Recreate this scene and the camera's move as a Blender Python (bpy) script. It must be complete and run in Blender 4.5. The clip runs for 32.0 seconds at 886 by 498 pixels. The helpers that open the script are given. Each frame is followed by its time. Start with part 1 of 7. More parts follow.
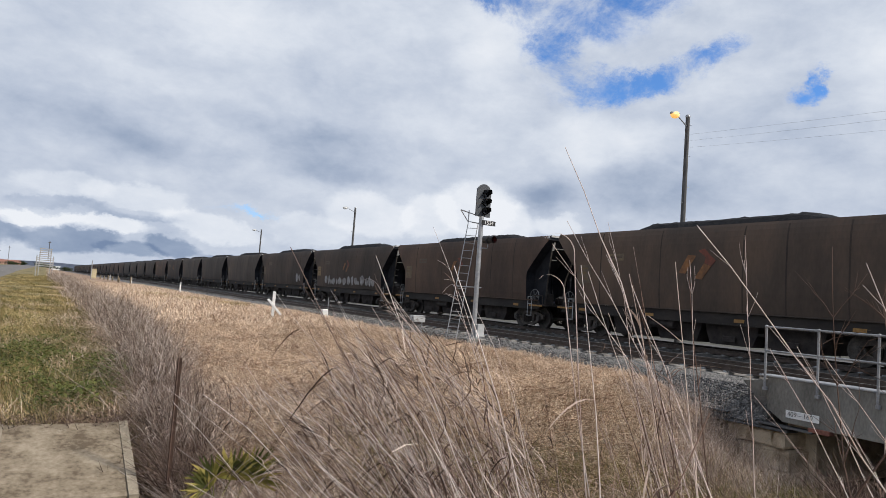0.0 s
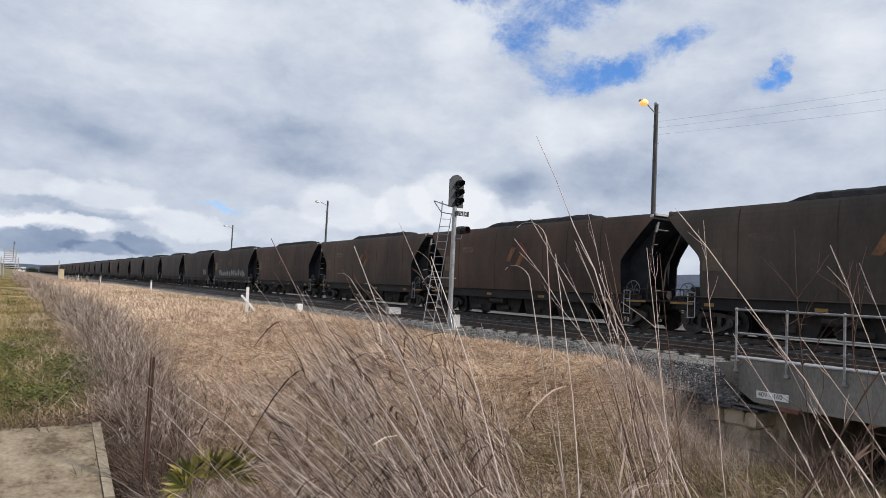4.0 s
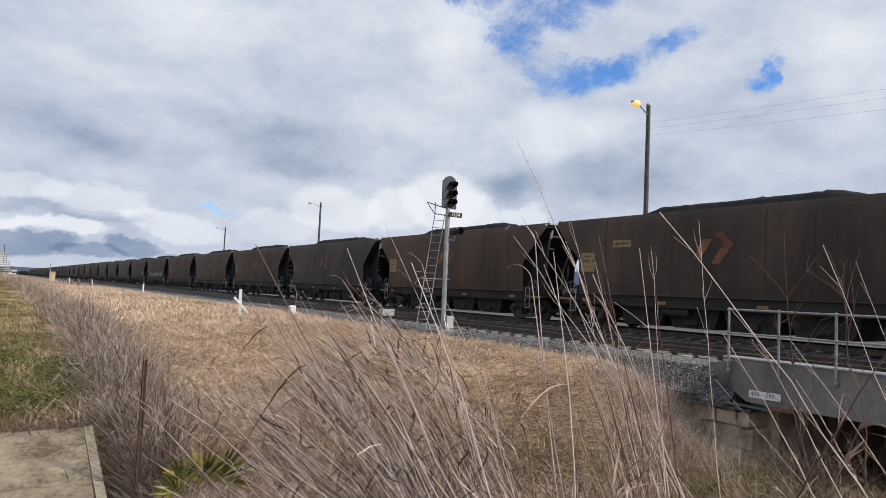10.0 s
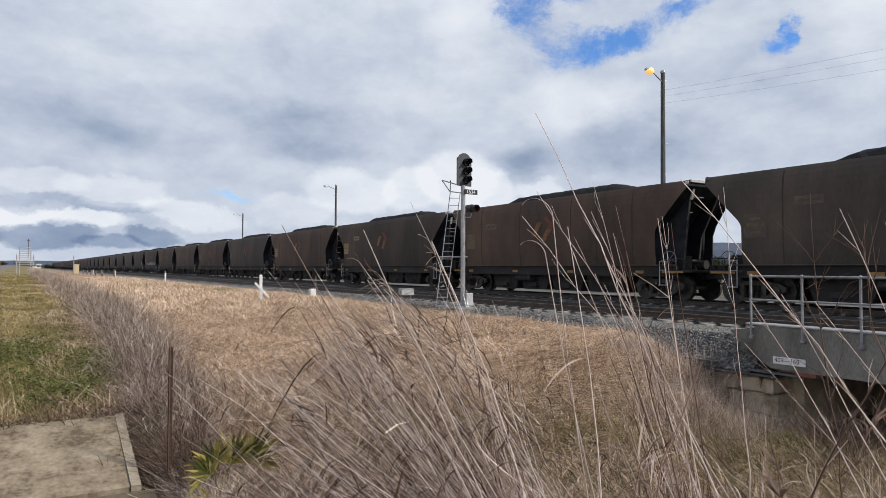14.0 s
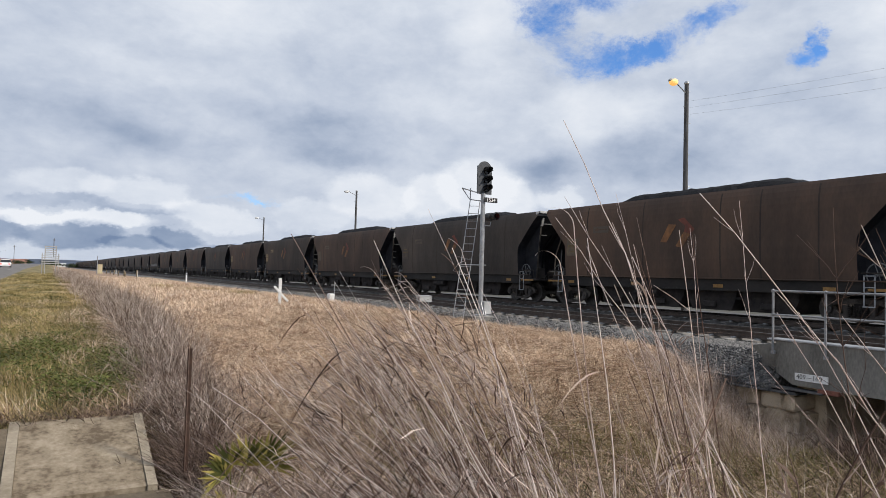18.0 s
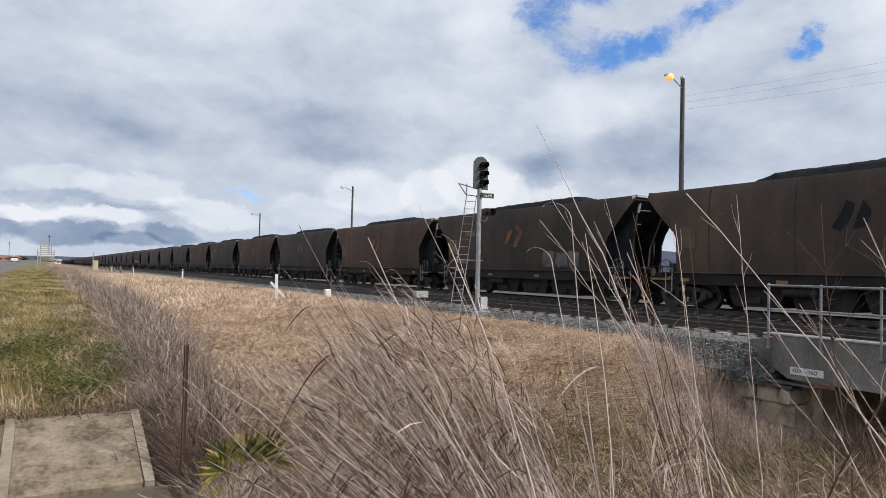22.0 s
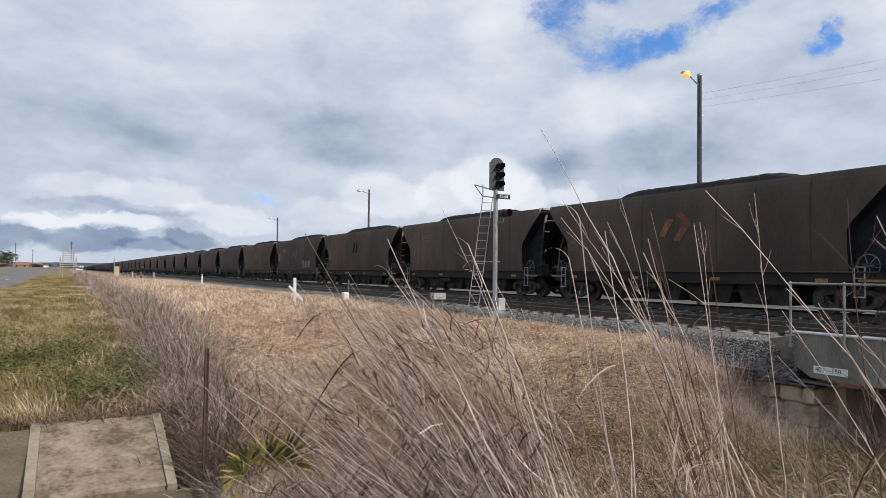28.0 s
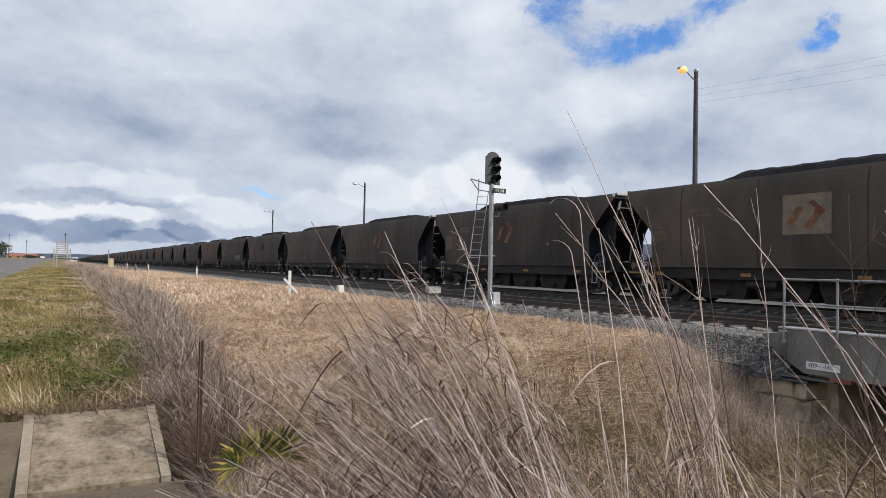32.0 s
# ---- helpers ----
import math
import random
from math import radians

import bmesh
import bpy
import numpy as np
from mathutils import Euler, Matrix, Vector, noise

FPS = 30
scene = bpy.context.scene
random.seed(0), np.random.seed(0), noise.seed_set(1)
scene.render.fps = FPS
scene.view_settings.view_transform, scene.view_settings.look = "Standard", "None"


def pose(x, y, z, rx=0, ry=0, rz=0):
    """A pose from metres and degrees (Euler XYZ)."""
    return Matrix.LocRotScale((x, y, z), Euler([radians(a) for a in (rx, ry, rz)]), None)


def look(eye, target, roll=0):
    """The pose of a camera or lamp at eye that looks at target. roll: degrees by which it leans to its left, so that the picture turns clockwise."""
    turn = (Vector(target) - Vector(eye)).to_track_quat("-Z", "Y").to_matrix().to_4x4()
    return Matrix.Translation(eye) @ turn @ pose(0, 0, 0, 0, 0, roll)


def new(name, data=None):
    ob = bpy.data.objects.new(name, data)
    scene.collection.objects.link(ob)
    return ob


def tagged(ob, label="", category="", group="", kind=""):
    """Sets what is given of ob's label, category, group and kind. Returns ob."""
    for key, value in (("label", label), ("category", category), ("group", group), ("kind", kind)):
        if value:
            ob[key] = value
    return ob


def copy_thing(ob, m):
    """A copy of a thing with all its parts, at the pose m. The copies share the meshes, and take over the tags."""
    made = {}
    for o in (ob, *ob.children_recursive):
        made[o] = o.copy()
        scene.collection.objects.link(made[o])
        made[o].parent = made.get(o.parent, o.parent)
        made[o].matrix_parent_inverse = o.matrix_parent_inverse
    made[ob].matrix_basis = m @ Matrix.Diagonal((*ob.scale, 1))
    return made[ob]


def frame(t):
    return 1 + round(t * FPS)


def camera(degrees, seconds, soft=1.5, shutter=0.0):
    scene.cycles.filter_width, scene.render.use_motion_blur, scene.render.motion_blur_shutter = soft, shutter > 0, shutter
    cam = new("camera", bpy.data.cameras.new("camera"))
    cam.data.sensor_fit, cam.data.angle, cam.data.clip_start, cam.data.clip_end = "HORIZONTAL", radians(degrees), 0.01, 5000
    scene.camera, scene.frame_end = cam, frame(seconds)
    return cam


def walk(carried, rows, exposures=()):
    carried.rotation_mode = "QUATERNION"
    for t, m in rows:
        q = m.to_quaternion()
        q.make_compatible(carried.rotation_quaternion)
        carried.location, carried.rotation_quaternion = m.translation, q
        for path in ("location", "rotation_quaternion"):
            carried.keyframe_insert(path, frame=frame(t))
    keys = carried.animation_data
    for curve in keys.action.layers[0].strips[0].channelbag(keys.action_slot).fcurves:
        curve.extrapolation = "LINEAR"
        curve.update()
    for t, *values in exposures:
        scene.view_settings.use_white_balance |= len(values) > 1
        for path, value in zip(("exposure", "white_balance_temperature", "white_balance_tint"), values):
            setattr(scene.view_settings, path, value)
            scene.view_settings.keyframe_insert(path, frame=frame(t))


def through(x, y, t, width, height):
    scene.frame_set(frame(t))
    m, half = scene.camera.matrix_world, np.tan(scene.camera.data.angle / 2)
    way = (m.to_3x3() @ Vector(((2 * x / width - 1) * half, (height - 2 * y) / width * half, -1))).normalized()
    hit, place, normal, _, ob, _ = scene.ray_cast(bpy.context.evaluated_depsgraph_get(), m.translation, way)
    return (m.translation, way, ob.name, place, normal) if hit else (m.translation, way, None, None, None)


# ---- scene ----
DURATION = 32.0
EYE = (0.0, 0.0, 1.13)
cam = camera(66.3, DURATION, soft=0.75)

# seconds, pitch, roll, yaw: a hand-held camera on one spot
PATH = [
    (0.0, 4.02, -4.12, -30.48), (0.5, 4.27, -3.85, -30.96), (1.0, 3.80, -3.90, -31.91), (1.5, 3.87, -3.16, -31.78)
   , (2.0, 4.09, -3.32, -31.39), (2.5, 4.05, -2.85, -32.27), (4.5, 3.32, -2.63, -32.60), (5.0, 4.06, -2.51, -33.03)
   , (5.5, 4.71, -2.17, -33.52), (6.0, 4.18, -2.45, -33.04), (6.5, 4.28, -2.56, -33.38), (7.0, 3.77, -2.14, -33.95)
   , (7.5, 3.74, -2.45, -33.71), (8.0, 2.49, -2.38, -32.81), (8.5, 3.42, -2.58, -33.55), (9.0, 2.39, -3.39, -33.94)
   , (9.5, 3.43, -2.79, -33.32), (10.0, 3.53, -2.41, -33.13), (10.5, 3.75, -1.62, -34.66), (11.0, 2.97, -2.35, -34.21)
   , (11.5, 3.11, -2.19, -31.52), (12.0, 2.68, -1.77, -30.43), (12.5, 3.47, -2.26, -30.28), (13.0, 3.14, -1.49, -30.88)
   , (13.5, 1.90, -0.69, -30.85), (14.0, 1.64, -0.23, -31.58), (14.5, 1.38, -0.63, -32.38), (16.5, 1.85, -1.68, -32.31)
   , (17.0, 2.14, -1.43, -31.22), (17.5, 1.82, -1.07, -30.07), (18.0, 2.25, -1.48, -30.03), (18.5, 1.94, -1.42, -29.97)
   , (19.0, 1.30, -1.19, -29.79), (19.5, 0.78, -1.32, -30.28), (20.0, 1.03, -1.15, -29.79), (20.5, 1.04, -1.07, -30.00)
   , (21.0, 1.11, -1.28, -30.54), (21.5, 1.39, -1.11, -30.51), (22.0, 1.87, -1.32, -30.32), (22.5, 1.90, -0.71, -29.84)
   , (23.0, 1.81, -0.93, -29.19), (23.5, 1.53, -0.65, -28.83), (24.0, 1.01, -0.56, -28.69), (24.5, 1.03, -0.78, -28.27)
   , (26.5, 1.15, -0.79, -28.34), (27.0, 0.91, -0.65, -28.42), (27.5, 1.11, -0.83, -28.94), (28.0, 2.00, -0.64, -28.87)
   , (28.5, 1.48, -0.60, -28.97), (29.0, 1.64, -0.81, -29.24), (29.5, 1.45, -0.99, -29.14), (30.0, 1.19, -1.05, -29.12)
   , (30.5, 0.96, -1.06, -29.36), (31.0, 1.18, -1.07, -29.38), (31.5, 1.12, -0.99, -29.65), (32.0, 1.48, -1.02, -29.27)
   ]

walk(cam, [(t, pose(*EYE, 90 + p, r, y)) for t, p, r, y in PATH])

# ---- sky and sun ----
SUN_EL, SUN_AZ = radians(42), radians(138)   # azimuth from +y towards +x


def make_world():
    w = bpy.data.worlds.new("sky")
    scene.world = w
    w.use_nodes = True
    nt = w.node_tree
    nt.nodes.clear()
    N, L = nt.nodes.new, nt.links.new

    def math_(op, a, b=None, c=None):
        n = N("ShaderNodeMath")
        n.operation = op
        for i, v in enumerate((a, b, c)):
            if v is None:
                continue
            if isinstance(v, (int, float)):
                n.inputs[i].default_value = v
            else:
                L(v, n.inputs[i])
        return n.outputs[0]

    def noise_(vec, scale, detail, rough, distort=0.0):
        n = N("ShaderNodeTexNoise")
        n.inputs["Scale"].default_value = scale
        n.inputs["Detail"].default_value = detail
        n.inputs["Roughness"].default_value = rough
        n.inputs["Distortion"].default_value = distort
        L(vec, n.inputs["Vector"])
        return n.outputs["Fac"]

    def ramp_(fac, stops):
        n = N("ShaderNodeValToRGB")
        e = n.color_ramp.elements
        while len(e) < len(stops):
            e.new(0.5)
        for el, (p, col) in zip(e, stops):
            el.position, el.color = p, (*col, 1)
        L(fac, n.inputs["Fac"])
        return n.outputs["Color"]

    def mix_(fac, a, b):
        n = N("ShaderNodeMix")
        n.data_type = "RGBA"
        L(fac, n.inputs["Factor"])
        L(a, n.inputs["A"])
        L(b, n.inputs["B"])
        return n.outputs["Result"]

    co = N("ShaderNodeTexCoord").outputs["Generated"]
    sep = N("ShaderNodeSeparateXYZ")
    L(co, sep.inputs[0])
    x, y, z = sep.outputs
    sky = N("ShaderNodeTexSky")
    sky.sky_type = "NISHITA"
    sky.sun_disc = False
    sky.sun_elevation, sky.sun_rotation = SUN_EL, SUN_AZ
    sky.air_density, sky.dust_density, sky.ozone_density = 1.0, 0.1, 3.0
    blue = N("ShaderNodeMix")
    blue.data_type, blue.blend_type = "RGBA", "MULTIPLY"
    blue.inputs["Factor"].default_value = 1.0
    L(sky.outputs[0], blue.inputs["A"])
    blue.inputs["B"].default_value = (*SKY_K, 1)

    # compass and height of a direction in degrees, pushed about by noise so that no rim in the cloud is smooth
    az = math_("MULTIPLY", math_("ARCTAN2", x, y), 180 / math.pi)
    el = math_("MULTIPLY", math_("ARCSINE", z), 180 / math.pi)
    plain = N("ShaderNodeCombineXYZ")
    L(az, plain.inputs[0])
    L(el, plain.inputs[1])

    def pushed(scale, rough, reach, squash=1.6):
        mp = N("ShaderNodeMapping")
        mp.inputs["Scale"].default_value = (1, 1, squash)
        L(co, mp.inputs[0])
        n = N("ShaderNodeTexNoise")
        n.inputs["Scale"].default_value, n.inputs["Detail"].default_value, n.inputs["Roughness"].default_value = scale, 9, rough
        L(mp.outputs[0], n.inputs["Vector"])
        m = N("ShaderNodeVectorMath")
        m.operation = "MULTIPLY_ADD"
        L(n.outputs["Color"], m.inputs[0])
        m.inputs[1].default_value = (2 * reach, 1.4 * reach, 0)
        m.inputs[2].default_value = (-reach, -0.7 * reach, 0)
        v = N("ShaderNodeVectorMath")
        v.operation = "ADD"
        L(plain.outputs[0], v.inputs[0])
        L(m.outputs[0], v.inputs[1])
        return v.outputs[0]

    def field(vec, lobes, start, hard=1.0):
        """A base value with hills and hollows: compass, height, half width, half height, tilt, weight."""
        total = start
        for a0, e0, w, h, tilt, k in lobes:
            m = N("ShaderNodeMapping")
            m.vector_type = "TEXTURE"
            m.inputs["Location"].default_value = (a0, e0, 0)
            m.inputs["Rotation"].default_value = (0, 0, radians(tilt))
            m.inputs["Scale"].default_value = (w, h, 1)
            L(vec, m.inputs[0])
            d = N("ShaderNodeVectorMath")
            d.operation = "LENGTH"
            L(m.outputs[0], d.inputs[0])
            g = N("ShaderNodeMapRange")
            g.interpolation_type = "SMOOTHSTEP"
            g.inputs["From Min"].default_value, g.inputs["From Max"].default_value = 1.25, 1.25 - 1.2 / hard
            L(d.outputs["Value"], g.inputs["Value"])
            total = math_("MULTIPLY_ADD", g.outputs["Result"], k, total)
        return total

    soft = pushed(3.2, 0.60, 5.0)
    torn = pushed(8.5, 0.72, 3.4)
    billowed = pushed(11.0, 0.64, 2.2, 1.5)

    def streaked(scale, squash, rough, turn):
        mp = N("ShaderNodeMapping")
        mp.inputs["Scale"].default_value = (1, 1, squash)
        mp.inputs["Rotation"].default_value = (0, radians(turn), radians(-30))
        L(co, mp.inputs[0])
        return noise_(mp.outputs[0], scale, 10, rough, 0.25)

    # the deck: broad tone, streaks, fine mottle
    tone = field(soft, DECK, 0.60)
    long = streaked(2.8, 3.2, 0.56, 6)
    short = streaked(8.0, 1.7, 0.58, -6)
    tone = math_("ADD", tone, math_("MULTIPLY", math_("SUBTRACT", long, 0.5), 0.45))
    tone = math_("ADD", tone, math_("MULTIPLY", math_("SUBTRACT", short, 0.5), 0.46))
    # heaped cloud with lit heads over shaded feet
    tone = field(billowed, HEAPS, tone, 2.6)
    tone = math_("ADD", tone, math_("MULTIPLY", math_("SUBTRACT", streaked(24.0, 1.8, 0.62, 3), 0.5), 0.26))
    cloud = ramp_(tone, CLOUD_STOPS)
    # openings to the blue
    gaps = field(torn, OPENINGS, 0.0)
    ragged = math_("MULTIPLY", math_("SUBTRACT", streaked(10.0, 1.3, 0.70, 12), 0.5), 2.6)
    gaps = math_("ADD", gaps, math_("MULTIPLY", ragged, math_("MINIMUM", math_("MULTIPLY", gaps, 2.2), 1.0)))
    cover = N("ShaderNodeMapRange")
    cover.interpolation_type = "SMOOTHSTEP"
    cover.inputs["From Min"].default_value, cover.inputs["From Max"].default_value = 1.02, 0.02
    L(gaps, cover.inputs["Value"])
    total = mix_(cover.outputs["Result"], blue.outputs["Result"], cloud)
    bg = N("ShaderNodeBackground")
    L(total, bg.inputs["Color"])
    bg.inputs["Strength"].default_value = WORLD_K
    out = N("ShaderNodeOutputWorld")
    L(bg.outputs[0], out.inputs[0])


SKY_K, WORLD_K = (0.080, 0.118, 0.165), 1.0
# compass, height, half width, half height, tilt, weight
OPENINGS = [(42.4, 17.9, 4.4, 2.0, 8, 0.95), (38.2, 20.4, 3.0, 2.6, -30, 0.85), (47.6, 18.6, 3.2, 1.5, 10, 0.8), (51.2, 20.4, 3.4, 1.2, 15, 0.8), (41.0, 23.0, 7.5, 2.4, 0, 0.62),
            (34.0, 24.6, 4.0, 1.6, -10, 0.75), (46.0, 25.2, 5.5, 2.2, 0, 0.8), (57.7, 17.0, 2.0, 1.1, 10, 0.95), (59.0, 17.9, 0.9, 1.0, -20, 0.8), (14.0, 5.6, 3.2, 0.5, -4, 0.55),
            (38, 32, 14, 6, 0, 0.8), (90, 42, 22, 12, 0, 1), (-60, 45, 24, 12, 0, 1), (150, 40, 24, 12, 0, 1), (-140, 45, 22, 12, 0, 1)]
DECK = [(11, 20.5, 11, 3.2, -6, 0.26), (1, 19, 6, 4, 0, -0.12), (43.5, 13.2, 7, 2.2, -8, 0.30), (33, 20.5, 4.5, 5, 0, 0.22), (63.5, 17, 6, 5, 0, 0.20), (28, 14.5, 7, 2.5, -8, 0.12),
        (6, 9.8, 8.5, 1.9, -5, -0.24), (18.5, 11.2, 7.5, 1.5, -7, -0.20), (21, 9.2, 6, 1.1, -5, -0.26), (0, 11.5, 5, 2, 0, -0.12), (47.5, 9.6, 7, 2.4, 0, -0.22), (58.5, 13.6, 6, 2.2, 0, -0.16),
        (8, 15, 9, 1.5, -8, 0.12), (38, 9.2, 3.4, 2.0, 10, -0.34), (-8, 10, 5, 5, 0, -0.1)]
HEAPS = [(32.6, 7.4, 3.0, 2.3, 0, 0.30), (29.0, 6.6, 2.4, 1.9, 0, 0.26), (35.2, 6.2, 2.2, 2.0, 0, 0.24), (24.0, 6.3, 3.6, 1.7, 0, 0.24), (19.0, 4.6, 3.5, 1.2, 0, 0.16), (39.8, 6.6, 2.2, 1.0, 0, 0.22),
         (5.5, 5.6, 4.2, 1.2, 0, 0.20), (1.0, 6.1, 3.0, 1.0, 0, 0.16), (11.0, 4.4, 3.6, 1.0, -8, 0.24), (3.4, 3.5, 3.4, 0.6, 0, 0.40), (-2.2, 3.6, 2.4, 0.5, 0, 0.36),
         (5.6, 4.5, 3.4, 0.45, 0, -0.14), (-0.5, 4.7, 2.6, 0.4, 0, -0.12),
         (1.4, 2.3, 3.2, 1.0, 0, -0.40), (-5.0, 2.5, 3.4, 1.2, 0, -0.4), (8.6, 2.4, 1.9, 0.8, 0, -0.34), (5.6, 1.7, 2.4, 0.6, 0, -0.28), (13.0, 1.9, 2.4, 0.5, 0, -0.3), (-12, 2.6, 5, 1.4, 0, -0.5)]
CLOUD_STOPS = [(0.0, (0.185, 0.256, 0.398)), (0.26, (0.313, 0.386, 0.522)), (0.50, (0.502, 0.566, 0.686)), (0.74, (0.690, 0.741, 0.828)), (1.0, (0.845, 0.875, 0.928))]
make_world()
sun = new("sun", bpy.data.lights.new("sun", "SUN"))
sun.data.energy, sun.data.angle, sun.data.color = 4.3, radians(6.0), (1.0, 0.93, 0.84)
sun.matrix_world = look((0, 0, 60), (-math.sin(SUN_AZ) * math.cos(SUN_EL), -math.cos(SUN_AZ) * math.cos(SUN_EL), 60 - math.sin(SUN_EL)))

# ---- materials ----


def material(name, stops, rough=0.8, metal=0.0, scale=4.0, detail=6.0, bump=0.0, bump_scale=60.0, fine=0.35, fine_scale=40.0,
             island=0.0, random_ob=0.0, stretch=(1, 1, 1), spec=0.4, glow=None, coords="Object"):
    """A procedural surface: colour stops over two scales of noise, relief, and a spread from piece to piece."""
    m = bpy.data.materials.new(name)
    m.use_nodes = True
    nt = m.node_tree
    N, L = nt.nodes.new, nt.links.new
    bsdf = nt.nodes["Principled BSDF"]
    bsdf.inputs["Roughness"].default_value = rough
    bsdf.inputs["Metallic"].default_value = metal
    bsdf.inputs["Specular IOR Level"].default_value = spec
    tc = N("ShaderNodeTexCoord")
    mp = N("ShaderNodeMapping")
    mp.inputs["Scale"].default_value = stretch
    L(tc.outputs[coords], mp.inputs[0])
    n1 = N("ShaderNodeTexNoise")
    n1.inputs["Scale"].default_value, n1.inputs["Detail"].default_value = scale, detail
    n1.inputs["Roughness"].default_value = 0.6
    n2 = N("ShaderNodeTexNoise")
    n2.inputs["Scale"].default_value, n2.inputs["Detail"].default_value = fine_scale, 4
    L(mp.outputs[0], n1.inputs["Vector"])
    L(mp.outputs[0], n2.inputs["Vector"])

    def mul_add(a, k, b):
        n = N("ShaderNodeMath")
        n.operation = "MULTIPLY_ADD"
        L(a, n.inputs[0])
        n.inputs[1].default_value = k
        if isinstance(b, float):
            n.inputs[2].default_value = b
        else:
            L(b, n.inputs[2])
        return n.outputs[0]

    fac = mul_add(n2.outputs["Fac"], fine, mul_add(n1.outputs["Fac"], 1.0, -fine * 0.5))
    if island:
        g = N("ShaderNodeNewGeometry")
        fac = mul_add(g.outputs["Random Per Island"], island, mul_add(fac, 1.0, -island * 0.5))
    if random_ob:
        o = N("ShaderNodeObjectInfo")
        fac = mul_add(o.outputs["Random"], random_ob, mul_add(fac, 1.0, -random_ob * 0.5))
    ramp = N("ShaderNodeValToRGB")
    e = ramp.color_ramp.elements
    while len(e) < len(stops):
        e.new(0.5)
    for el, (p, c) in zip(e, stops):
        el.position, el.color = p, (*c, 1)
    L(fac, ramp.inputs["Fac"])
    L(ramp.outputs["Color"], bsdf.inputs["Base Color"])
    if bump:
        n3 = N("ShaderNodeTexNoise")
        n3.inputs["Scale"].default_value, n3.inputs["Detail"].default_value = bump_scale, 5
        L(mp.outputs[0], n3.inputs["Vector"])
        b = N("ShaderNodeBump")
        b.inputs["Strength"].default_value, b.inputs["Distance"].default_value = bump, 0.02
        L(n3.outputs["Fac"], b.inputs["Height"])
        L(b.outputs[0], bsdf.inputs["Normal"])
    if glow:
        bsdf.inputs["Emission Color"].default_value = (*glow[:3], 1)
        bsdf.inputs["Emission Strength"].default_value = glow[3]
    return m


def leafy(name, stops, rough=0.85, island=0.9, scale=0.5, through=0.25):
    """Grass and stalks: colour differs from blade to blade and from patch to patch; some light comes through."""
    m = material(name, stops, rough, scale=scale, detail=3, fine=0.15, fine_scale=9, island=island, spec=0.2)
    nt = m.node_tree
    N, L = nt.nodes.new, nt.links.new
    bsdf = nt.nodes["Principled BSDF"]
    tr = N("ShaderNodeBsdfTranslucent")
    L(bsdf.inputs["Base Color"].links[0].from_socket, tr.inputs["Color"])
    mix = N("ShaderNodeMixShader")
    mix.inputs[0].default_value = through
    L(bsdf.outputs[0], mix.inputs[1])
    L(tr.outputs[0], mix.inputs[2])
    L(mix.outputs[0], nt.nodes["Material Output"].inputs["Surface"])
    return m


M = {}
M["wagon"] = material("grimy_wagon_steel", [(0.25, (0.032, 0.024, 0.019)), (0.5, (0.068, 0.049, 0.037)), (0.75, (0.118, 0.078, 0.054))], 0.75, scale=0.55, stretch=(1, 1, 0.35), fine=0.22, fine_scale=14, bump=0.12, bump_scale=9, random_ob=0.18)
# near-black for wagon ends and inside: their shade put into the paint; scrawl too
M["wagon_dark"] = material("wagon_shade_and_scrawl", [(0.3, (0.013, 0.015, 0.019)), (0.7, (0.030, 0.031, 0.036))], 0.8, scale=2.5, bump=0.2, bump_scale=25, spec=0.12)
M["under"] = material("brake_dust_iron", [(0.3, (0.018, 0.016, 0.016)), (0.7, (0.054, 0.045, 0.040))], 0.8, scale=3, bump=0.2, spec=0.25)
M["bogie"] = material("dusty_cast_iron", [(0.3, (0.030, 0.026, 0.023)), (0.7, (0.105, 0.090, 0.078))], 0.8, scale=4, fine=0.5, bump=0.2, spec=0.25)
M["wagon_sill"] = material("sooty_brown_sill", [(0.3, (0.010, 0.009, 0.008)), (0.7, (0.034, 0.028, 0.024))], 0.75, scale=1.5, stretch=(1, 0.4, 1), fine=0.3, fine_scale=16, random_ob=0.2)
M["coal"] = material("coal", [(0.3, (0.006, 0.006, 0.007)), (0.7, (0.018, 0.018, 0.020))], 0.85, scale=9, bump=0.8, bump_scale=22, spec=0.15)
M["galv"] = material("galvanised_steel", [(0.3, (0.26, 0.27, 0.28)), (0.7, (0.46, 0.47, 0.48))], 0.5, 0.55, scale=6, bump=0.05)
M["pipe"] = material("dull_galvanised_pipe", [(0.3, (0.19, 0.195, 0.20)), (0.7, (0.36, 0.365, 0.37))], 0.6, 0.35, scale=7, bump=0.05)
# pale steel for edges that catch light, the brightness put into the colour
M["bright"] = material("pale_lit_steel", [(0.3, (0.30, 0.30, 0.29)), (0.7, (0.58, 0.57, 0.55))], 0.5, 0.3, scale=7)
M["wheel"] = material("wheel_steel", [(0.3, (0.03, 0.028, 0.026)), (0.7, (0.10, 0.09, 0.08))], 0.55, 0.5, scale=5)
M["rail"] = material("rail_steel", [(0.3, (0.045, 0.034, 0.028)), (0.7, (0.11, 0.085, 0.07))], 0.6, 0.3, scale=6, bump=0.1)
M["rail_head"] = material("worn_rail_head", [(0.3, (0.085, 0.080, 0.076)), (0.7, (0.20, 0.192, 0.185))], 0.45, 0.5, scale=6, fine=0.6, fine_scale=3)
M["concrete"] = material("weathered_concrete", [(0.28, (0.085, 0.083, 0.078)), (0.5, (0.16, 0.155, 0.145)), (0.72, (0.25, 0.24, 0.22))], 0.9, scale=1.6, fine=0.3, fine_scale=30, bump=0.25, bump_scale=45)
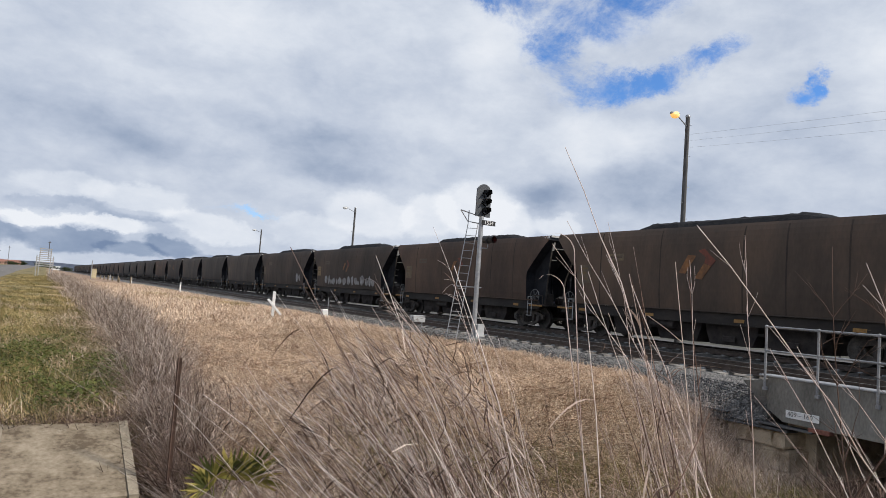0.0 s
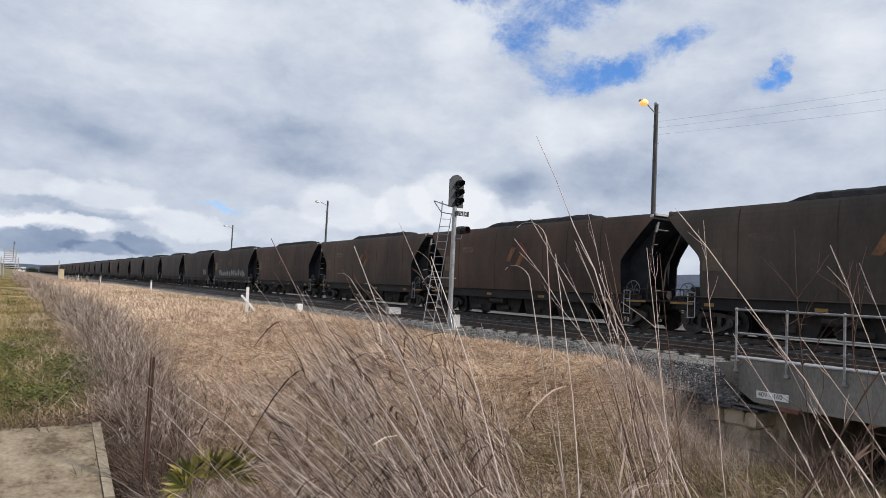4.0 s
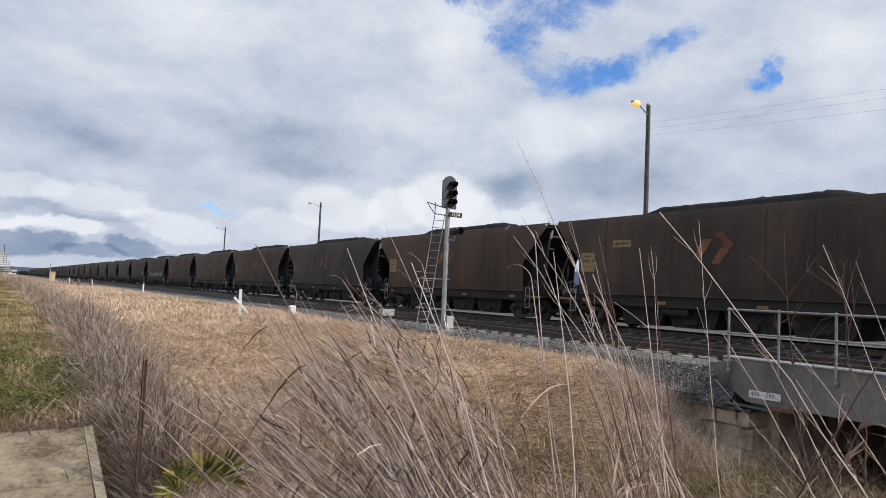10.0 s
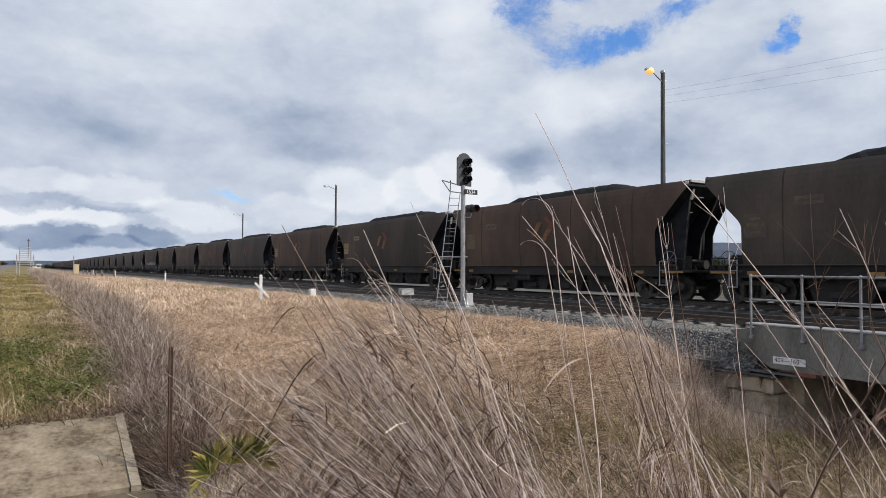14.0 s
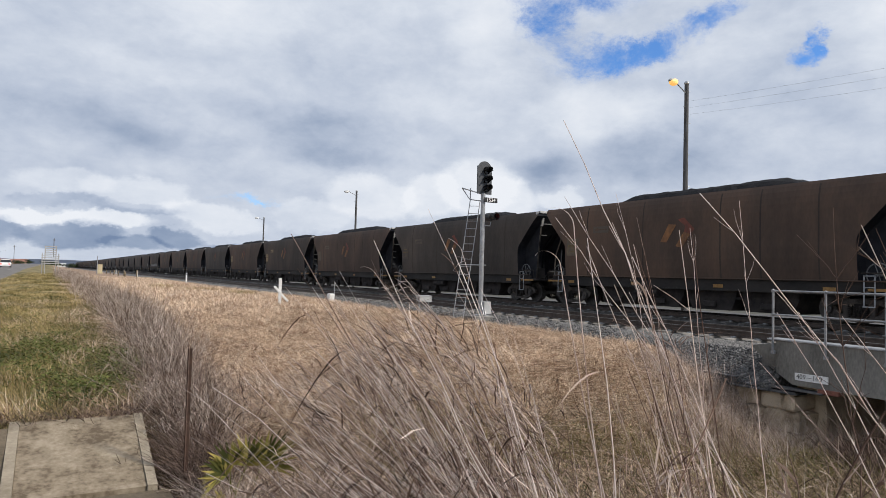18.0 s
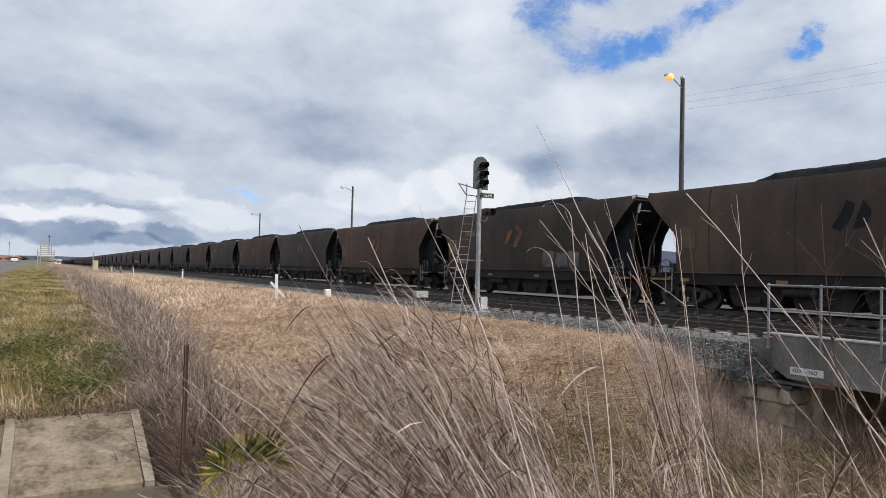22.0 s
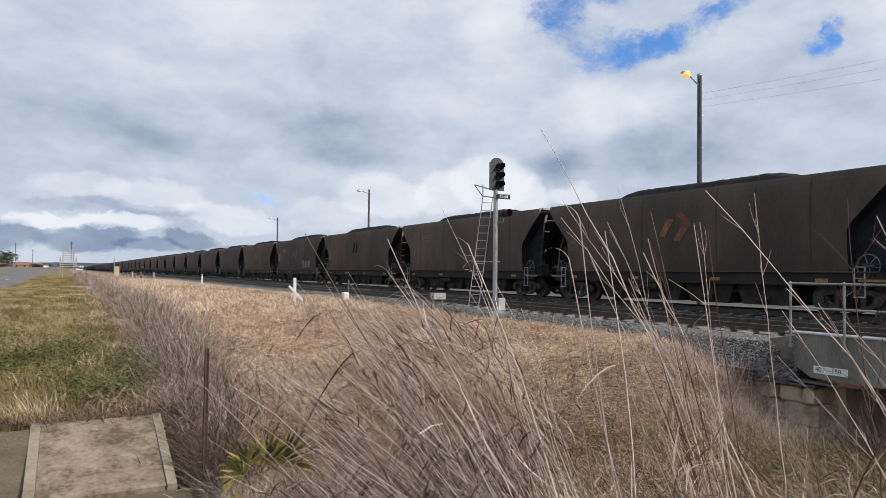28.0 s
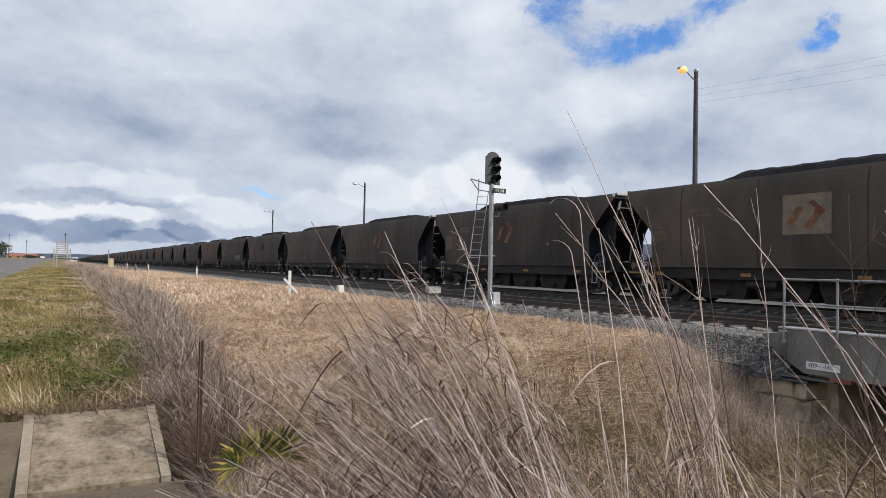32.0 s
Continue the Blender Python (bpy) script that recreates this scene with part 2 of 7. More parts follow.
M["girder"] = material("dark_stained_concrete", [(0.28, (0.095, 0.091, 0.080)), (0.5, (0.185, 0.177, 0.157)), (0.74, (0.31, 0.295, 0.262))], 0.9, scale=1.3, detail=9, stretch=(1, 1, 0.4), fine=0.35, fine_scale=30, bump=0.25, bump_scale=45)
M["slab"] = material("stained_pale_concrete", [(0.34, (0.095, 0.070, 0.044)), (0.48, (0.185, 0.147, 0.101)), (0.70, (0.285, 0.238, 0.173))], 0.9, scale=3.4, detail=10, fine=0.5, fine_scale=22, bump=0.3, bump_scale=60)
M["sleeper"] = material("sleeper_concrete", [(0.3, (0.085, 0.079, 0.073)), (0.7, (0.30, 0.285, 0.262))], 0.9, scale=2.5, random_ob=0.3, island=0.3, bump=0.2)
M["ballast"] = material("ballast_stone", [(0.2, (0.055, 0.054, 0.054)), (0.5, (0.115, 0.112, 0.108)), (0.8, (0.215, 0.205, 0.195))], 0.9, scale=9, fine=0.5, fine_scale=24, island=0.5, bump=1.0, bump_scale=20, coords="Object")
M["dusty_ballast"] = material("coal_dusted_ballast", [(0.2, (0.010, 0.010, 0.010)), (0.55, (0.027, 0.026, 0.025)), (0.8, (0.080, 0.077, 0.073))], 0.9, scale=7, fine=0.5, fine_scale=24, island=0.5, bump=1.0, bump_scale=20)
M["asphalt"] = material("asphalt", [(0.3, (0.085, 0.080, 0.076)), (0.7, (0.165, 0.155, 0.145))], 0.9, scale=0.4, fine=0.3, fine_scale=30, bump=0.3, bump_scale=90)
M["white"] = material("white_paint", [(0.3, (0.62, 0.62, 0.60)), (0.7, (0.82, 0.82, 0.80))], 0.6, scale=5, fine=0.3)
M["black"] = material("black_paint", [(0.3, (0.010, 0.010, 0.011)), (0.7, (0.03, 0.03, 0.032))], 0.5, scale=5)
M["signal"] = material("dark_grey_paint", [(0.3, (0.035, 0.040, 0.046)), (0.7, (0.075, 0.080, 0.088))], 0.55, scale=5)
M["lens_red"] = material("lit_red_lens", [(0.4, (0.5, 0.02, 0.02)), (0.6, (0.6, 0.03, 0.02))], 0.3, glow=(1, 0.05, 0.03, 1.6))
M["lens"] = material("unlit_lens", [(0.4, (0.02, 0.02, 0.022)), (0.6, (0.04, 0.04, 0.045))], 0.15)
M["lamp"] = material("lit_sodium_lamp", [(0.4, (0.75, 0.46, 0.16)), (0.6, (0.9, 0.62, 0.28))], 0.4, glow=(1.0, 0.52, 0.13, 0.85))
M["wood"] = material("weathered_pole_timber", [(0.3, (0.050, 0.050, 0.052)), (0.7, (0.135, 0.132, 0.130))], 0.9, scale=6, stretch=(3, 3, 0.25), bump=0.4, bump_scale=30)
M["rust"] = material("rusted_iron", [(0.3, (0.035, 0.020, 0.015)), (0.7, (0.095, 0.055, 0.040))], 0.85, scale=12, bump=0.2)
M["yellow"] = material("faded_yellow_paint", [(0.3, (0.20, 0.105, 0.030)), (0.7, (0.36, 0.20, 0.06))], 0.6, scale=6)
M["plate"] = material("grimy_yellow_plate", [(0.2, (0.095, 0.074, 0.055)), (0.45, (0.150, 0.110, 0.066)), (0.8, (0.29, 0.205, 0.105))], 0.7, scale=3, fine=0.3, random_ob=0.8)
M["plate_ink"] = material("faded_plate_ink", [(0.3, (0.11, 0.075, 0.035)), (0.7, (0.16, 0.11, 0.05))], 0.7, scale=8)
M["patch"] = material("faded_buff_paint", [(0.3, (0.15, 0.118, 0.086)), (0.7, (0.25, 0.200, 0.145))], 0.75, scale=3, fine=0.4)
M["graffiti"] = material("old_white_spray_paint", [(0.3, (0.16, 0.15, 0.145)), (0.5, (0.27, 0.26, 0.255)), (0.7, (0.42, 0.42, 0.42))], 0.8, scale=3, fine=0.4)
M["tag"] = material("thin_grey_spray_paint", [(0.35, (0.100, 0.085, 0.075)), (0.5, (0.145, 0.130, 0.120)), (0.68, (0.20, 0.187, 0.178))], 0.8, scale=2.2, fine=0.6, fine_scale=9)
M["cream"] = material("cream_paint", [(0.3, (0.42, 0.35, 0.22)), (0.7, (0.56, 0.48, 0.31))], 0.6, scale=3)
M["gravel"] = material("pale_gravel", [(0.3, (0.046, 0.045, 0.044)), (0.7, (0.105, 0.102, 0.098))], 0.9, scale=2.0, fine=0.5, fine_scale=20, bump=0.5, bump_scale=30)
M["terracotta"] = material("terracotta_pipe", [(0.3, (0.40, 0.22, 0.12)), (0.7, (0.58, 0.36, 0.22))], 0.85, scale=6)
M["stone"] = material("abutment_stone", [(0.3, (0.26, 0.195, 0.125)), (0.5, (0.50, 0.40, 0.28)), (0.7, (0.68, 0.57, 0.42))], 0.9, scale=3, bump=0.4, bump_scale=18, random_ob=0.4)
M["grey_box"] = material("grey_cabinet_paint", [(0.3, (0.34, 0.35, 0.35)), (0.7, (0.48, 0.49, 0.49))], 0.6, scale=3)
M["car_white"] = material("white_car_paint", [(0.3, (0.75, 0.75, 0.75)), (0.7, (0.85, 0.85, 0.85))], 0.25, scale=2, spec=0.6)
M["glass_dark"] = material("tinted_car_glass", [(0.3, (0.01, 0.012, 0.014)), (0.7, (0.02, 0.022, 0.025))], 0.08, scale=2, spec=0.7)
M["rubber"] = material("tyre_rubber", [(0.3, (0.012, 0.012, 0.012)), (0.7, (0.03, 0.03, 0.03))], 0.85)
M["roof_red"] = material("red_roof_tiles", [(0.3, (0.20, 0.095, 0.068)), (0.7, (0.30, 0.150, 0.110))], 0.8, scale=3)
M["red_timber"] = material("worn_red_paint", [(0.3, (0.14, 0.060, 0.042)), (0.7, (0.26, 0.105, 0.075))], 0.85, scale=8, fine=0.6)
M["brick"] = material("house_brick", [(0.3, (0.30, 0.18, 0.13)), (0.7, (0.42, 0.27, 0.20))], 0.85, scale=3)
# blue haze of distance is painted into the wooded hills' colour
M["hill"] = material("wooded_hill", [(0.3, (0.034, 0.045, 0.072)), (0.7, (0.062, 0.080, 0.118))], 1.0, scale=0.02, fine=0.5, fine_scale=0.12)
M["bush"] = leafy("dark_foliage", [(0.2, (0.020, 0.032, 0.018)), (0.8, (0.075, 0.090, 0.045))])
M["straw"] = leafy("mown_straw", [(0.10, (0.145, 0.080, 0.052)), (0.42, (0.560, 0.388, 0.258)), (0.80, (0.92, 0.775, 0.605))], scale=0.5, island=1.0)
M["verge"] = leafy("verge_grass", [(0.26, (0.036, 0.044, 0.012)), (0.41, (0.112, 0.104, 0.032)), (0.53, (0.30, 0.222, 0.092)), (0.72, (0.64, 0.50, 0.26))], scale=0.8, island=0.34)
M["clover"] = leafy("green_weeds", [(0.2, (0.038, 0.055, 0.012)), (0.8, (0.150, 0.160, 0.045))], scale=1.5)
M["grey_weed"] = leafy("grey_dead_weeds", [(0.14, (0.104, 0.070, 0.050)), (0.44, (0.350, 0.266, 0.208)), (0.78, (0.74, 0.635, 0.548))], scale=0.8, island=0.9)
M["stalk"] = leafy("dry_stalks", [(0.10, (0.17, 0.110, 0.092)), (0.40, (0.50, 0.380, 0.330)), (0.74, (0.90, 0.82, 0.792))], scale=1.0, island=1.0)
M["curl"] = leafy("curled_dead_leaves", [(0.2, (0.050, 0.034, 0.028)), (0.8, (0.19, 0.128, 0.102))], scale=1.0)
M["dry_leaf"] = leafy("dry_torn_leaves", [(0.12, (0.125, 0.088, 0.071)), (0.45, (0.36, 0.270, 0.219)), (0.80, (0.66, 0.56, 0.492))], scale=1.0, island=0.9)
M["brown_stalk"] = leafy("brown_dry_stalks", [(0.10, (0.12, 0.074, 0.058)), (0.42, (0.33, 0.232, 0.190)), (0.82, (0.72, 0.61, 0.546))], scale=1.0, island=1.0)
M["agave"] = leafy("yellow_green_leaves", [(0.2, (0.045, 0.052, 0.014)), (0.5, (0.130, 0.125, 0.028)), (0.85, (0.40, 0.33, 0.10))], scale=4.0)
M["damp"] = leafy("damp_green_grass", [(0.15, (0.040, 0.045, 0.012)), (0.5, (0.150, 0.142, 0.040)), (0.85, (0.36, 0.300, 0.120))], scale=1.2, island=0.8)
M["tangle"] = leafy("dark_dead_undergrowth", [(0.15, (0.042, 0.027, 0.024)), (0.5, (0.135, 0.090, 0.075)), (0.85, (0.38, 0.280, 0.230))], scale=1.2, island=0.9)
M["wagon_red"] = material("red_brown_wagon_steel", [(0.25, (0.035, 0.024, 0.018)), (0.5, (0.075, 0.048, 0.034)), (0.75, (0.128, 0.077, 0.050))], 0.75, scale=0.55, stretch=(1, 1, 0.35), fine=0.22, fine_scale=14, bump=0.12, bump_scale=9, random_ob=0.14)
M["wagon_grey"] = material("grey_brown_wagon_steel", [(0.25, (0.033, 0.027, 0.022)), (0.5, (0.066, 0.052, 0.042)), (0.75, (0.112, 0.085, 0.065))], 0.75, scale=0.55, stretch=(1, 1, 0.35), fine=0.22, fine_scale=14, bump=0.12, bump_scale=9, random_ob=0.14)
M["ink"] = material("worn_black_ink", [(0.35, (0.05, 0.05, 0.05)), (0.55, (0.14, 0.14, 0.14)), (0.7, (0.40, 0.40, 0.39))], 0.7, scale=9, fine=0.6, fine_scale=30)
M["emblem_red"] = material("faded_red_paint", [(0.3, (0.105, 0.046, 0.034)), (0.7, (0.21, 0.062, 0.040))], 0.75, scale=2.5, fine=0.6, fine_scale=9)
M["emblem_amber"] = material("faded_amber_paint", [(0.3, (0.125, 0.066, 0.036)), (0.7, (0.29, 0.132, 0.048))], 0.75, scale=2.0, fine=0.6, fine_scale=9, random_ob=0.15)
M["seam"] = material("seam_shadow_brown", [(0.3, (0.030, 0.023, 0.019)), (0.7, (0.064, 0.047, 0.037))], 0.85, scale=1.2, stretch=(1, 1, 0.4), fine=0.5)
M["rib"] = material("pale_concrete_rib", [(0.30, (0.18, 0.148, 0.106)), (0.70, (0.32, 0.275, 0.208))], 0.9, scale=3.2, detail=9, fine=0.45, fine_scale=26, bump=0.3, bump_scale=60)
M["wing"] = material("brown_stained_concrete", [(0.30, (0.060, 0.045, 0.028)), (0.70, (0.155, 0.122, 0.082))], 0.8, scale=1.6, detail=10, fine=0.4, fine_scale=26, bump=0.4, bump_scale=40)
M["lattice"] = material("weathered_grey_slats", [(0.3, (0.27, 0.268, 0.26)), (0.7, (0.42, 0.415, 0.40))], 0.8, scale=3)
M["olive"] = leafy("matted_olive_grass", [(0.14, (0.055, 0.056, 0.018)), (0.5, (0.135, 0.112, 0.048)), (0.88, (0.33, 0.255, 0.135))], scale=0.9, island=0.8)
M["ballast_face"] = material("packed_ballast", [(0.3, (0.09, 0.088, 0.085)), (0.7, (0.25, 0.245, 0.235))], 0.9, scale=16, detail=8, fine=0.6, fine_scale=34, bump=1.0, bump_scale=24)
M["end_post"] = material("dull_grey_steel", [(0.3, (0.085, 0.088, 0.090)), (0.7, (0.20, 0.205, 0.205))], 0.7, 0.1, scale=5)
M["faint"] = material("grimed_over_plate", [(0.3, (0.082, 0.064, 0.050)), (0.7, (0.145, 0.113, 0.078))], 0.75, scale=3, fine=0.5, random_ob=0.4)
M["ditch"] = leafy("ditch_grass", [(0.10, (0.058, 0.046, 0.022)), (0.4, (0.180, 0.128, 0.082)), (0.85, (0.48, 0.365, 0.255))], scale=0.7, island=0.8)


def ground_material():
    """Thatch and soil: straw on the mown field, greener on the verge, brown where it is bare, the drain's shade painted
    in darker.
    """
    m = material("ground_thatch", [(0.25, (0.115, 0.070, 0.045)), (0.5, (0.235, 0.158, 0.104)), (0.75, (0.40, 0.295, 0.205))], 0.95, scale=0.5, fine=0.6, fine_scale=5, bump=0.8, bump_scale=14)
    nt = m.node_tree
    N, L = nt.nodes.new, nt.links.new
    bsdf = nt.nodes["Principled BSDF"]
    straw = bsdf.inputs["Base Color"].links[0].from_socket
    g = N("ShaderNodeNewGeometry")
    sep = N("ShaderNodeSeparateXYZ")
    L(g.outputs["Position"], sep.inputs[0])
    n = N("ShaderNodeTexNoise")
    n.inputs["Scale"].default_value, n.inputs["Detail"].default_value = 0.35, 8
    L(g.outputs["Position"], n.inputs["Vector"])
    ramp = N("ShaderNodeValToRGB")
    e = ramp.color_ramp.elements
    e.new(0.5)
    for el, (p, c) in zip(e, [(0.34, (0.050, 0.055, 0.018)), (0.48, (0.135, 0.112, 0.045)), (0.62, (0.27, 0.205, 0.10))]):
        el.position, el.color = p, (*c, 1)
    L(n.outputs["Fac"], ramp.inputs["Fac"])
    edge = N("ShaderNodeMapRange")
    edge.inputs["From Min"].default_value, edge.inputs["From Max"].default_value = 1.2, 0.2
    L(sep.outputs[0], edge.inputs["Value"])
    far = N("ShaderNodeMapRange")
    far.inputs["From Min"].default_value, far.inputs["From Max"].default_value = 24, 31
    L(sep.outputs[0], far.inputs["Value"])
    mx = N("ShaderNodeMath")
    mx.operation = "MAXIMUM"
    L(edge.outputs["Result"], mx.inputs[0])
    L(far.outputs["Result"], mx.inputs[1])
    mix = N("ShaderNodeMix")
    mix.data_type = "RGBA"
    L(mx.outputs[0], mix.inputs["Factor"])
    L(straw, mix.inputs["A"])
    L(ramp.outputs["Color"], mix.inputs["B"])
    paddock = N("ShaderNodeMix")
    paddock.data_type = "RGBA"
    L(far.outputs["Result"], paddock.inputs["Factor"])
    L(mix.outputs["Result"], paddock.inputs["A"])
    paddock.inputs["B"].default_value = (0.060, 0.058, 0.046, 1)
    # damp browns below -0.8 m, with the drain's shade put into the colour
    drain_shade_mask = N("ShaderNodeMapRange")
    drain_shade_mask.inputs["From Min"].default_value, drain_shade_mask.inputs["From Max"].default_value = -0.80, -1.15
    L(sep.outputs[2], drain_shade_mask.inputs["Value"])
    drain_shade = N("ShaderNodeMix")
    drain_shade.data_type = "RGBA"
    L(drain_shade_mask.outputs["Result"], drain_shade.inputs["Factor"])
    L(paddock.outputs["Result"], drain_shade.inputs["A"])
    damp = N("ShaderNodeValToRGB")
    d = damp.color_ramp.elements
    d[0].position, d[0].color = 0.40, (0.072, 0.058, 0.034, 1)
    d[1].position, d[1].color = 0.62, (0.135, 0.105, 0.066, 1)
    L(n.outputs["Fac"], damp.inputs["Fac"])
    L(damp.outputs["Color"], drain_shade.inputs["B"])
    L(drain_shade.outputs["Result"], bsdf.inputs["Base Color"])
    return m


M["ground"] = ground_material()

# ---- mesh helpers ----


def part(name, bm, mat, parent=None, label="", smooth=False, at=None):
    """Links a bmesh as one mesh object, under a thing or a part where one is given."""
    me = bpy.data.meshes.new(name)
    bm.to_mesh(me)
    bm.free()
    for m in (mat if isinstance(mat, (list, tuple)) else [mat]):
        me.materials.append(m)
    if smooth:
        me.shade_smooth()
    ob = new(name, me)
    if parent:
        ob.parent = parent
    if at is not None:
        ob.matrix_basis = at
    if label:
        tagged(ob, label)
    return ob


def box(bm, x0, x1, y0, y1, z0, z1, bevel=0.0, m=None):
    vs = [bm.verts.new((x, y, z)) for z in (z0, z1) for x, y in ((x0, y0), (x1, y0), (x1, y1), (x0, y1))]
    if m is not None:
        for v in vs:
            v.co = m @ v.co
    fs = [bm.faces.new([vs[i] for i in f]) for f in ((3, 2, 1, 0), (4, 5, 6, 7), (0, 1, 5, 4), (1, 2, 6, 5), (2, 3, 7, 6), (3, 0, 4, 7))]
    if bevel:
        bmesh.ops.bevel(bm, geom=list({e for f in fs for e in f.edges}), offset=bevel, segments=1, affect="EDGES", clamp_overlap=True)
    return vs


def tube(bm, pts, r, n=8, cap=True, taper=1.0):
    """A round bar along the points."""
    pts = [Vector(p) for p in pts]
    rings = []
    for i, p in enumerate(pts):
        d = (pts[min(i + 1, len(pts) - 1)] - pts[max(i - 1, 0)]).normalized()
        a = d.orthogonal().normalized() if i == 0 else (a - d * a.dot(d)).normalized()
        b = d.cross(a)
        rr = r * (1 + (taper - 1) * i / max(1, len(pts) - 1))
        rings.append([bm.verts.new(p + (a * math.cos(k * math.tau / n) + b * math.sin(k * math.tau / n)) * rr) for k in range(n)])
    for q, s in zip(rings, rings[1:]):
        for k in range(n):
            bm.faces.new((q[k], q[(k + 1) % n], s[(k + 1) % n], s[k]))
    if cap:
        bm.faces.new(rings[0][::-1])
        bm.faces.new(rings[-1])


def prism(bm, outline, axis, a0, a1):
    """An outline in the two other axes, drawn out along one axis."""
    def at(u, v, w):
        return {"x": (w, u, v), "y": (u, w, v), "z": (u, v, w)}[axis]
    lo = [bm.verts.new(at(u, v, a0)) for u, v in outline]
    hi = [bm.verts.new(at(u, v, a1)) for u, v in outline]
    n = len(outline)
    for k in range(n):
        bm.faces.new((lo[k], lo[(k + 1) % n], hi[(k + 1) % n], hi[k]))
    bm.faces.new(lo[::-1])
    bm.faces.new(hi)
    bmesh.ops.recalc_face_normals(bm, faces=bm.faces)


def disc(bm, y, z, r, x0, x1, n=20):
    prism(bm, [(y + r * math.cos(k * math.tau / n), z + r * math.sin(k * math.tau / n)) for k in range(n)], "x", x0, x1)


def soup(name, verts, faces, mat, smooth=False):
    """One object from arrays of places and of equal-sided faces."""
    me = bpy.data.meshes.new(name)
    verts = np.asarray(verts, dtype=np.float32).reshape(-1, 3)
    faces = np.asarray(faces, dtype=np.int32)
    k = faces.shape[1]
    me.vertices.add(len(verts))
    me.vertices.foreach_set("co", verts.ravel())
    me.loops.add(faces.size)
    me.loops.foreach_set("vertex_index", faces.ravel())
    me.polygons.add(len(faces))
    me.polygons.foreach_set("loop_start", np.arange(0, faces.size, k, dtype=np.int32))
    me.polygons.foreach_set("loop_total", np.full(len(faces), k, dtype=np.int32))
    me.update(calc_edges=True)
    me.materials.append(mat)
    if smooth:
        me.shade_smooth()
    return new(name, me)


def ribbons(P, W, rng):
    """Flat blades: P (n, k+1, 3) spines, W (n, k+1) half widths, each turned at random."""
    n, k1, _ = P.shape
    a = rng.uniform(0, np.pi, n)
    side = np.stack([np.cos(a), np.sin(a), rng.uniform(-0.3, 0.3, n)], 1)[:, None, :] * W[:, :, None]
    V = np.stack([P - side, P + side], 2).reshape(n, k1 * 2, 3)
    q = np.array([[2 * i, 2 * i + 1, 2 * i + 3, 2 * i + 2] for i in range(k1 - 1)])
    return V.reshape(-1, 3), (q[None] + (np.arange(n) * k1 * 2)[:, None, None]).reshape(-1, 4)


def rods(P, Rr):
    """Three-sided tapering stalks along spines P (n, k+1, 3) with radii Rr (n, k+1)."""
    n, k1, _ = P.shape
    d = P[:, -1] - P[:, 0]
    d /= np.linalg.norm(d, axis=1, keepdims=True) + 1e-9
    up = np.tile(np.array([0.31, 0.87, 0.38]), (n, 1))
    a = np.cross(d, up)
    a /= np.linalg.norm(a, axis=1, keepdims=True) + 1e-9
    b = np.cross(d, a)
    ring = np.stack([a * math.cos(t) + b * math.sin(t) for t in (0.3, 2.394, 4.489)], 1)
    V = (P[:, :, None, :] + ring[:, None, :, :] * Rr[:, :, None, None]).reshape(-1, 3)
    q = np.array([[3 * i + j, 3 * i + (j + 1) % 3, 3 * i + 3 + (j + 1) % 3, 3 * i + 3 + j] for i in range(k1 - 1) for j in range(3)])
    return V, (q[None] + (np.arange(n) * k1 * 3)[:, None, None]).reshape(-1, 4)


def spines(base, height, lean, bend, k, rng, wobble=0.0):
    """Spines from bases: height along, lean (n, 2) sideways travel per height at the foot, bend (n, 2) extra towards the tip."""
    t = np.linspace(0, 1, k + 1)[None, :, None]
    h = height[:, None, None]
    xy = lean[:, None, :] * t * h + bend[:, None, :] * (t ** 2) * h
    slack = np.sqrt(np.maximum(0.12, 1 - ((lean + bend * 0.7) ** 2).sum(1) * 0.45))[:, None, None]
    z = t * h * slack
    P = np.concatenate([xy, z], 2) + base[:, None, :]
    if wobble:
        P[:, 1:] += rng.normal(0, wobble, P[:, 1:].shape) * h
    return P


def smooth(a, b, v):
    t = np.clip((v - a) / (b - a), 0, 1)
    return t * t * (3 - 2 * t)


# ---- ground ----
TRAIN_X, NEAR_X = 20.95, 15.10      # centre lines of the two tracks
SLEEPER_TOP, BED = -0.17, -0.22


def ground_z(x, y):
    """Height of the land over rail level."""
    x, y = np.asarray(x, float), np.asarray(y, float)
    z = -0.52 + 0.03 * np.sin(x * 0.9 + 1.3) * np.cos(y * 0.63) + 0.02 * np.sin(x * 2.3 + y * 1.9)
    rise = smooth(50, 200, y) * 1.05 + smooth(180, 460, y) * 1.0
    z = z + rise * smooth(9, -1, x)
    z = z + 0.16 * smooth(2, 10, x) * smooth(14, 30, y) * smooth(27, 22, x)
    z = z - 0.7 * smooth(30, 70, x)
    # railway formation
    form = smooth(11.7, 13.1, x) * smooth(26.5, 24.8, x)
    z = z + (-0.42 - z) * form
    # the drain that runs from the road culvert to the rail bridge
    mid = 5.3 + 0.05 * x
    far_bank = smooth(1.0, 3.2 + 2.9 * smooth(2, 11, x), y - mid)
    near_bank = smooth(-0.9, -4.6, y - mid)
    depth = (0.45 + 0.80 * smooth(0.5, 9, x)) * smooth(-1.0, 1.2, x)
    z = z - depth * (1 - far_bank) * (1 - near_bank) * smooth(40, 28, x)
    # deeper where it passes the bridge
    z = z - 0.42 * smooth(10.6, 11.9, x) * smooth(9.5, 8.2, y) * smooth(2, 4, y) * smooth(30, 26, x)
    # scoured out under the culvert's concrete
    z = z - 0.95 * smooth(-2.2, -1.8, x) * smooth(1.25, 0.85, x) * smooth(7.95, 7.55, y) * smooth(4.4, 5.4, y)
    return z


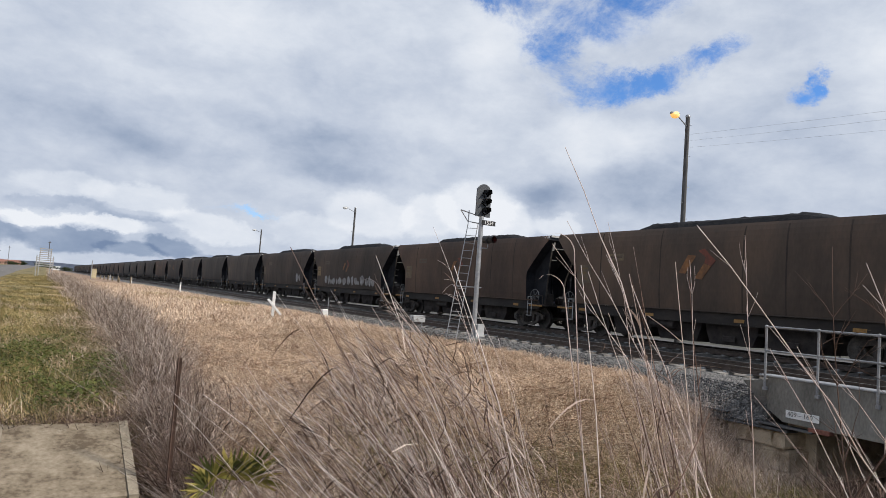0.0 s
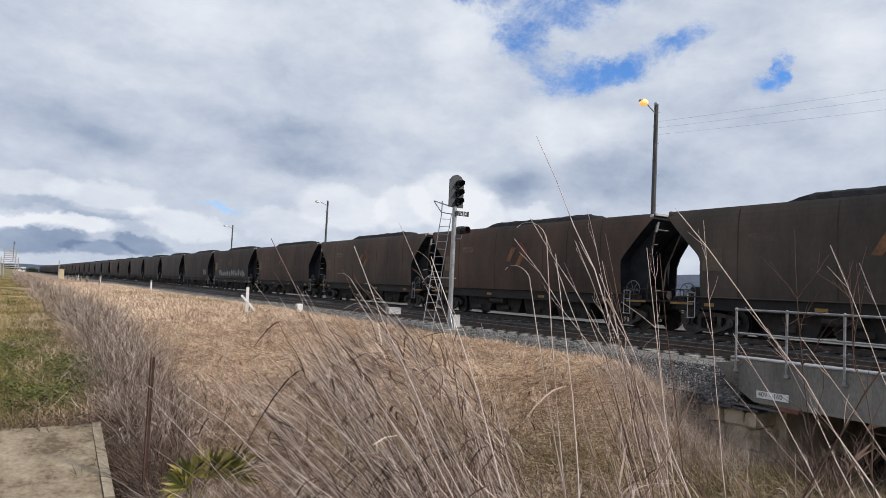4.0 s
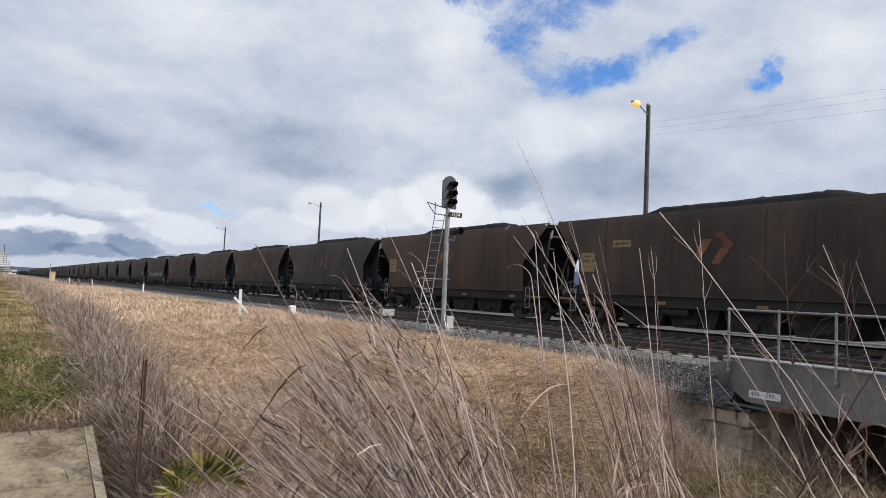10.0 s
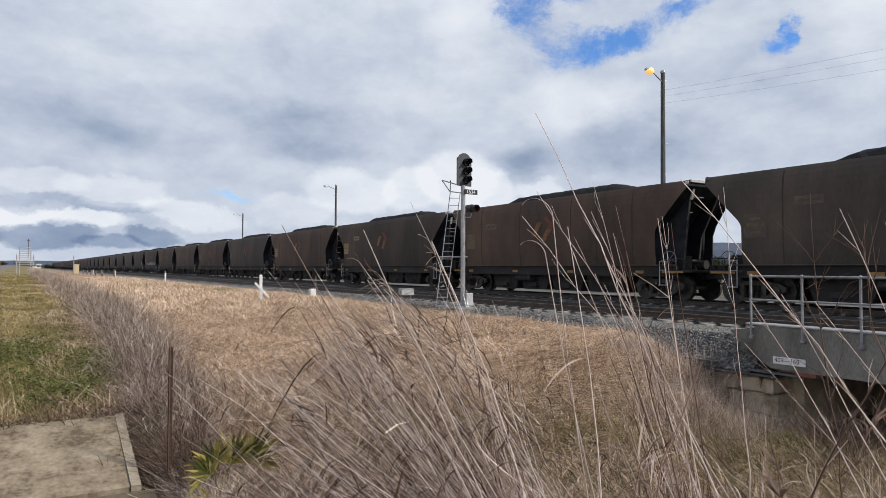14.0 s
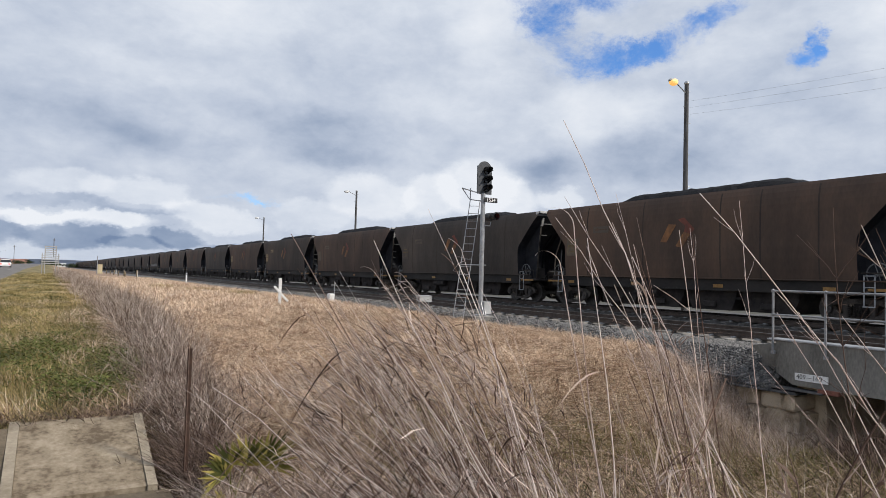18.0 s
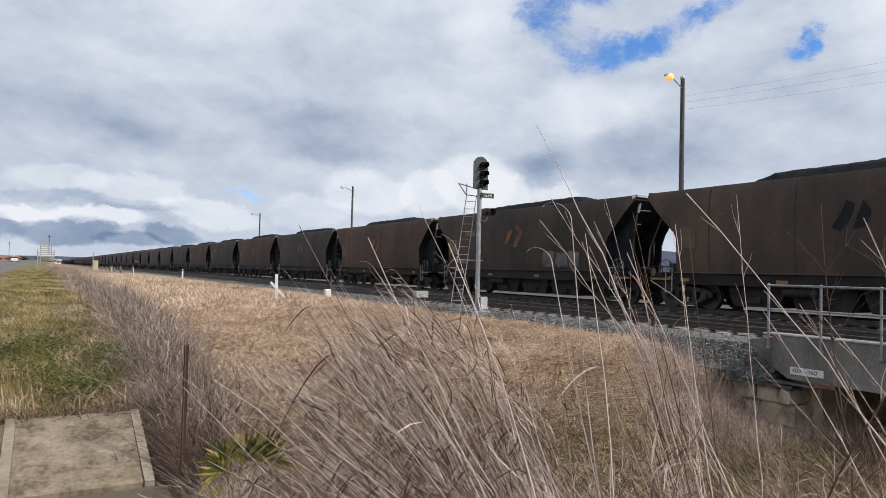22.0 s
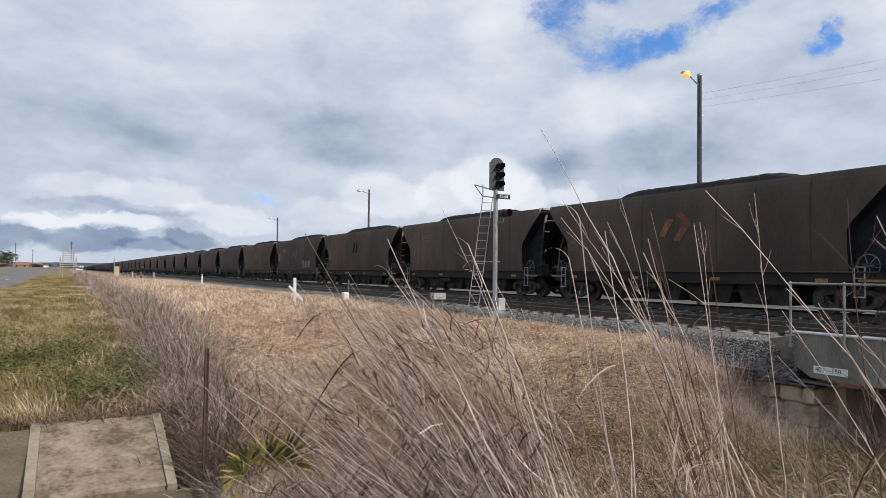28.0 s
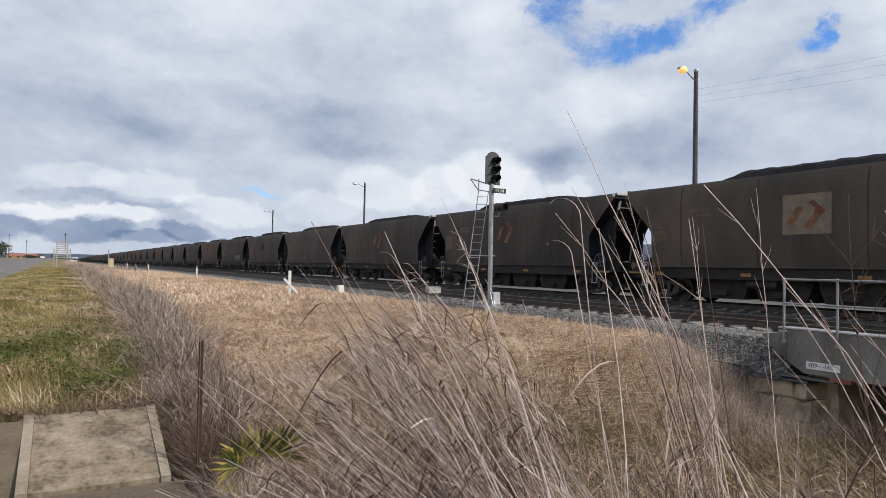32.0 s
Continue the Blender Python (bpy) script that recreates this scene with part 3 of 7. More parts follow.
def make_ground():
    xs = np.concatenate([-np.geomspace(3000, 18, 26), np.arange(-16, 28.01, 0.32), np.geomspace(30, 3000, 28)])
    ys = np.concatenate([-np.geomspace(3000, 6, 20), np.arange(-4, 26.01, 0.32), np.geomspace(26.6, 3000, 90)])
    gx, gy = np.meshgrid(xs, ys)
    gz = ground_z(gx, gy)
    nx, ny = len(xs), len(ys)
    idx = np.arange(nx * ny).reshape(ny, nx)
    f = np.stack([idx[:-1, :-1], idx[:-1, 1:], idx[1:, 1:], idx[1:, :-1]], -1).reshape(-1, 4)
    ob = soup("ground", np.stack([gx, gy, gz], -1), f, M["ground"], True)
    tagged(ob, "dry grassy railway land with a drain and a road verge", "ground", kind="structure")


make_ground()


def make_road():
    """Two-lane road beside the line, with a gravel edge."""
    ys = np.concatenate([np.arange(-60, 60, 6.0), np.geomspace(60, 1600, 60)])
    bm = bmesh.new()
    rows = []
    for y in ys:
        zr = float(ground_z(-9.0, y)) + 0.28
        rows.append([bm.verts.new((x, y, zr + dz)) for x, dz in ((-14.2, -0.42), (-13.3, 0.0), (-9.2, 0.06), (-5.0, 0.0), (-4.2, -0.34))])
    for a, b in zip(rows, rows[1:]):
        for k in range(4):
            bm.faces.new((a[k], a[k + 1], b[k + 1], b[k]))
    road = part("road", bm, M["asphalt"], smooth=True)
    tagged(road, "grey worn asphalt country road with two lanes", "road", kind="structure")
    for y in (71.0, 84.0, 125.0):
        bm = bmesh.new()
        z0 = float(ground_z(-9.0, y)) + 0.28
        box(bm, -5.75, -5.55, y, y + 0.35, z0 - 0.02, z0 + 0.03, 0.01)
        part("edge_marker", bm, M["white"], road)


make_road()


def hills():
    """Wooded ridges on the skyline."""
    rng = np.random.default_rng(5)
    for az0, az1, dist, el, name in ((-14, 34, 2600, 0.66, "wooded_ridge"), (28, 88, 2400, 2.75, "wooded_hill"), (70, 150, 2200, 2.3, "wooded_hill"), (-70, -6, 2700, 0.7, "wooded_ridge")):
        n = 90
        bm = bmesh.new()
        prev = None
        ph = rng.uniform(0, 6, 4)
        for i in range(n + 1):
            u = i / n
            az = radians(az0 + (az1 - az0) * u)
            env = math.sin(math.pi * u) ** 0.4
            e = el * env * (0.80 + 0.14 * math.sin(u * 5 + ph[0]) + 0.07 * math.sin(u * 17 + ph[1]) + 0.025 * math.sin(u * 61 + ph[2])) + rng.normal(0, 0.018)
            top = dist * math.tan(radians(max(0.05, e)))
            cur = [bm.verts.new((math.sin(az) * dist * k, math.cos(az) * dist * k, h)) for k, h in ((0.86, -3), (0.93, top * 0.55), (1.0, top), (1.12, -3))]
            if prev:
                for k in range(3):
                    bm.faces.new((prev[k], prev[k + 1], cur[k + 1], cur[k]))
            prev = cur
        ob = part(name, bm, M["hill"], smooth=True)
        tagged(ob, "distant blue-grey wooded hill on the skyline", "hill", kind="structure")


hills()

# ---- tracks ----


def toe(y):
    """The foot of the near ballast slope: two places and heights, drawn in where the bridge's shelf holds it."""
    k = [8.4, 9.9, 13.0]
    return (np.interp(y, k, [12.42, 12.40, 11.75]), np.interp(y, k, [-0.93, -0.93, -1.02])), (np.interp(y, k, [12.74, 12.72, 12.35]), np.interp(y, k, [-0.66, -0.66, -0.66]))


def track_bed():
    ys = np.concatenate([np.arange(-40, 60, 0.8), np.geomspace(60, 1500, 60)])
    ys = np.sort(np.append(ys, [8.4, 8.7, 9.2]))
    prof = [(11.75, -1.02), (12.35, -0.66), (13.15, -0.30), (13.62, -0.235), (14.6, -0.225), (16.6, -0.24), (18.0, -0.30), (19.6, -0.225), (22.4, -0.225), (23.2, -0.34), (25.2, -0.9)]
    V, rng = [], np.random.default_rng(3)
    for y in ys:
        for i, (x, z) in enumerate(prof):
            edge = i in (0, 1)
            if edge:
                x, z = (float(v) for v in toe(y)[i])
            V.append((x + (rng.normal(0, 0.06) if edge and y > 11 else 0), y, z + rng.normal(0, 0.012)))
    k = len(prof)
    idx = np.arange(len(V)).reshape(-1, k)
    f = np.stack([idx[:-1, :-1], idx[:-1, 1:], idx[1:, 1:], idx[1:, :-1]], -1)
    me_near = f[:, :4].reshape(-1, 4)
    starts = np.repeat(ys[:-1] > 8.35, 4)
    ob = soup("ballast_shoulder", V, me_near[starts], M["ballast"])
    tagged(ob, "grey crushed-stone ballast shoulder of the near track", "ballast", kind="structure")
    ob = soup("ballast_bed", V, f[:, 4:].reshape(-1, 4), M["dusty_ballast"])
    tagged(ob, "ballast blackened by coal dust between the two tracks", "ballast", kind="structure")


track_bed()


def access_track():
    """Pale gravel service track beyond the loaded line."""
    ys = np.concatenate([np.arange(-40, 60, 2.0), np.geomspace(60, 900, 50)])
    V = [(x, y, float(ground_z(27.5, y)) + 0.10 + dz) for y in ys for x, dz in ((24.2, -0.2), (25.0, 0.02), (28.0, 0.05), (31.0, 0.02), (31.8, -0.2))]
    idx = np.arange(len(V)).reshape(-1, 5)
    f = np.stack([idx[:-1, :-1], idx[:-1, 1:], idx[1:, 1:], idx[1:, :-1]], -1).reshape(-1, 4)
    tagged(soup("access_track", V, f, M["gravel"]), "pale gravel service track beyond the railway", "gravel track", kind="structure")


access_track()


def ballast_stones():
    rng = np.random.default_rng(11)
    n = 36000
    y = 3 + 42 * rng.uniform(0, 1, n) ** 1.5
    y[26000:] = rng.uniform(8.4, 13.5, 10000)
    (x0, z0), (x1, z1) = toe(y)
    u = rng.uniform(0, 1, n)
    x = x0 + (13.75 - x0) * u
    z = np.where(x < x1, z0 + (z1 - z0) * (x - x0) / (x1 - x0), np.where(x < 13.15, z1 + (-0.30 - z1) * (x - x1) / (13.15 - x1), np.interp(x, [13.15, 13.62, 14.6], [-0.30, -0.235, -0.225])))
    keep = ((y > 8.42) | (x > 13.2))
    x, y, z = x[keep], y[keep], z[keep]
    n = len(x)
    s = rng.uniform(0.022, 0.05, n)
    oct_ = np.array([(1, 0, 0), (-1, 0, 0), (0, 1, 0), (0, -1, 0), (0, 0, 1), (0, 0, -1)], float)
    V = oct_[None] * rng.uniform(0.55, 1.25, (n, 6, 1))
    a = rng.uniform(0, 6.28, n)
    c, sn = np.cos(a), np.sin(a)
    vx, vy = V[..., 0] * c[:, None] - V[..., 1] * sn[:, None], V[..., 0] * sn[:, None] + V[..., 1] * c[:, None]
    V = np.stack([vx + 0.3 * V[..., 2], vy, V[..., 2] * 0.8], -1) * s[:, None, None] + np.stack([x, y, z + 0.012], -1)[:, None, :]
    f = np.array([(0, 2, 4), (2, 1, 4), (1, 3, 4), (3, 0, 4), (2, 0, 5), (1, 2, 5), (3, 1, 5), (0, 3, 5)])
    ob = soup("ballast_stones", V, (f[None] + (np.arange(n) * 6)[:, None, None]).reshape(-1, 3), M["ballast"])
    tagged(ob, "loose grey ballast stones on the shoulder", "ballast", kind="stuff")


ballast_stones()


def rails():
    for cx, name in ((NEAR_X, "near_track"), (TRAIN_X, "loaded_track")):
        root = new("railway_track")
        root.location = (cx, 0, 0)
        tagged(root, "dark steel rails on concrete sleepers dusted with coal", "railway track", kind="structure")
        for sx in (-0.752, 0.752):
            bm = bmesh.new()
            prism(bm, [(sx - 0.07, -0.165), (sx + 0.07, -0.165), (sx + 0.07, -0.150), (sx + 0.012, -0.13), (sx + 0.012, -0.045), (sx + 0.035, -0.035), (sx + 0.035, -0.004),
                       (sx - 0.035, -0.004), (sx - 0.035, -0.035), (sx - 0.012, -0.045), (sx - 0.012, -0.13), (sx - 0.07, -0.150)], "y", -60, 1500)
            rail = part("rail", bm, M["rail"], root)
            bm = bmesh.new()
            box(bm, sx - 0.034, sx + 0.034, -60, 1500, -0.0035, 0.0)
            part("rail_head", bm, M["rail_head"], rail)
        # sleepers close to the camera one by one, the far ones joined
        bm = bmesh.new()
        prism(bm, [(-0.13, -0.36), (0.13, -0.36), (0.105, -0.175), (-0.105, -0.175)], "x", -1.25, 1.25)
        me = bpy.data.meshes.new("sleeper")
        bm.to_mesh(me)
        bm.free()
        me.materials.append(M["sleeper"])
        ys = np.arange(-6, 46, 0.64)
        rng = np.random.default_rng(8)
        for y in ys:
            ob = new("sleeper", me)
            ob.parent = root
            ob.matrix_basis = pose(rng.normal(0, 0.02), y + rng.normal(0, 0.02), rng.normal(0, 0.006), 0, 0, rng.normal(0, 0.5))
        V, F = [], []
        base = np.array([v.co[:] for v in me.vertices])
        faces = [p.vertices[:] for p in me.polygons if len(p.vertices) == 4]
        for i, y in enumerate(np.arange(46.5, 190, 0.64)):
            V.append(base + np.array([rng.normal(0, 0.02), y, 0]))
            F += [[v + i * len(base) for v in p] for p in faces]
        far = soup("sleepers_far", np.concatenate(V), F, M["sleeper"])
        far.parent = root
        tagged(far, kind="stuff")
        # clips beside the rails
        bm = bmesh.new()
        for sx in (-0.85, -0.655, 0.655, 0.85):
            box(bm, sx - 0.05, sx + 0.05, -0.05, 0.05, -0.174, -0.145)
        cl = bpy.data.meshes.new("rail_clips")
        bm.to_mesh(cl)
        bm.free()
        cl.materials.append(M["galv"])
        for y in ys[::1]:
            if y < 30:
                ob = new("rail_clip", cl)
                ob.parent = root
                ob.location = (0, y, 0)


rails()

# ---- coal wagons ----
PITCH = 15.95            # coupler to coupler
HALF_TOP, HALF_LOW = 7.64, 6.22
WHEEL_R = 0.46


END = [(HALF_LOW, 1.28), (HALF_LOW, 2.44), (HALF_LOW + 0.03, 2.57), (HALF_LOW + 0.13, 2.72), (HALF_LOW + 0.64, 3.24), (HALF_TOP, 4.05), (HALF_TOP, 4.25)]   # side view of an end
SECTION = [(1.37, 1.28), (1.41, 1.60), (1.438, 1.95), (1.45, 2.30), (1.45, 3.40), (1.441, 3.62), (1.420, 3.82), (1.388, 4.00), (1.335, 4.16), (1.285, 4.25)]   # half width at each height


def along(pairs, z):
    """The value at height z on a line of (value, height) pairs."""
    for (v0, z0), (v1, z1) in zip(pairs, pairs[1:]):
        if z0 <= z <= z1 and z1 > z0:
            return v0 + (v1 - v0) * (z - z0) / (z1 - z0)
    return pairs[-1][0]


def hopper_body(root, skin):
    """The hopper: upright sides that turn in at the top, ends that lean out over the couplers."""
    bm = bmesh.new()
    zs = sorted({z for _, z in END} | {z for _, z in SECTION} | {3.5})
    loops = [[bm.verts.new((sx * along(SECTION, z), sy * along(END, z), z)) for sx, sy in ((-1, -1), (1, -1), (1, 1), (-1, 1))] for z in zs]
    for a, b in zip(loops, loops[1:]):
        for k in range(4):
            f = bm.faces.new((a[k], a[(k + 1) % 4], b[(k + 1) % 4], b[k]))
            # index 1: ends darker than the sides, shade painted in
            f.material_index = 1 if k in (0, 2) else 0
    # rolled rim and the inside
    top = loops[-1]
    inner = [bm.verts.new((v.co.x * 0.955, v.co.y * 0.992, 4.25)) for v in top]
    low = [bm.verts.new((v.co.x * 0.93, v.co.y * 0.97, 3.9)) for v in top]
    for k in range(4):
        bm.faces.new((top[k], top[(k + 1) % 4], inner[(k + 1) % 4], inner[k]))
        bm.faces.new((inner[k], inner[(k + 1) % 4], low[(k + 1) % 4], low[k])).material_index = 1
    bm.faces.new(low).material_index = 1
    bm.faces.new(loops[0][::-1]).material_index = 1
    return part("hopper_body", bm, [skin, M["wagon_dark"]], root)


def coal_heap(root, seed):
    rng = np.random.default_rng(seed)
    bm = bmesh.new()
    ny, nx = 64, 11
    rows = []
    for i in range(ny + 1):
        v = i / ny
        y = -7.35 + 14.7 * v
        ridge = 0.66 * min(1, max(0.0, (v - 0.15) * 8)) ** 0.7 * min(1, max(0.0, (0.80 - v) * 10)) ** 0.7
        ridge *= 0.97 + 0.03 * math.sin(v * 6 + seed)
        row = []
        for j in range(nx + 1):
            u = -1 + 2 * j / nx
            prof = (1 - abs(u) ** 3.4)
            edge = i in (0, ny) or j in (0, nx)
            z = 3.98 + ridge * prof + (0 if edge else rng.normal(0, 0.013))
            row.append(bm.verts.new((u * 1.20, y, z)))
        rows.append(row)
    for a, b in zip(rows, rows[1:]):
        for k in range(nx):
            bm.faces.new((a[k], a[k + 1], b[k + 1], b[k]))
    part("coal_load", bm, M["coal"], root, "heaped black coal")


def bogie(root, y):
    bm = bmesh.new()
    box(bm, -1.0, 1.0, -0.2, 0.2, 0.42, 0.80, 0.03)
    b = part("bogie", bm, M["under"], root)
    b.location = (0, y, 0)
    for sx in (-1.02, 1.02):
        bm = bmesh.new()
        prism(bm, [(-1.10, 0.42), (-1.12, 0.58), (-0.95, 0.68), (-0.50, 0.77), (0.50, 0.77), (0.95, 0.68), (1.12, 0.58), (1.10, 0.42), (0.98, 0.42), (0.94, 0.53), (0.48, 0.63), (-0.48, 0.63), (-0.94, 0.53), (-0.98, 0.42)], "x", sx - 0.07, sx + 0.07)
        for q in (-1, 1):
            prism(bm, [(q * 1.08, 0.44), (q * 0.94, 0.36), (q * 0.34, 0.13), (q * 0.34, 0.26), (q * 0.60, 0.36), (q * 0.72, 0.55)], "x", sx - 0.065, sx + 0.065)
            prism(bm, [(q * 0.30, 0.24), (q * 0.44, 0.24), (q * 0.46, 0.66), (q * 0.30, 0.66)], "x", sx - 0.06, sx + 0.06)
        prism(bm, [(-0.36, 0.12), (0.36, 0.12), (0.36, 0.24), (-0.36, 0.24)], "x", sx - 0.07, sx + 0.07)
        part("side_frame", bm, M["bogie"], b)
        for yy in (-0.22, -0.07, 0.08, 0.23):
            bm = bmesh.new()
            xx = sx + (-0.10 if sx < 0 else 0.10)
            tube(bm, [(xx + 0.042 * math.cos(q * 1.25), yy + 0.042 * math.sin(q * 1.25), 0.25 + 0.011 * q) for q in range(30)], 0.014, 4)
            part("spring", bm, M["under"], b)
        for yy in (-0.84, 0.84):
            bm = bmesh.new()
            s = -1 if sx < 0 else 1
            disc(bm, yy, WHEEL_R, 0.135, sx + s * 0.05, sx + s * 0.17, 14)
            disc(bm, yy, WHEEL_R, 0.06, sx + s * 0.165, sx + s * 0.19, 10)
            part("axle_box", bm, M["wheel"], b)
    return b


def wheelset(b, y):
    """Two spoked-looking plate wheels on an axle, standing at the bogie's axle line."""
    bm = bmesh.new()
    tube(bm, [(-1.0, 0, 0), (1.0, 0, 0)], 0.085, 10)
    for s in (-1, 1):
        disc(bm, 0, 0, WHEEL_R, s * 0.70, s * 0.815, 28)
        disc(bm, 0, 0, WHEEL_R + 0.028, s * 0.672, s * 0.70, 28)
        for k in range(4):
            a = k * math.tau / 4
            disc(bm, 0.24 * math.cos(a), 0.24 * math.sin(a), 0.045, s * 0.80, s * 0.828, 8)
    w = part("wheelset", bm, M["wheel"], b)
    w.location = (0, y, WHEEL_R)
    return w


def flat_shape(name, pts, x, mat, root, label=""):
    """A thin painted shape on the near side: outline in y and z."""
    bm = bmesh.new()
    prism(bm, pts, "x", x - 0.004, x)
    for v in bm.verts:
        v.co.x += 1.45 - along(SECTION, v.co.z)
    return part(name, bm, mat, root, label)


def follow(bm, y0, y1, proud):
    """A strip that follows the side's curve from sill to rim."""
    zs = [z for _, z in SECTION if z <= 4.16] + [2.8]
    zs = sorted(zs)
    rings = []
    for z in zs:
        x = -along(SECTION, z)
        rings.append([bm.verts.new(p) for p in ((x + 0.01, y0, z), (x - proud, y0 + 0.008, z), (x - proud, y1 - 0.008, z), (x + 0.01, y1, z))])
    for a, b in zip(rings, rings[1:]):
        for k in range(3):
            bm.faces.new((a[k], a[k + 1], b[k + 1], b[k]))


def handwheel(root, y, z):
    bm = bmesh.new()
    n = 22
    ring = [(-1.28, y + 0.32 * math.cos(k * math.tau / n), z + 0.32 * math.sin(k * math.tau / n)) for k in range(n + 1)]
    tube(bm, ring, 0.018, 6, cap=False)
    wheel = part("handwheel", bm, M["end_post"], root, "dull grey spoked handbrake wheel")
    for k in range(3):
        a = k * math.pi / 3 + 0.2
        bm = bmesh.new()
        c, s = 0.315 * math.cos(a), 0.315 * math.sin(a)
        tube(bm, [(-1.28, y - c, z - s), (-1.28, y + c, z + s)], 0.013, 5)
        part("spoke", bm, M["end_post"], wheel)
    bm = bmesh.new()
    tube(bm, [(-1.32, y, z), (-1.05, y, z)], 0.04, 8)
    part("hub", bm, M["end_post"], wheel)


def wagon(logo="full", patch=False, paint="", seed=1, skin="wagon", dim=False):
    root = new("coal_wagon")
    plain = dim or patch or skin == "wagon_grey" or logo in ("none", "stripes", "scrawl")
    skin = M[skin]
    hopper_body(root, skin)
    coal_heap(root, seed)
    side = -1.452
    # pressed panel seams as darker strips, their shadow lines put into the colour
    for y in (-5.1, -3.2, -1.7, 1.75, 4.85):
        bm = bmesh.new()
        follow(bm, y - 0.07, y + 0.0, 0.003)
        part("seam", bm, M["seam"], root)
    for s in (-1, 1):
        bm = bmesh.new()
        box(bm, s * 1.38 - 0.05, s * 1.38 + 0.05, -7.05, 7.05, 1.255, 1.295, 0.008)
        part("ledge", bm, skin, root)
        bm = bmesh.new()
        box(bm, s * 1.31 - 0.03, s * 1.31 + 0.03, -7.15, 7.15, 0.90, 1.252)
        box(bm, s * 1.34 - 0.06, s * 1.34 + 0.06, -7.15, 7.15, 0.865, 0.90)
        part("side_sill", bm, M["wagon_sill"], root)
    for y in (5.9, 2.2, -1.6, -5.4):
        bm = bmesh.new()
        box(bm, -1.352, -1.342, y - 0.19, y + 0.19, 0.97, 1.08)
        part("reflector", bm, M["yellow"], root, "amber reflector")
    # end sheets: rungs, corner flanges, top lip
    for e in (-1, 1):
        for x in (0.10, 1.0):
            bm = bmesh.new()
            rim = END[:-2]
            prism(bm, [(e * (y - 0.01), z) for y, z in rim] + [(e * (y + 0.10), z - 0.03) for y, z in rim[::-1]], "x", x - 0.02, x + 0.02)
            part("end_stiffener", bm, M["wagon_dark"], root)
        # narrow treads up the end sheet
        for z in (1.85, 2.32, 2.72, 3.20, 3.70):
            y = along(END, z) + 0.02
            bm = bmesh.new()
            box(bm, -0.92, -0.30, e * (y + 0.07) - 0.07, e * (y + 0.07) + 0.07, z - 0.018, z + 0.018)
            part("tread", bm, M["end_post"], root)
        bm = bmesh.new()
        box(bm, -1.40, -1.385, min(e * 6.5, e * 7.42), max(e * 6.5, e * 7.42), 1.00, 1.07)
        part("platform_edge", bm, M["yellow"], root, "faded yellow platform edge")
        bm = bmesh.new()
        box(bm, 0.52, 0.72, e * (HALF_LOW + 0.06) - 0.05, e * (HALF_LOW + 0.06) + 0.05, 1.12, 2.15, 0.01)
        part("end_prop", bm, M["end_post"], root)
        if e < 0:
            # webs that stand out from the end sheet, with pale flanges on their outer edges
            for x, edge in ((-0.95, ((7.08, 1.12), (7.25, 2.60), (7.38, 3.72))), (0.50, ((6.62, 1.50), (6.72, 2.30), (7.48, 3.84)))):
                bm = bmesh.new()
                inner = [(y - 0.02, z) for y, z in END[1:] if edge[0][1] < z < edge[-1][1]] + [(HALF_LOW - 0.02, edge[0][1])][::-1]
                inner.sort(key=lambda q: q[1])
                prism(bm, [(e * y, z) for y, z in list(edge) + inner[::-1]], "x", x - 0.012, x + 0.012)
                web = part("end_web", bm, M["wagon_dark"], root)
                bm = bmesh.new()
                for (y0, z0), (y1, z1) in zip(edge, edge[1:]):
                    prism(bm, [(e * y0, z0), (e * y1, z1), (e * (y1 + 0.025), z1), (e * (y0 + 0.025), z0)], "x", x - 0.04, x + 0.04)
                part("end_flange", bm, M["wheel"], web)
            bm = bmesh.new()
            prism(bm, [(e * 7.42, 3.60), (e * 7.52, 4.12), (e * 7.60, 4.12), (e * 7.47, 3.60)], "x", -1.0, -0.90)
            # pale top of the flange, coloured as if lit
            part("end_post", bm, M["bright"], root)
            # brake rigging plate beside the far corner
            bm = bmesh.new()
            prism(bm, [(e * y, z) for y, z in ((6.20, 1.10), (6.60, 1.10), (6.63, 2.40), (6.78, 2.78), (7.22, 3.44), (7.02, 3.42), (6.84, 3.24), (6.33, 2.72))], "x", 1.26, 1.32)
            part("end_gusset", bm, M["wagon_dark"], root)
        bm = bmesh.new()
        box(bm, -1.27, 1.27, e * HALF_TOP - 0.05, e * HALF_TOP + 0.05, 4.17, 4.275, 0.012)
        # rear lip and casting painted pale as lit edges, front ones left dark
        part("top_lip", bm, M["bright"] if e < 0 else M["wagon_sill"], root, "pale steel lip, its lit look put into the colour" if e < 0 else "")
        bm = bmesh.new()
        box(bm, -1.37, -1.25, e * 7.56 - 0.07, e * 7.56 + 0.07, 4.10, 4.21, 0.02)
        part("corner_casting", bm, M["bright"] if e < 0 else skin, root)
        # end platform, steps, brake gear
        bm = bmesh.new()
        box(bm, -1.38, 1.38, e * 6.98 - 0.72, e * 6.98 + 0.5, 1.02, 1.10, 0.01)
        part("end_platform", bm, M["under"], root)
        bm = bmesh.new()
        tube(bm, [(-1.41, e * 6.55 - 0.16, 1.42), (-1.41, e * 6.55 + 0.16, 1.42)], 0.016, 6)
        tube(bm, [(-1.41, e * 6.55 - 0.16, 1.10), (-1.41, e * 6.55 + 0.16, 1.10)], 0.016, 6)
        box(bm, -1.42, -1.40, e * 6.55 - 0.16, e * 6.55 - 0.13, 0.55, 1.4)
        box(bm, -1.42, -1.40, e * 6.55 + 0.13, e * 6.55 + 0.16, 0.55, 1.4)
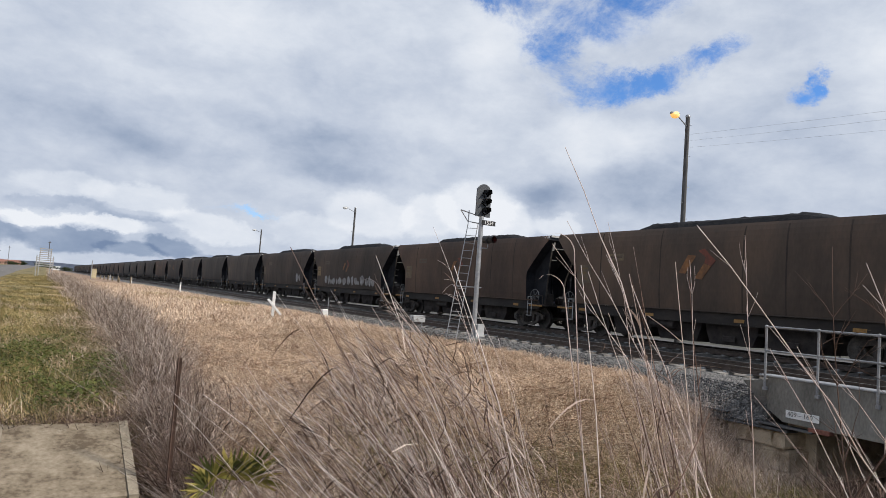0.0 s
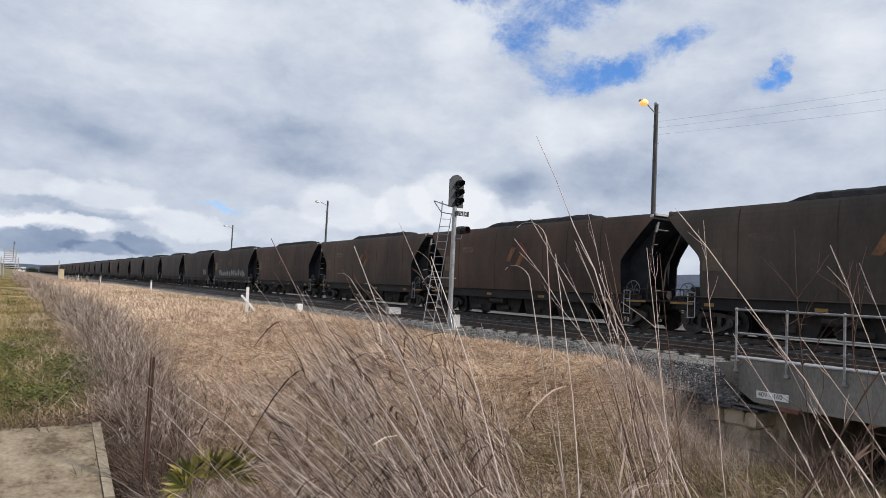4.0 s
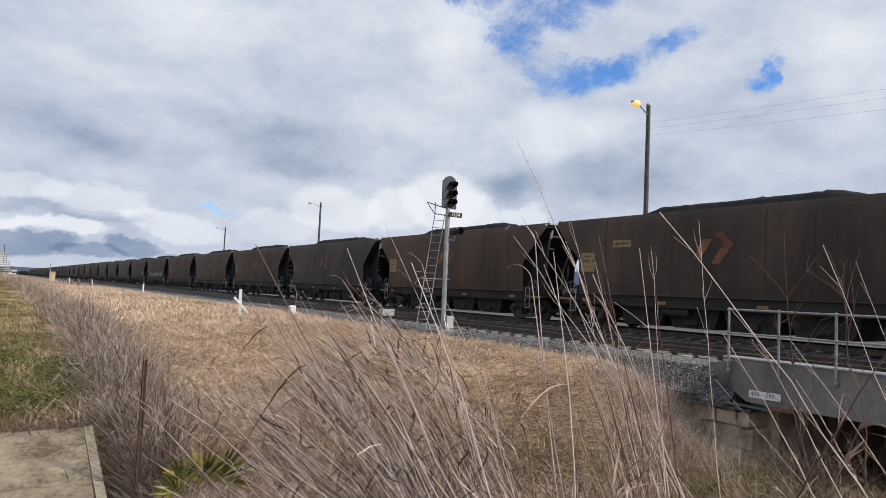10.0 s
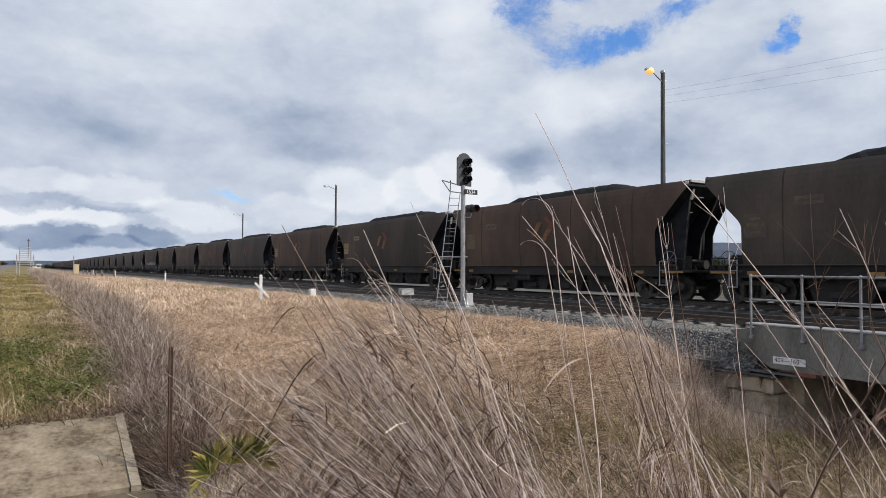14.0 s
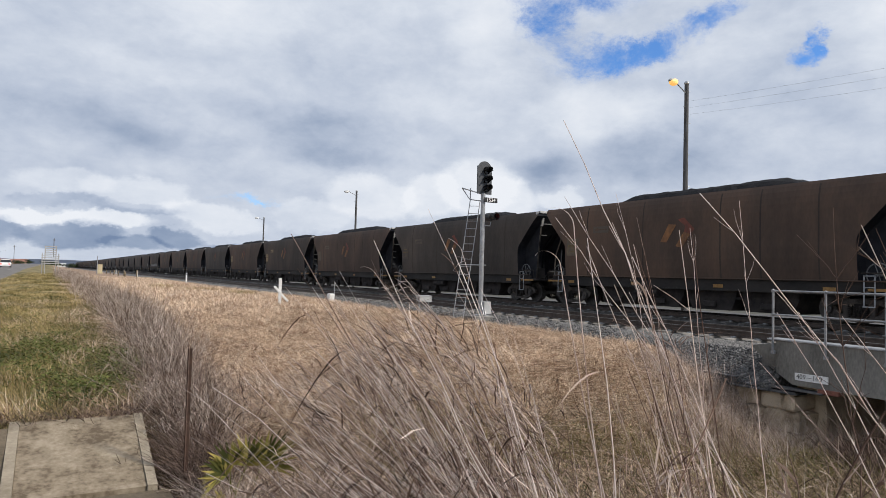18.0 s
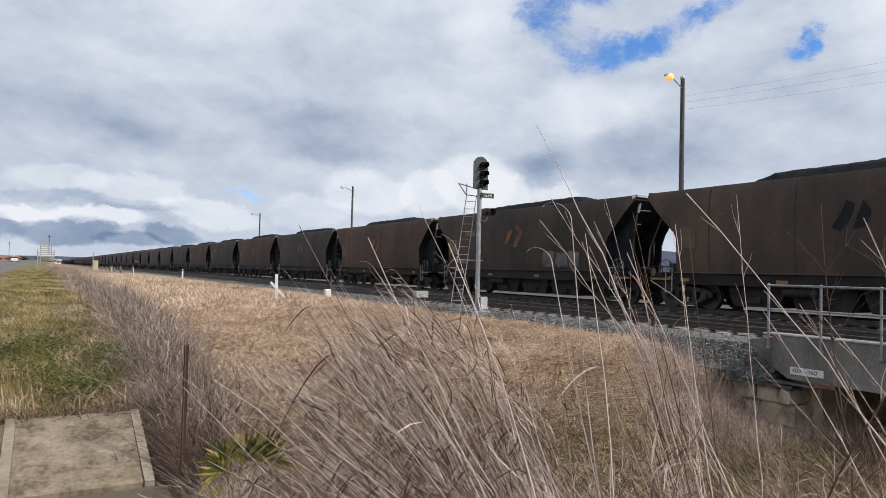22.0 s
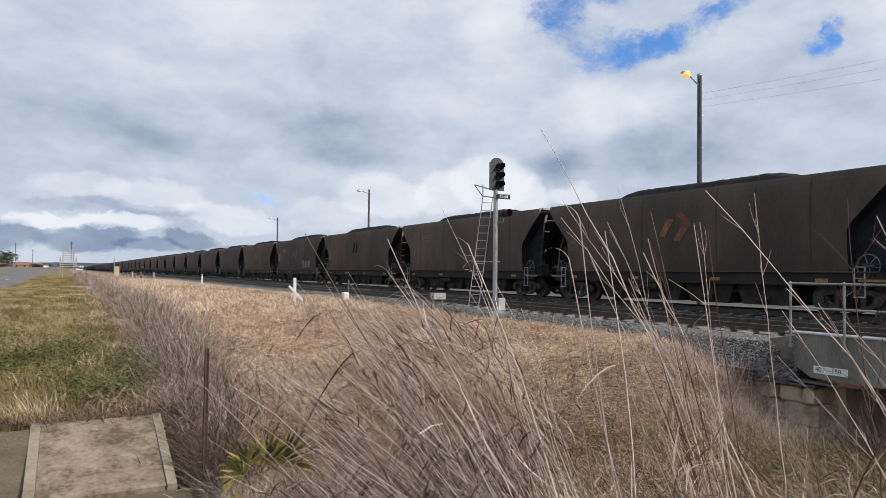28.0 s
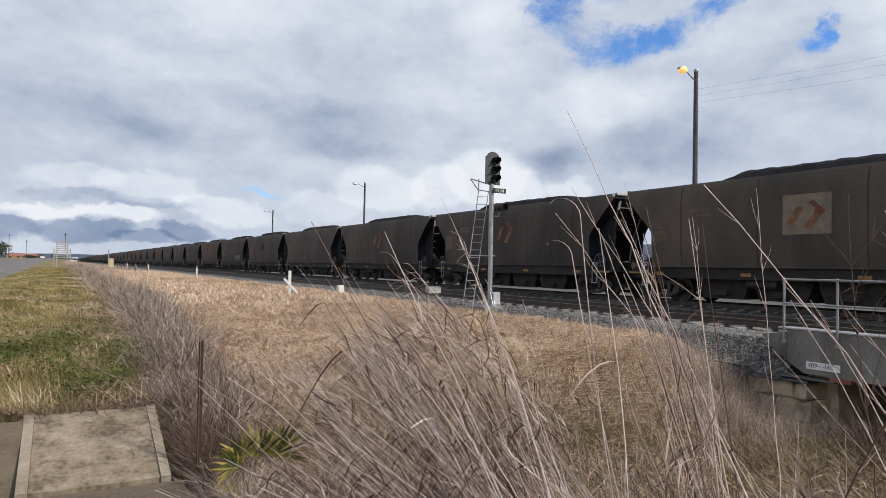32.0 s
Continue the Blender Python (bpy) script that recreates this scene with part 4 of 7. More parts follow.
        box(bm, -1.46, -1.38, e * 6.55 - 0.16, e * 6.55 + 0.16, 0.55, 0.58)
        part("shunter_step", bm, M["galv"], root)
        bm = bmesh.new()
        tube(bm, [(-1.36, e * 6.3, 1.50), (-1.36, e * 7.40, 1.50), (-1.36, e * 7.45, 1.10)], 0.018, 6)
        tube(bm, [(-1.36, e * 6.9, 1.10), (-1.36, e * 6.9, 1.50)], 0.018, 6)
        part("handrail", bm, M["under"], root)
        bm = bmesh.new()
        box(bm, -0.16, 0.16, e * 7.55 - 0.45, e * 7.55 + 0.42, 0.78, 1.0, 0.03)
        part("coupler", bm, M["under"], root)
        bm = bmesh.new()
        pts = [(0.45, e * (7.3 + 0.7 * u), 1.05 - 0.55 * math.sin(math.pi * u) * (1 - 0.4 * u)) for u in np.linspace(0, 1, 9)]
        tube(bm, pts, 0.028, 6)
        part("brake_hose", bm, M["rubber"], root)
        bm = bmesh.new()
        pts = [(-0.5, e * (7.2 + 0.8 * u), 1.25 - 0.38 * math.sin(math.pi * u)) for u in np.linspace(0, 1, 9)]
        tube(bm, pts, 0.028, 6)
        part("brake_hose", bm, M["rubber"], root)
        bm = bmesh.new()
        box(bm, -0.9, -0.35, e * 6.75 - 0.25, e * 6.75 + 0.25, 1.10, 1.62, 0.03)
        part("brake_cylinder_box", bm, M["under"], root)
        bm = bmesh.new()
        tube(bm, [(0.3, e * 6.5, 1.3), (0.3, e * 7.1, 1.3)], 0.17, 12)
        part("brake_valve", bm, M["under"], root)
        bogie_root = bogie(root, e * 6.08)
        for yy in (-0.84, 0.84):
            wheelset(bogie_root, yy)
    handwheel(root, -6.72, 1.46)
    handwheel(root, 6.80, 1.42)
    # discharge chutes and the gear beneath
    for y in (-3.3, -1.1, 1.1, 3.3):
        bm = bmesh.new()
        prism(bm, [(y - 1.08, 1.27), (y + 1.08, 1.27), (y + 0.98, 0.62), (y + 0.80, 0.20), (y - 0.80, 0.20), (y - 0.98, 0.62)], "x", -1.05, 1.05)
        part("discharge_chute", bm, M["under"], root)
        bm = bmesh.new()
        tube(bm, [(-1.15, y, 0.40), (1.15, y, 0.40)], 0.05, 8)
        box(bm, -1.18, -1.12, y - 0.25, y + 0.25, 0.30, 0.50, 0.02)
        part("chute_door_gear", bm, M["under"], root)
    bm = bmesh.new()
    tube(bm, [(-1.0, -4.3, 0.62), (-1.0, -2.0, 0.62)], 0.05, 8)
    part("brake_pipe", bm, M["under"], root)
    bm = bmesh.new()
    tube(bm, [(-1.2, 1.1, 0.72), (-1.2, 2.2, 0.72)], 0.16, 12)
    part("air_reservoir", bm, M["under"], root)
    bm = bmesh.new()
    box(bm, -0.2, 0.2, -7.3, 7.3, 0.75, 1.05)
    part("centre_sill", bm, M["under"], root)
    # markings
    bm = bmesh.new()
    box(bm, side - 0.010, side, 5.36, 6.10, 2.13, 2.87, 0.003)
    p = part("number_panel", bm, M["faint" if plain else "plate"], root, "panel with illegible lettering, grimed over" if plain else "grimy yellow panel with illegible lettering")
    bm = bmesh.new()
    box(bm, side - 0.013, side - 0.010, 5.55, 5.93, 2.70, 2.77)
    for y0, y1 in ((5.78, 6.02), (5.62, 5.76), (5.42, 5.5)):
        box(bm, side - 0.013, side - 0.010, y0, y1, 2.50, 2.60)
    box(bm, side - 0.013, side - 0.010, 5.55, 5.9, 2.30, 2.33)
    part("lettering_bar", bm, M["plate_ink"], p)
    bm = bmesh.new()
    box(bm, side - 0.008, side, 3.55, 4.45, 3.05, 3.32, 0.003)
    p = part("direction_panel", bm, M["faint" if plain else "plate"], root, "faded buff panel with an arrow")
    flat_shape("arrow", [(4.36, 3.185), (4.16, 3.27), (4.16, 3.21), (3.65, 3.21), (3.65, 3.16), (4.16, 3.16), (4.16, 3.10)], side - 0.009, skin, p)
    if patch:
        flat_shape("paint_patch", [(0.82, 2.30), (-0.72, 2.30), (-0.72, 3.52), (0.82, 3.52)], side - 0.0105, M["patch"], root, "buff painted square")
    # emblem: two slanting bars, the far one folded over at its top
    if logo == "scrawl":
        for outline in (((-0.55, -0.30), (-0.30, -0.42), (-0.02, -0.05), (0.10, 0.35), (-0.12, 0.46), (-0.30, 0.10)), ((0.05, -0.38), (0.42, -0.30), (0.55, 0.12), (0.34, 0.44), (0.20, 0.10))):
            flat_shape("scrawl", [(0.06 - u, 2.95 + v) for u, v in outline], side - 0.0115, M["wagon_dark"], root, "dark painted-out mark")
    elif logo != "none":
        k = 0.8 if logo != "small" else 0.66
        k *= 0.8 if patch else 1.0
        for outline, mat, words in ((((-0.97, -0.40), (-0.62, -0.43), (-0.06, 0.36), (-0.50, 0.40)), "emblem_amber", "faded amber bar"),
                                    (((-0.10, -0.62), (0.27, -0.68), (0.72, -0.10), (0.36, 0.02)), "emblem_amber", "faded amber bar"),
                                    (((0.05, 0.58), (0.38, 0.66), (0.95, 0.12), (0.74, -0.085), (0.38, 0.035), (0.44, 0.28)), "emblem_red", "faded red fold")):
            flat_shape("emblem", [(0.06 - k * u, 2.90 + k * v) for u, v in outline], side - 0.0115, M[mat], root, words)
    rng = random.Random(seed)
    if paint == "long":
        y = 4.4
        while y > -4.6:
            w, h = rng.uniform(0.35, 0.8), rng.uniform(0.35, 0.85)
            n = 9
            flat_shape("sprayed_letter", [(y - w / 2 + w * 0.5 * math.cos(a) * rng.uniform(0.75, 1.1), 1.46 + h / 2 + h * 0.5 * math.sin(a) * rng.uniform(0.7, 1.15)) for a in [math.tau * q / n for q in range(n)]], side - 0.0125, M["graffiti"], root, "dull white sprayed letter")
            y -= w * rng.uniform(0.85, 1.25)
    if paint == "short":
        for y, w, h in ((-2.55, 0.95, 0.80), (-3.45, 0.9, 0.72), (-4.25, 0.8, 0.78)):
            n = 16
            flat_shape("sprayed_letter", [(y + w * 0.5 * max(-0.85, min(0.85, 1.3 * math.cos(a))) * rng.uniform(0.86, 1.12), 1.36 + h / 2 + h * 0.5 * max(-0.8, min(0.9, 1.3 * math.sin(a))) * rng.uniform(0.82, 1.15)) for a in [math.tau * q / n for q in range(n)]], side - 0.0125, M["tag"], root, "dull pale sprayed letter")
    if paint == "end":
        for y, w, h in ((-4.5, 0.7, 0.9), (-5.2, 0.5, 0.7)):
            n = 9
            flat_shape("sprayed_letter", [(y + w * 0.5 * math.cos(a) * rng.uniform(0.75, 1.1), 1.9 + h * 0.5 * math.sin(a) * rng.uniform(0.75, 1.1)) for a in [math.tau * q / n for q in range(n)]], side - 0.0125, M["graffiti"], root, "dull white sprayed letter")
    words = {"long": ", white graffiti", "short": ", pale graffiti tag", "end": ", small white tag"}.get(paint, "")
    look_ = {"full": "amber emblem", "small": "faded amber emblem", "none": "plain sides", "stripes": "amber and red emblem", "scrawl": "dark painted-out mark"}[logo] + (" on buff" if patch else "")
    tagged(root, f"grimy brown hopper wagon of coal, {look_}{words}", "coal wagon", "wagons of the coal train")
    return root


def build_train():
    """Wagons from behind the camera's right to far up the line; number 0 is the one whose rear stands at 24.34 m at the start."""
    kinds = {"full": wagon("full", False, "", 1), "small": wagon("small", False, "", 2, "wagon_red"), "none": wagon("none", False, "", 3, "wagon_grey"), "red": wagon("full", False, "", 8, "wagon_red"), "grey": wagon("full", False, "", 9, "wagon_grey"), "worn": wagon("full", False, "", 12, "wagon_red", True), "bare": wagon("scrawl", False, "", 11, "wagon"), "stripes": wagon("stripes", False, "", 10, "wagon_grey"), "patch": wagon("full", True, "", 4, "wagon_grey"), "long": wagon("small", False, "long", 5), "short": wagon("full", False, "short", 6), "end": wagon("none", False, "end", 7)}
    special = {1: "long", 2: "end", -9: "short", 0: "small", -1: "full", -2: "red", -3: "grey", -4: "red", -5: "full", -6: "worn", -7: "grey", -8: "red", -10: "bare", -11: "none", -12: "grey", -13: "stripes", -14: "patch", 3: "none", 4: "none"}
    rng = random.Random(4)
    used, out = set(), []
    for k in range(-14, 36):
        kind = special.get(k) or rng.choice(("small", "none", "full", "grey", "red", "none"))
        if kind in used:
            w = copy_thing(kinds[kind], pose(0, 0, 0))
        else:
            w = kinds[kind]
            used.add(kind)
        w.location = (TRAIN_X, 24.34 + HALF_TOP + PITCH * k, 0)
        out.append((k, w))
    return out


TRAIN = build_train()

# ---- signal ----


def figures(text, size, mat, parent, at):
    """Raised figures on a plate."""
    cu = bpy.data.curves.new("figures", "FONT")
    cu.body, cu.size, cu.extrude, cu.align_x, cu.align_y = text, size, 0.002, "CENTER", "CENTER"
    tmp = bpy.data.objects.new("figures", cu)
    scene.collection.objects.link(tmp)
    me = bpy.data.meshes.new_from_object(tmp.evaluated_get(bpy.context.evaluated_depsgraph_get()))
    bpy.data.objects.remove(tmp)
    me.materials.append(mat)
    fig = new("figures", me)
    fig.parent = parent
    fig.matrix_basis = at


def signal():
    root = new("railway_signal")
    root.location = (12.92, 19.70, -0.21)
    root.rotation_euler = (0, 0, radians(0))
    tagged(root, "grey steel colour-light railway signal with ladder, lower lamp lit red", "railway signal")
    bm = bmesh.new()
    box(bm, -0.48, 0.34, -0.34, 0.34, -0.35, 0.0, 0.03)
    part("foundation", bm, M["concrete"], root)
    bm = bmesh.new()
    tube(bm, [(0, 0, 0.0), (0, 0, 4.23)], 0.080, 14)
    box(bm, -0.2, 0.2, -0.2, 0.2, 0.0, 0.03)
    part("mast", bm, M["galv"], root)
    bm = bmesh.new()
    box(bm, 0.02, 0.30, -0.20, -0.05, 0.06, 0.48, 0.01, pose(0, 0, 0, 0, 0, 0))
    part("junction_box", bm, M["grey_box"], root)
    bm = bmesh.new()
    for sx in (-0.2, 0.2):
        prism(bm, [(-0.28, 0.03), (-0.22, 0.03), (-0.05, 0.50), (-0.08, 0.50)], "x", sx * 0.2 - 0.01, sx * 0.2 + 0.01)
    part("gusset", bm, M["galv"], root)

    # main head: a tall rounded board with three hooded lamps, turned towards trains coming up the line
    turn = pose(0.03, 0, 4.21, 0, 0, 4)
    bm = bmesh.new()
    outline = [(-0.31, 0.0), (0.31, 0.0), (0.31, 0.84)] + [(0.31 * math.cos(a), 0.84 + 0.31 * math.sin(a)) for a in np.linspace(0.15, math.pi - 0.15, 12)] + [(-0.31, 0.84)]
    prism(bm, outline, "y", -0.03, 0.0)
    head = part("backing_board", bm, M["signal"], root, at=turn)
    bm = bmesh.new()
    box(bm, -0.17, 0.17, 0.0, 0.22, 0.04, 1.02, 0.02)
    part("lamp_case", bm, M["signal"], head)
    for z in (0.22, 0.53, 0.84):
        bm = bmesh.new()
        n = 14
        for r0, r1 in ((0.125, 0.125),):
            a = [bm.verts.new((0.06 + r0 * math.cos(k * math.tau / n), -0.03, z + r0 * math.sin(k * math.tau / n))) for k in range(n)]
            b = [bm.verts.new((0.06 + r1 * math.cos(k * math.tau / n), -0.30 if 1 < k < 7 else (-0.26 if k in (1, 7, 0) else -0.10), z - 0.02 + r1 * math.sin(k * math.tau / n))) for k in range(n)]
            for k in range(n):
                bm.faces.new((a[k], a[(k + 1) % n], b[(k + 1) % n], b[k]))
            bmesh.ops.solidify(bm, geom=bm.faces[:], thickness=0.008)
        hood = part("hood", bm, M["black"], head)
        bm = bmesh.new()
        prism(bm, [(0.06 + 0.11 * math.cos(k * math.tau / n), z + 0.11 * math.sin(k * math.tau / n)) for k in range(n)], "y", -0.045, -0.03)
        part("lens", bm, M["lens"], hood)

    # number plate
    bm = bmesh.new()
    box(bm, -0.04, 0.52, -0.13, -0.11, 3.92, 4.09, 0.005)
    plate = part("number_board", bm, M["black"], root, "black board with white figures")
    figures("1534", 0.19, M["white"], plate, pose(0.24, -0.134, 4.005, 90, 0, 0))

    # subsidiary lamp on a bracket
    bm = bmesh.new()
    tube(bm, [(0, -0.02, 3.12), (0.25, -0.10, 3.12), (0.28, -0.10, 3.26)], 0.02, 6)
    arm = part("bracket", bm, M["galv"], root)
    bm = bmesh.new()
    prism(bm, [(0.30 + 0.14 * math.cos(k * math.tau / 16), 3.44 + 0.14 * math.sin(k * math.tau / 16)) for k in range(16)], "y", -0.12, 0.16)
    tube(bm, [(0.33, -0.10, 3.44), (0.36, -0.34, 3.43)], 0.13, 12, cap=False)
    low = part("subsidiary_lamp", bm, M["black"], root)
    bm = bmesh.new()
    prism(bm, [(0.32 + 0.036 * math.cos(k * math.tau / 12), 3.44 + 0.036 * math.sin(k * math.tau / 12)) for k in range(12)], "y", -0.16, -0.13)
    part("lit_lens", bm, M["lens_red"], low, "red lens, lit")

    # ladder behind the mast, leaning to the mast head
    bm = bmesh.new()
    foot, head_ = Vector((-0.72, 0.30, -0.12)), Vector((-0.12, 0.32, 4.02))
    d, wv = head_ - foot, Vector((-0.33, 0.22, 0)) * 0.44
    for s in (-1, 1):
        tube(bm, [foot + wv * s, foot + d + wv * s], 0.015, 6)
    ladder = part("ladder", bm, M["galv"], root)
    for k in range(15):
        bm = bmesh.new()
        c = foot + d * ((k + 0.7) / 15.5)
        tube(bm, [c - wv, c + wv], 0.010, 6)
        part("rung", bm, M["galv"], ladder)
    bm = bmesh.new()
    c = foot + d
    tube(bm, [c + wv * 2.7 + Vector((0, 0, 0.42)), (0, 0.0, 4.2)], 0.02, 6)
    tube(bm, [c + wv * 2.7 + Vector((0, 0, 0.42)), c + wv + Vector((0, 0, 0.0))], 0.018, 6)
    tube(bm, [c + wv * 1.0 + Vector((0, 0, 0.42)), c + wv * 1.0], 0.018, 6)
    tube(bm, [c + wv + Vector((0, 0, 0.02)), (0.0, 0.0, 3.96)], 0.018, 6)
    part("cage", bm, M["galv"], ladder)
    bm = bmesh.new()
    mid = foot + d * 0.45
    tube(bm, [mid + wv * 1.6, (0.18, -0.02, mid.z)], 0.02, 6)
    part("brace", bm, M["galv"], ladder)


signal()

# ---- bridge over the drain ----


def bridge():
    root = new("rail_bridge")
    tagged(root, "small concrete rail bridge on stone abutments with a steel handrail", "bridge", kind="structure")
    bm = bmesh.new()
    prism(bm, [(8.37, 0.02), (8.37, -0.60), (8.03, -0.80), (-6.0, -0.90), (-6.0, 0.02)], "x", 12.50, 12.80)
    part("girder", bm, M["girder"], root)
    bm = bmesh.new()
    prism(bm, [(8.365, -0.03), (8.95, -0.13), (8.93, -0.17), (8.66, -0.385), (8.365, -0.385)], "x", 12.56, 13.10)
    part("girder_nib", bm, M["girder"], root)
    bm = bmesh.new()
    prism(bm, [(12.50, -0.97), (12.78, -0.72), (13.15, -0.36), (13.60, -0.29), (13.60, -1.0), (12.50, -1.0)], "y", 8.40, 9.9)
    part("ballast_wall", bm, M["ballast_face"], root, "ballast-covered back wall of the abutment")
    bm = bmesh.new()
    box(bm, 12.44, 12.62, 7.10, 7.50, -0.885, -0.80, 0.01)
    part("packing_timber", bm, M["red_timber"], root, "red-painted packing timber")
    bm = bmesh.new()
    box(bm, 12.47, 12.83, -6.0, 8.55, 0.02, 0.055, 0.008)
    part("capping", bm, M["galv"], root)
    bm = bmesh.new()
    box(bm, 12.83, 24.3, -6.0, 8.9, -0.62, -0.24)
    part("deck", bm, M["concrete"], root)
    bm = bmesh.new()
    box(bm, 12.42, 12.80, 7.9, 10.1, -0.99, -0.935, 0.01)
    part("bearing_plate", bm, M["wood"], root)
    for y0, y1, x0, z, tilt in ((7.4, 8.5, 12.40, -0.93, 0.6), (8.45, 9.35, 12.36, -0.915, -1.5), (9.2, 10.15, 12.40, -0.93, 2.0)):
        bm = bmesh.new()
        box(bm, x0, x0 + 0.26, y0, y1, 0, 0.035, 0.006, pose(0, 0, z, tilt * 0.3, 0, 0))
        part("rotten_plank", bm, M["wood"], root)
    # abutment of big stone blocks
    rng = random.Random(9)
    z = -0.99
    while z > -2.4:
        h = rng.uniform(0.26, 0.46)
        y = 10.6
        while y > 7.9:
            w = rng.uniform(0.35, 0.95)
            y0 = max(7.95 + rng.uniform(-0.06, 0.10), y - w)
            bm = bmesh.new()
            box(bm, 12.58 + rng.uniform(-0.08, 0.10), 13.3, y0 + rng.uniform(0.01, 0.03), y - 0.008, z - h + rng.uniform(0.01, 0.03), z - 0.004, 0.045)
            for v in bm.verts:
                v.co += Vector((rng.uniform(-0.045, 0.045), rng.uniform(-0.03, 0.03), rng.uniform(-0.03, 0.0)))
            part("stone_block", bm, M["stone"], root)
            if y - w <= 8.05:
                break
            y = y0
        z -= h
    bm = bmesh.new()
    box(bm, 13.25, 24.3, 7.8, 10.4, -2.4, -0.63)
    part("abutment_core", bm, M["stone"], root)
    bm = bmesh.new()
    box(bm, 12.6, 24.3, -8.0, -3.0, -2.6, -0.63)
    part("far_abutment", bm, M["stone"], root)
    bm = bmesh.new()
    box(bm, 12.484, 12.498, 7.32, 7.97, -0.70, -0.56, 0.003)
    p = part("bridge_plate", bm, M["white"], root, "white plate with worn black figures")
    bm = bmesh.new()
    figures("409\u2014160", 0.125, M["ink"], p, pose(12.4815, 7.685, -0.625, 90, 0, -90))
    # handrail
    fence = new("handrail")
    tagged(fence, "grey galvanised pipe handrail with two rails on the bridge", "handrail")
    fence.location = (12.44, 0, 0)
    ys = [8.40 - 1.055 * k for k in range(13)]
    for y in ys:
        bm = bmesh.new()
        tube(bm, [(0, y, -0.22), (0, y, 1.0)], 0.024, 8)
        bmesh.ops.create_icosphere(bm, subdivisions=1, radius=0.042, matrix=pose(0, y, 1.0))
        bmesh.ops.create_icosphere(bm, subdivisions=1, radius=0.038, matrix=pose(0, y, 0.53))
        box(bm, -0.02, 0.06, y - 0.04, y + 0.04, -0.25, -0.18, 0.01)
        part("post", bm, M["pipe"], fence)
    for z in (1.0, 0.53):
        bm = bmesh.new()
        tube(bm, [(0, ys[0] + 0.02, z), (0, ys[-1], z)], 0.020, 8)
        part("rail_pipe", bm, M["pipe"], fence)


bridge()

# ---- poles, posts and small railway things ----


def lamp_pole(x, y, top, name_label, lit=True):
    z0 = float(ground_z(x, y)) - 0.1
    root = new("lamp_pole")
    root.location = (x, y, z0)
    tagged(root, name_label, "lamp pole", "yard lamp poles")
    h = top - z0
    bm = bmesh.new()
    tube(bm, [(0, 0, 0), (0, 0, h * 0.5), (0.02, 0, h)], 0.135, 12, taper=0.72)
    part("pole", bm, M["wood"], root)
    for k in range(9):
        bm = bmesh.new()
        zz = h - 0.35 - k * 0.75
        tube(bm, [(0.10 * (-1) ** k, -0.02, zz), (0.24 * (-1) ** k, -0.05, zz)], 0.014, 5)
        part("climbing_peg", bm, M["galv"], root)
    bm = bmesh.new()
    tube(bm, [(0, 0, h - 0.45), (-0.5, -0.1, h - 0.28), (-0.85, -0.2, h - 0.18)], 0.03, 6)
    arm = part("lamp_arm", bm, M["galv"], root)
    bm = bmesh.new()
    bmesh.ops.create_uvsphere(bm, u_segments=14, v_segments=8, radius=1.0, matrix=pose(-1.25, -0.32, h - 0.12, 0, -8, 12) @ Matrix.Diagonal((0.36, 0.17, 0.12, 1)))
    part("lantern_shell", bm, M["grey_box"], arm)
    bm = bmesh.new()
    bmesh.ops.create_uvsphere(bm, u_segments=14, v_segments=8, radius=1.0, matrix=pose(-1.28, -0.36, h - 0.20, 0, -8, 12) @ Matrix.Diagonal((0.29, 0.18, 0.17 if lit else 0.10, 1)))
    part("lamp_bowl", bm, M["lamp"] if lit else M["white"], arm, "glowing yellow sodium bowl" if lit else "pale unlit bowl")
    bm = bmesh.new()
    bmesh.ops.create_icosphere(bm, subdivisions=2, radius=0.12, matrix=pose(0.02, 0, h + 0.04))
    part("pole_cap", bm, M["galv"], root)
    return root


lamp_pole(25.6, 21.8, 1.13 + 33.63 * math.tan(radians(15.5)), "tall weathered timber pole with a lit yellow street lamp")
lamp_pole(28.6, 68.87, 1.13 + 74.57 * math.tan(radians(6.85)), "weathered timber lamp pole, unlit, well up the yard", False)
lamp_pole(30.4, 112.75, 1.13 + 116.8 * math.tan(radians(4.35)), "weathered timber lamp pole, unlit, small with distance", False)


def wires():
    """Three slack wires from the lit pole to the next one, out of sight towards the bridge."""
    for i, (z0, z1) in enumerate(((9.62, 10.95), (9.35, 10.55), (9.05, 9.95))):
        root = new("overhead_wire")
        root.location = (25.6, 21.8, z0)
        tagged(root, "thin slack overhead wire from the lit timber pole", "wire", "overhead wires")
        bm = bmesh.new()
        pts = []
        for q in range(13):
            u = q / 12
            pts.append((8.4 * u + 0.12 * i, -17.0 * u, (z1 - z0) * u - 0.55 * u * (1 - u)))
        tube(bm, pts, 0.0032, 4)
        part("strand", bm, M["end_post"], root)


wires()


def white_cross():
    x, y = 8.82, 29.65
    z = float(ground_z(x, y))
    root = new("marker_cross")
    root.location = (x, y, z - 0.05)
    root.rotation_euler = (0, 0, radians(-15))
    tagged(root, "white-painted timber post with a slanting cross board in the grass", "marker post")
    bm = bmesh.new()
    box(bm, -0.065, 0.065, -0.05, 0.05, 0, 1.22, 0.012)
    part("post", bm, M["white"], root)
    bm = bmesh.new()
    box(bm, -0.42, 0.48, -0.085, -0.052, -0.05, 0.05, 0.01, pose(0.03, 0, 0.56, 0, 48, 0))
    part("board", bm, M["white"], root)


white_cross()


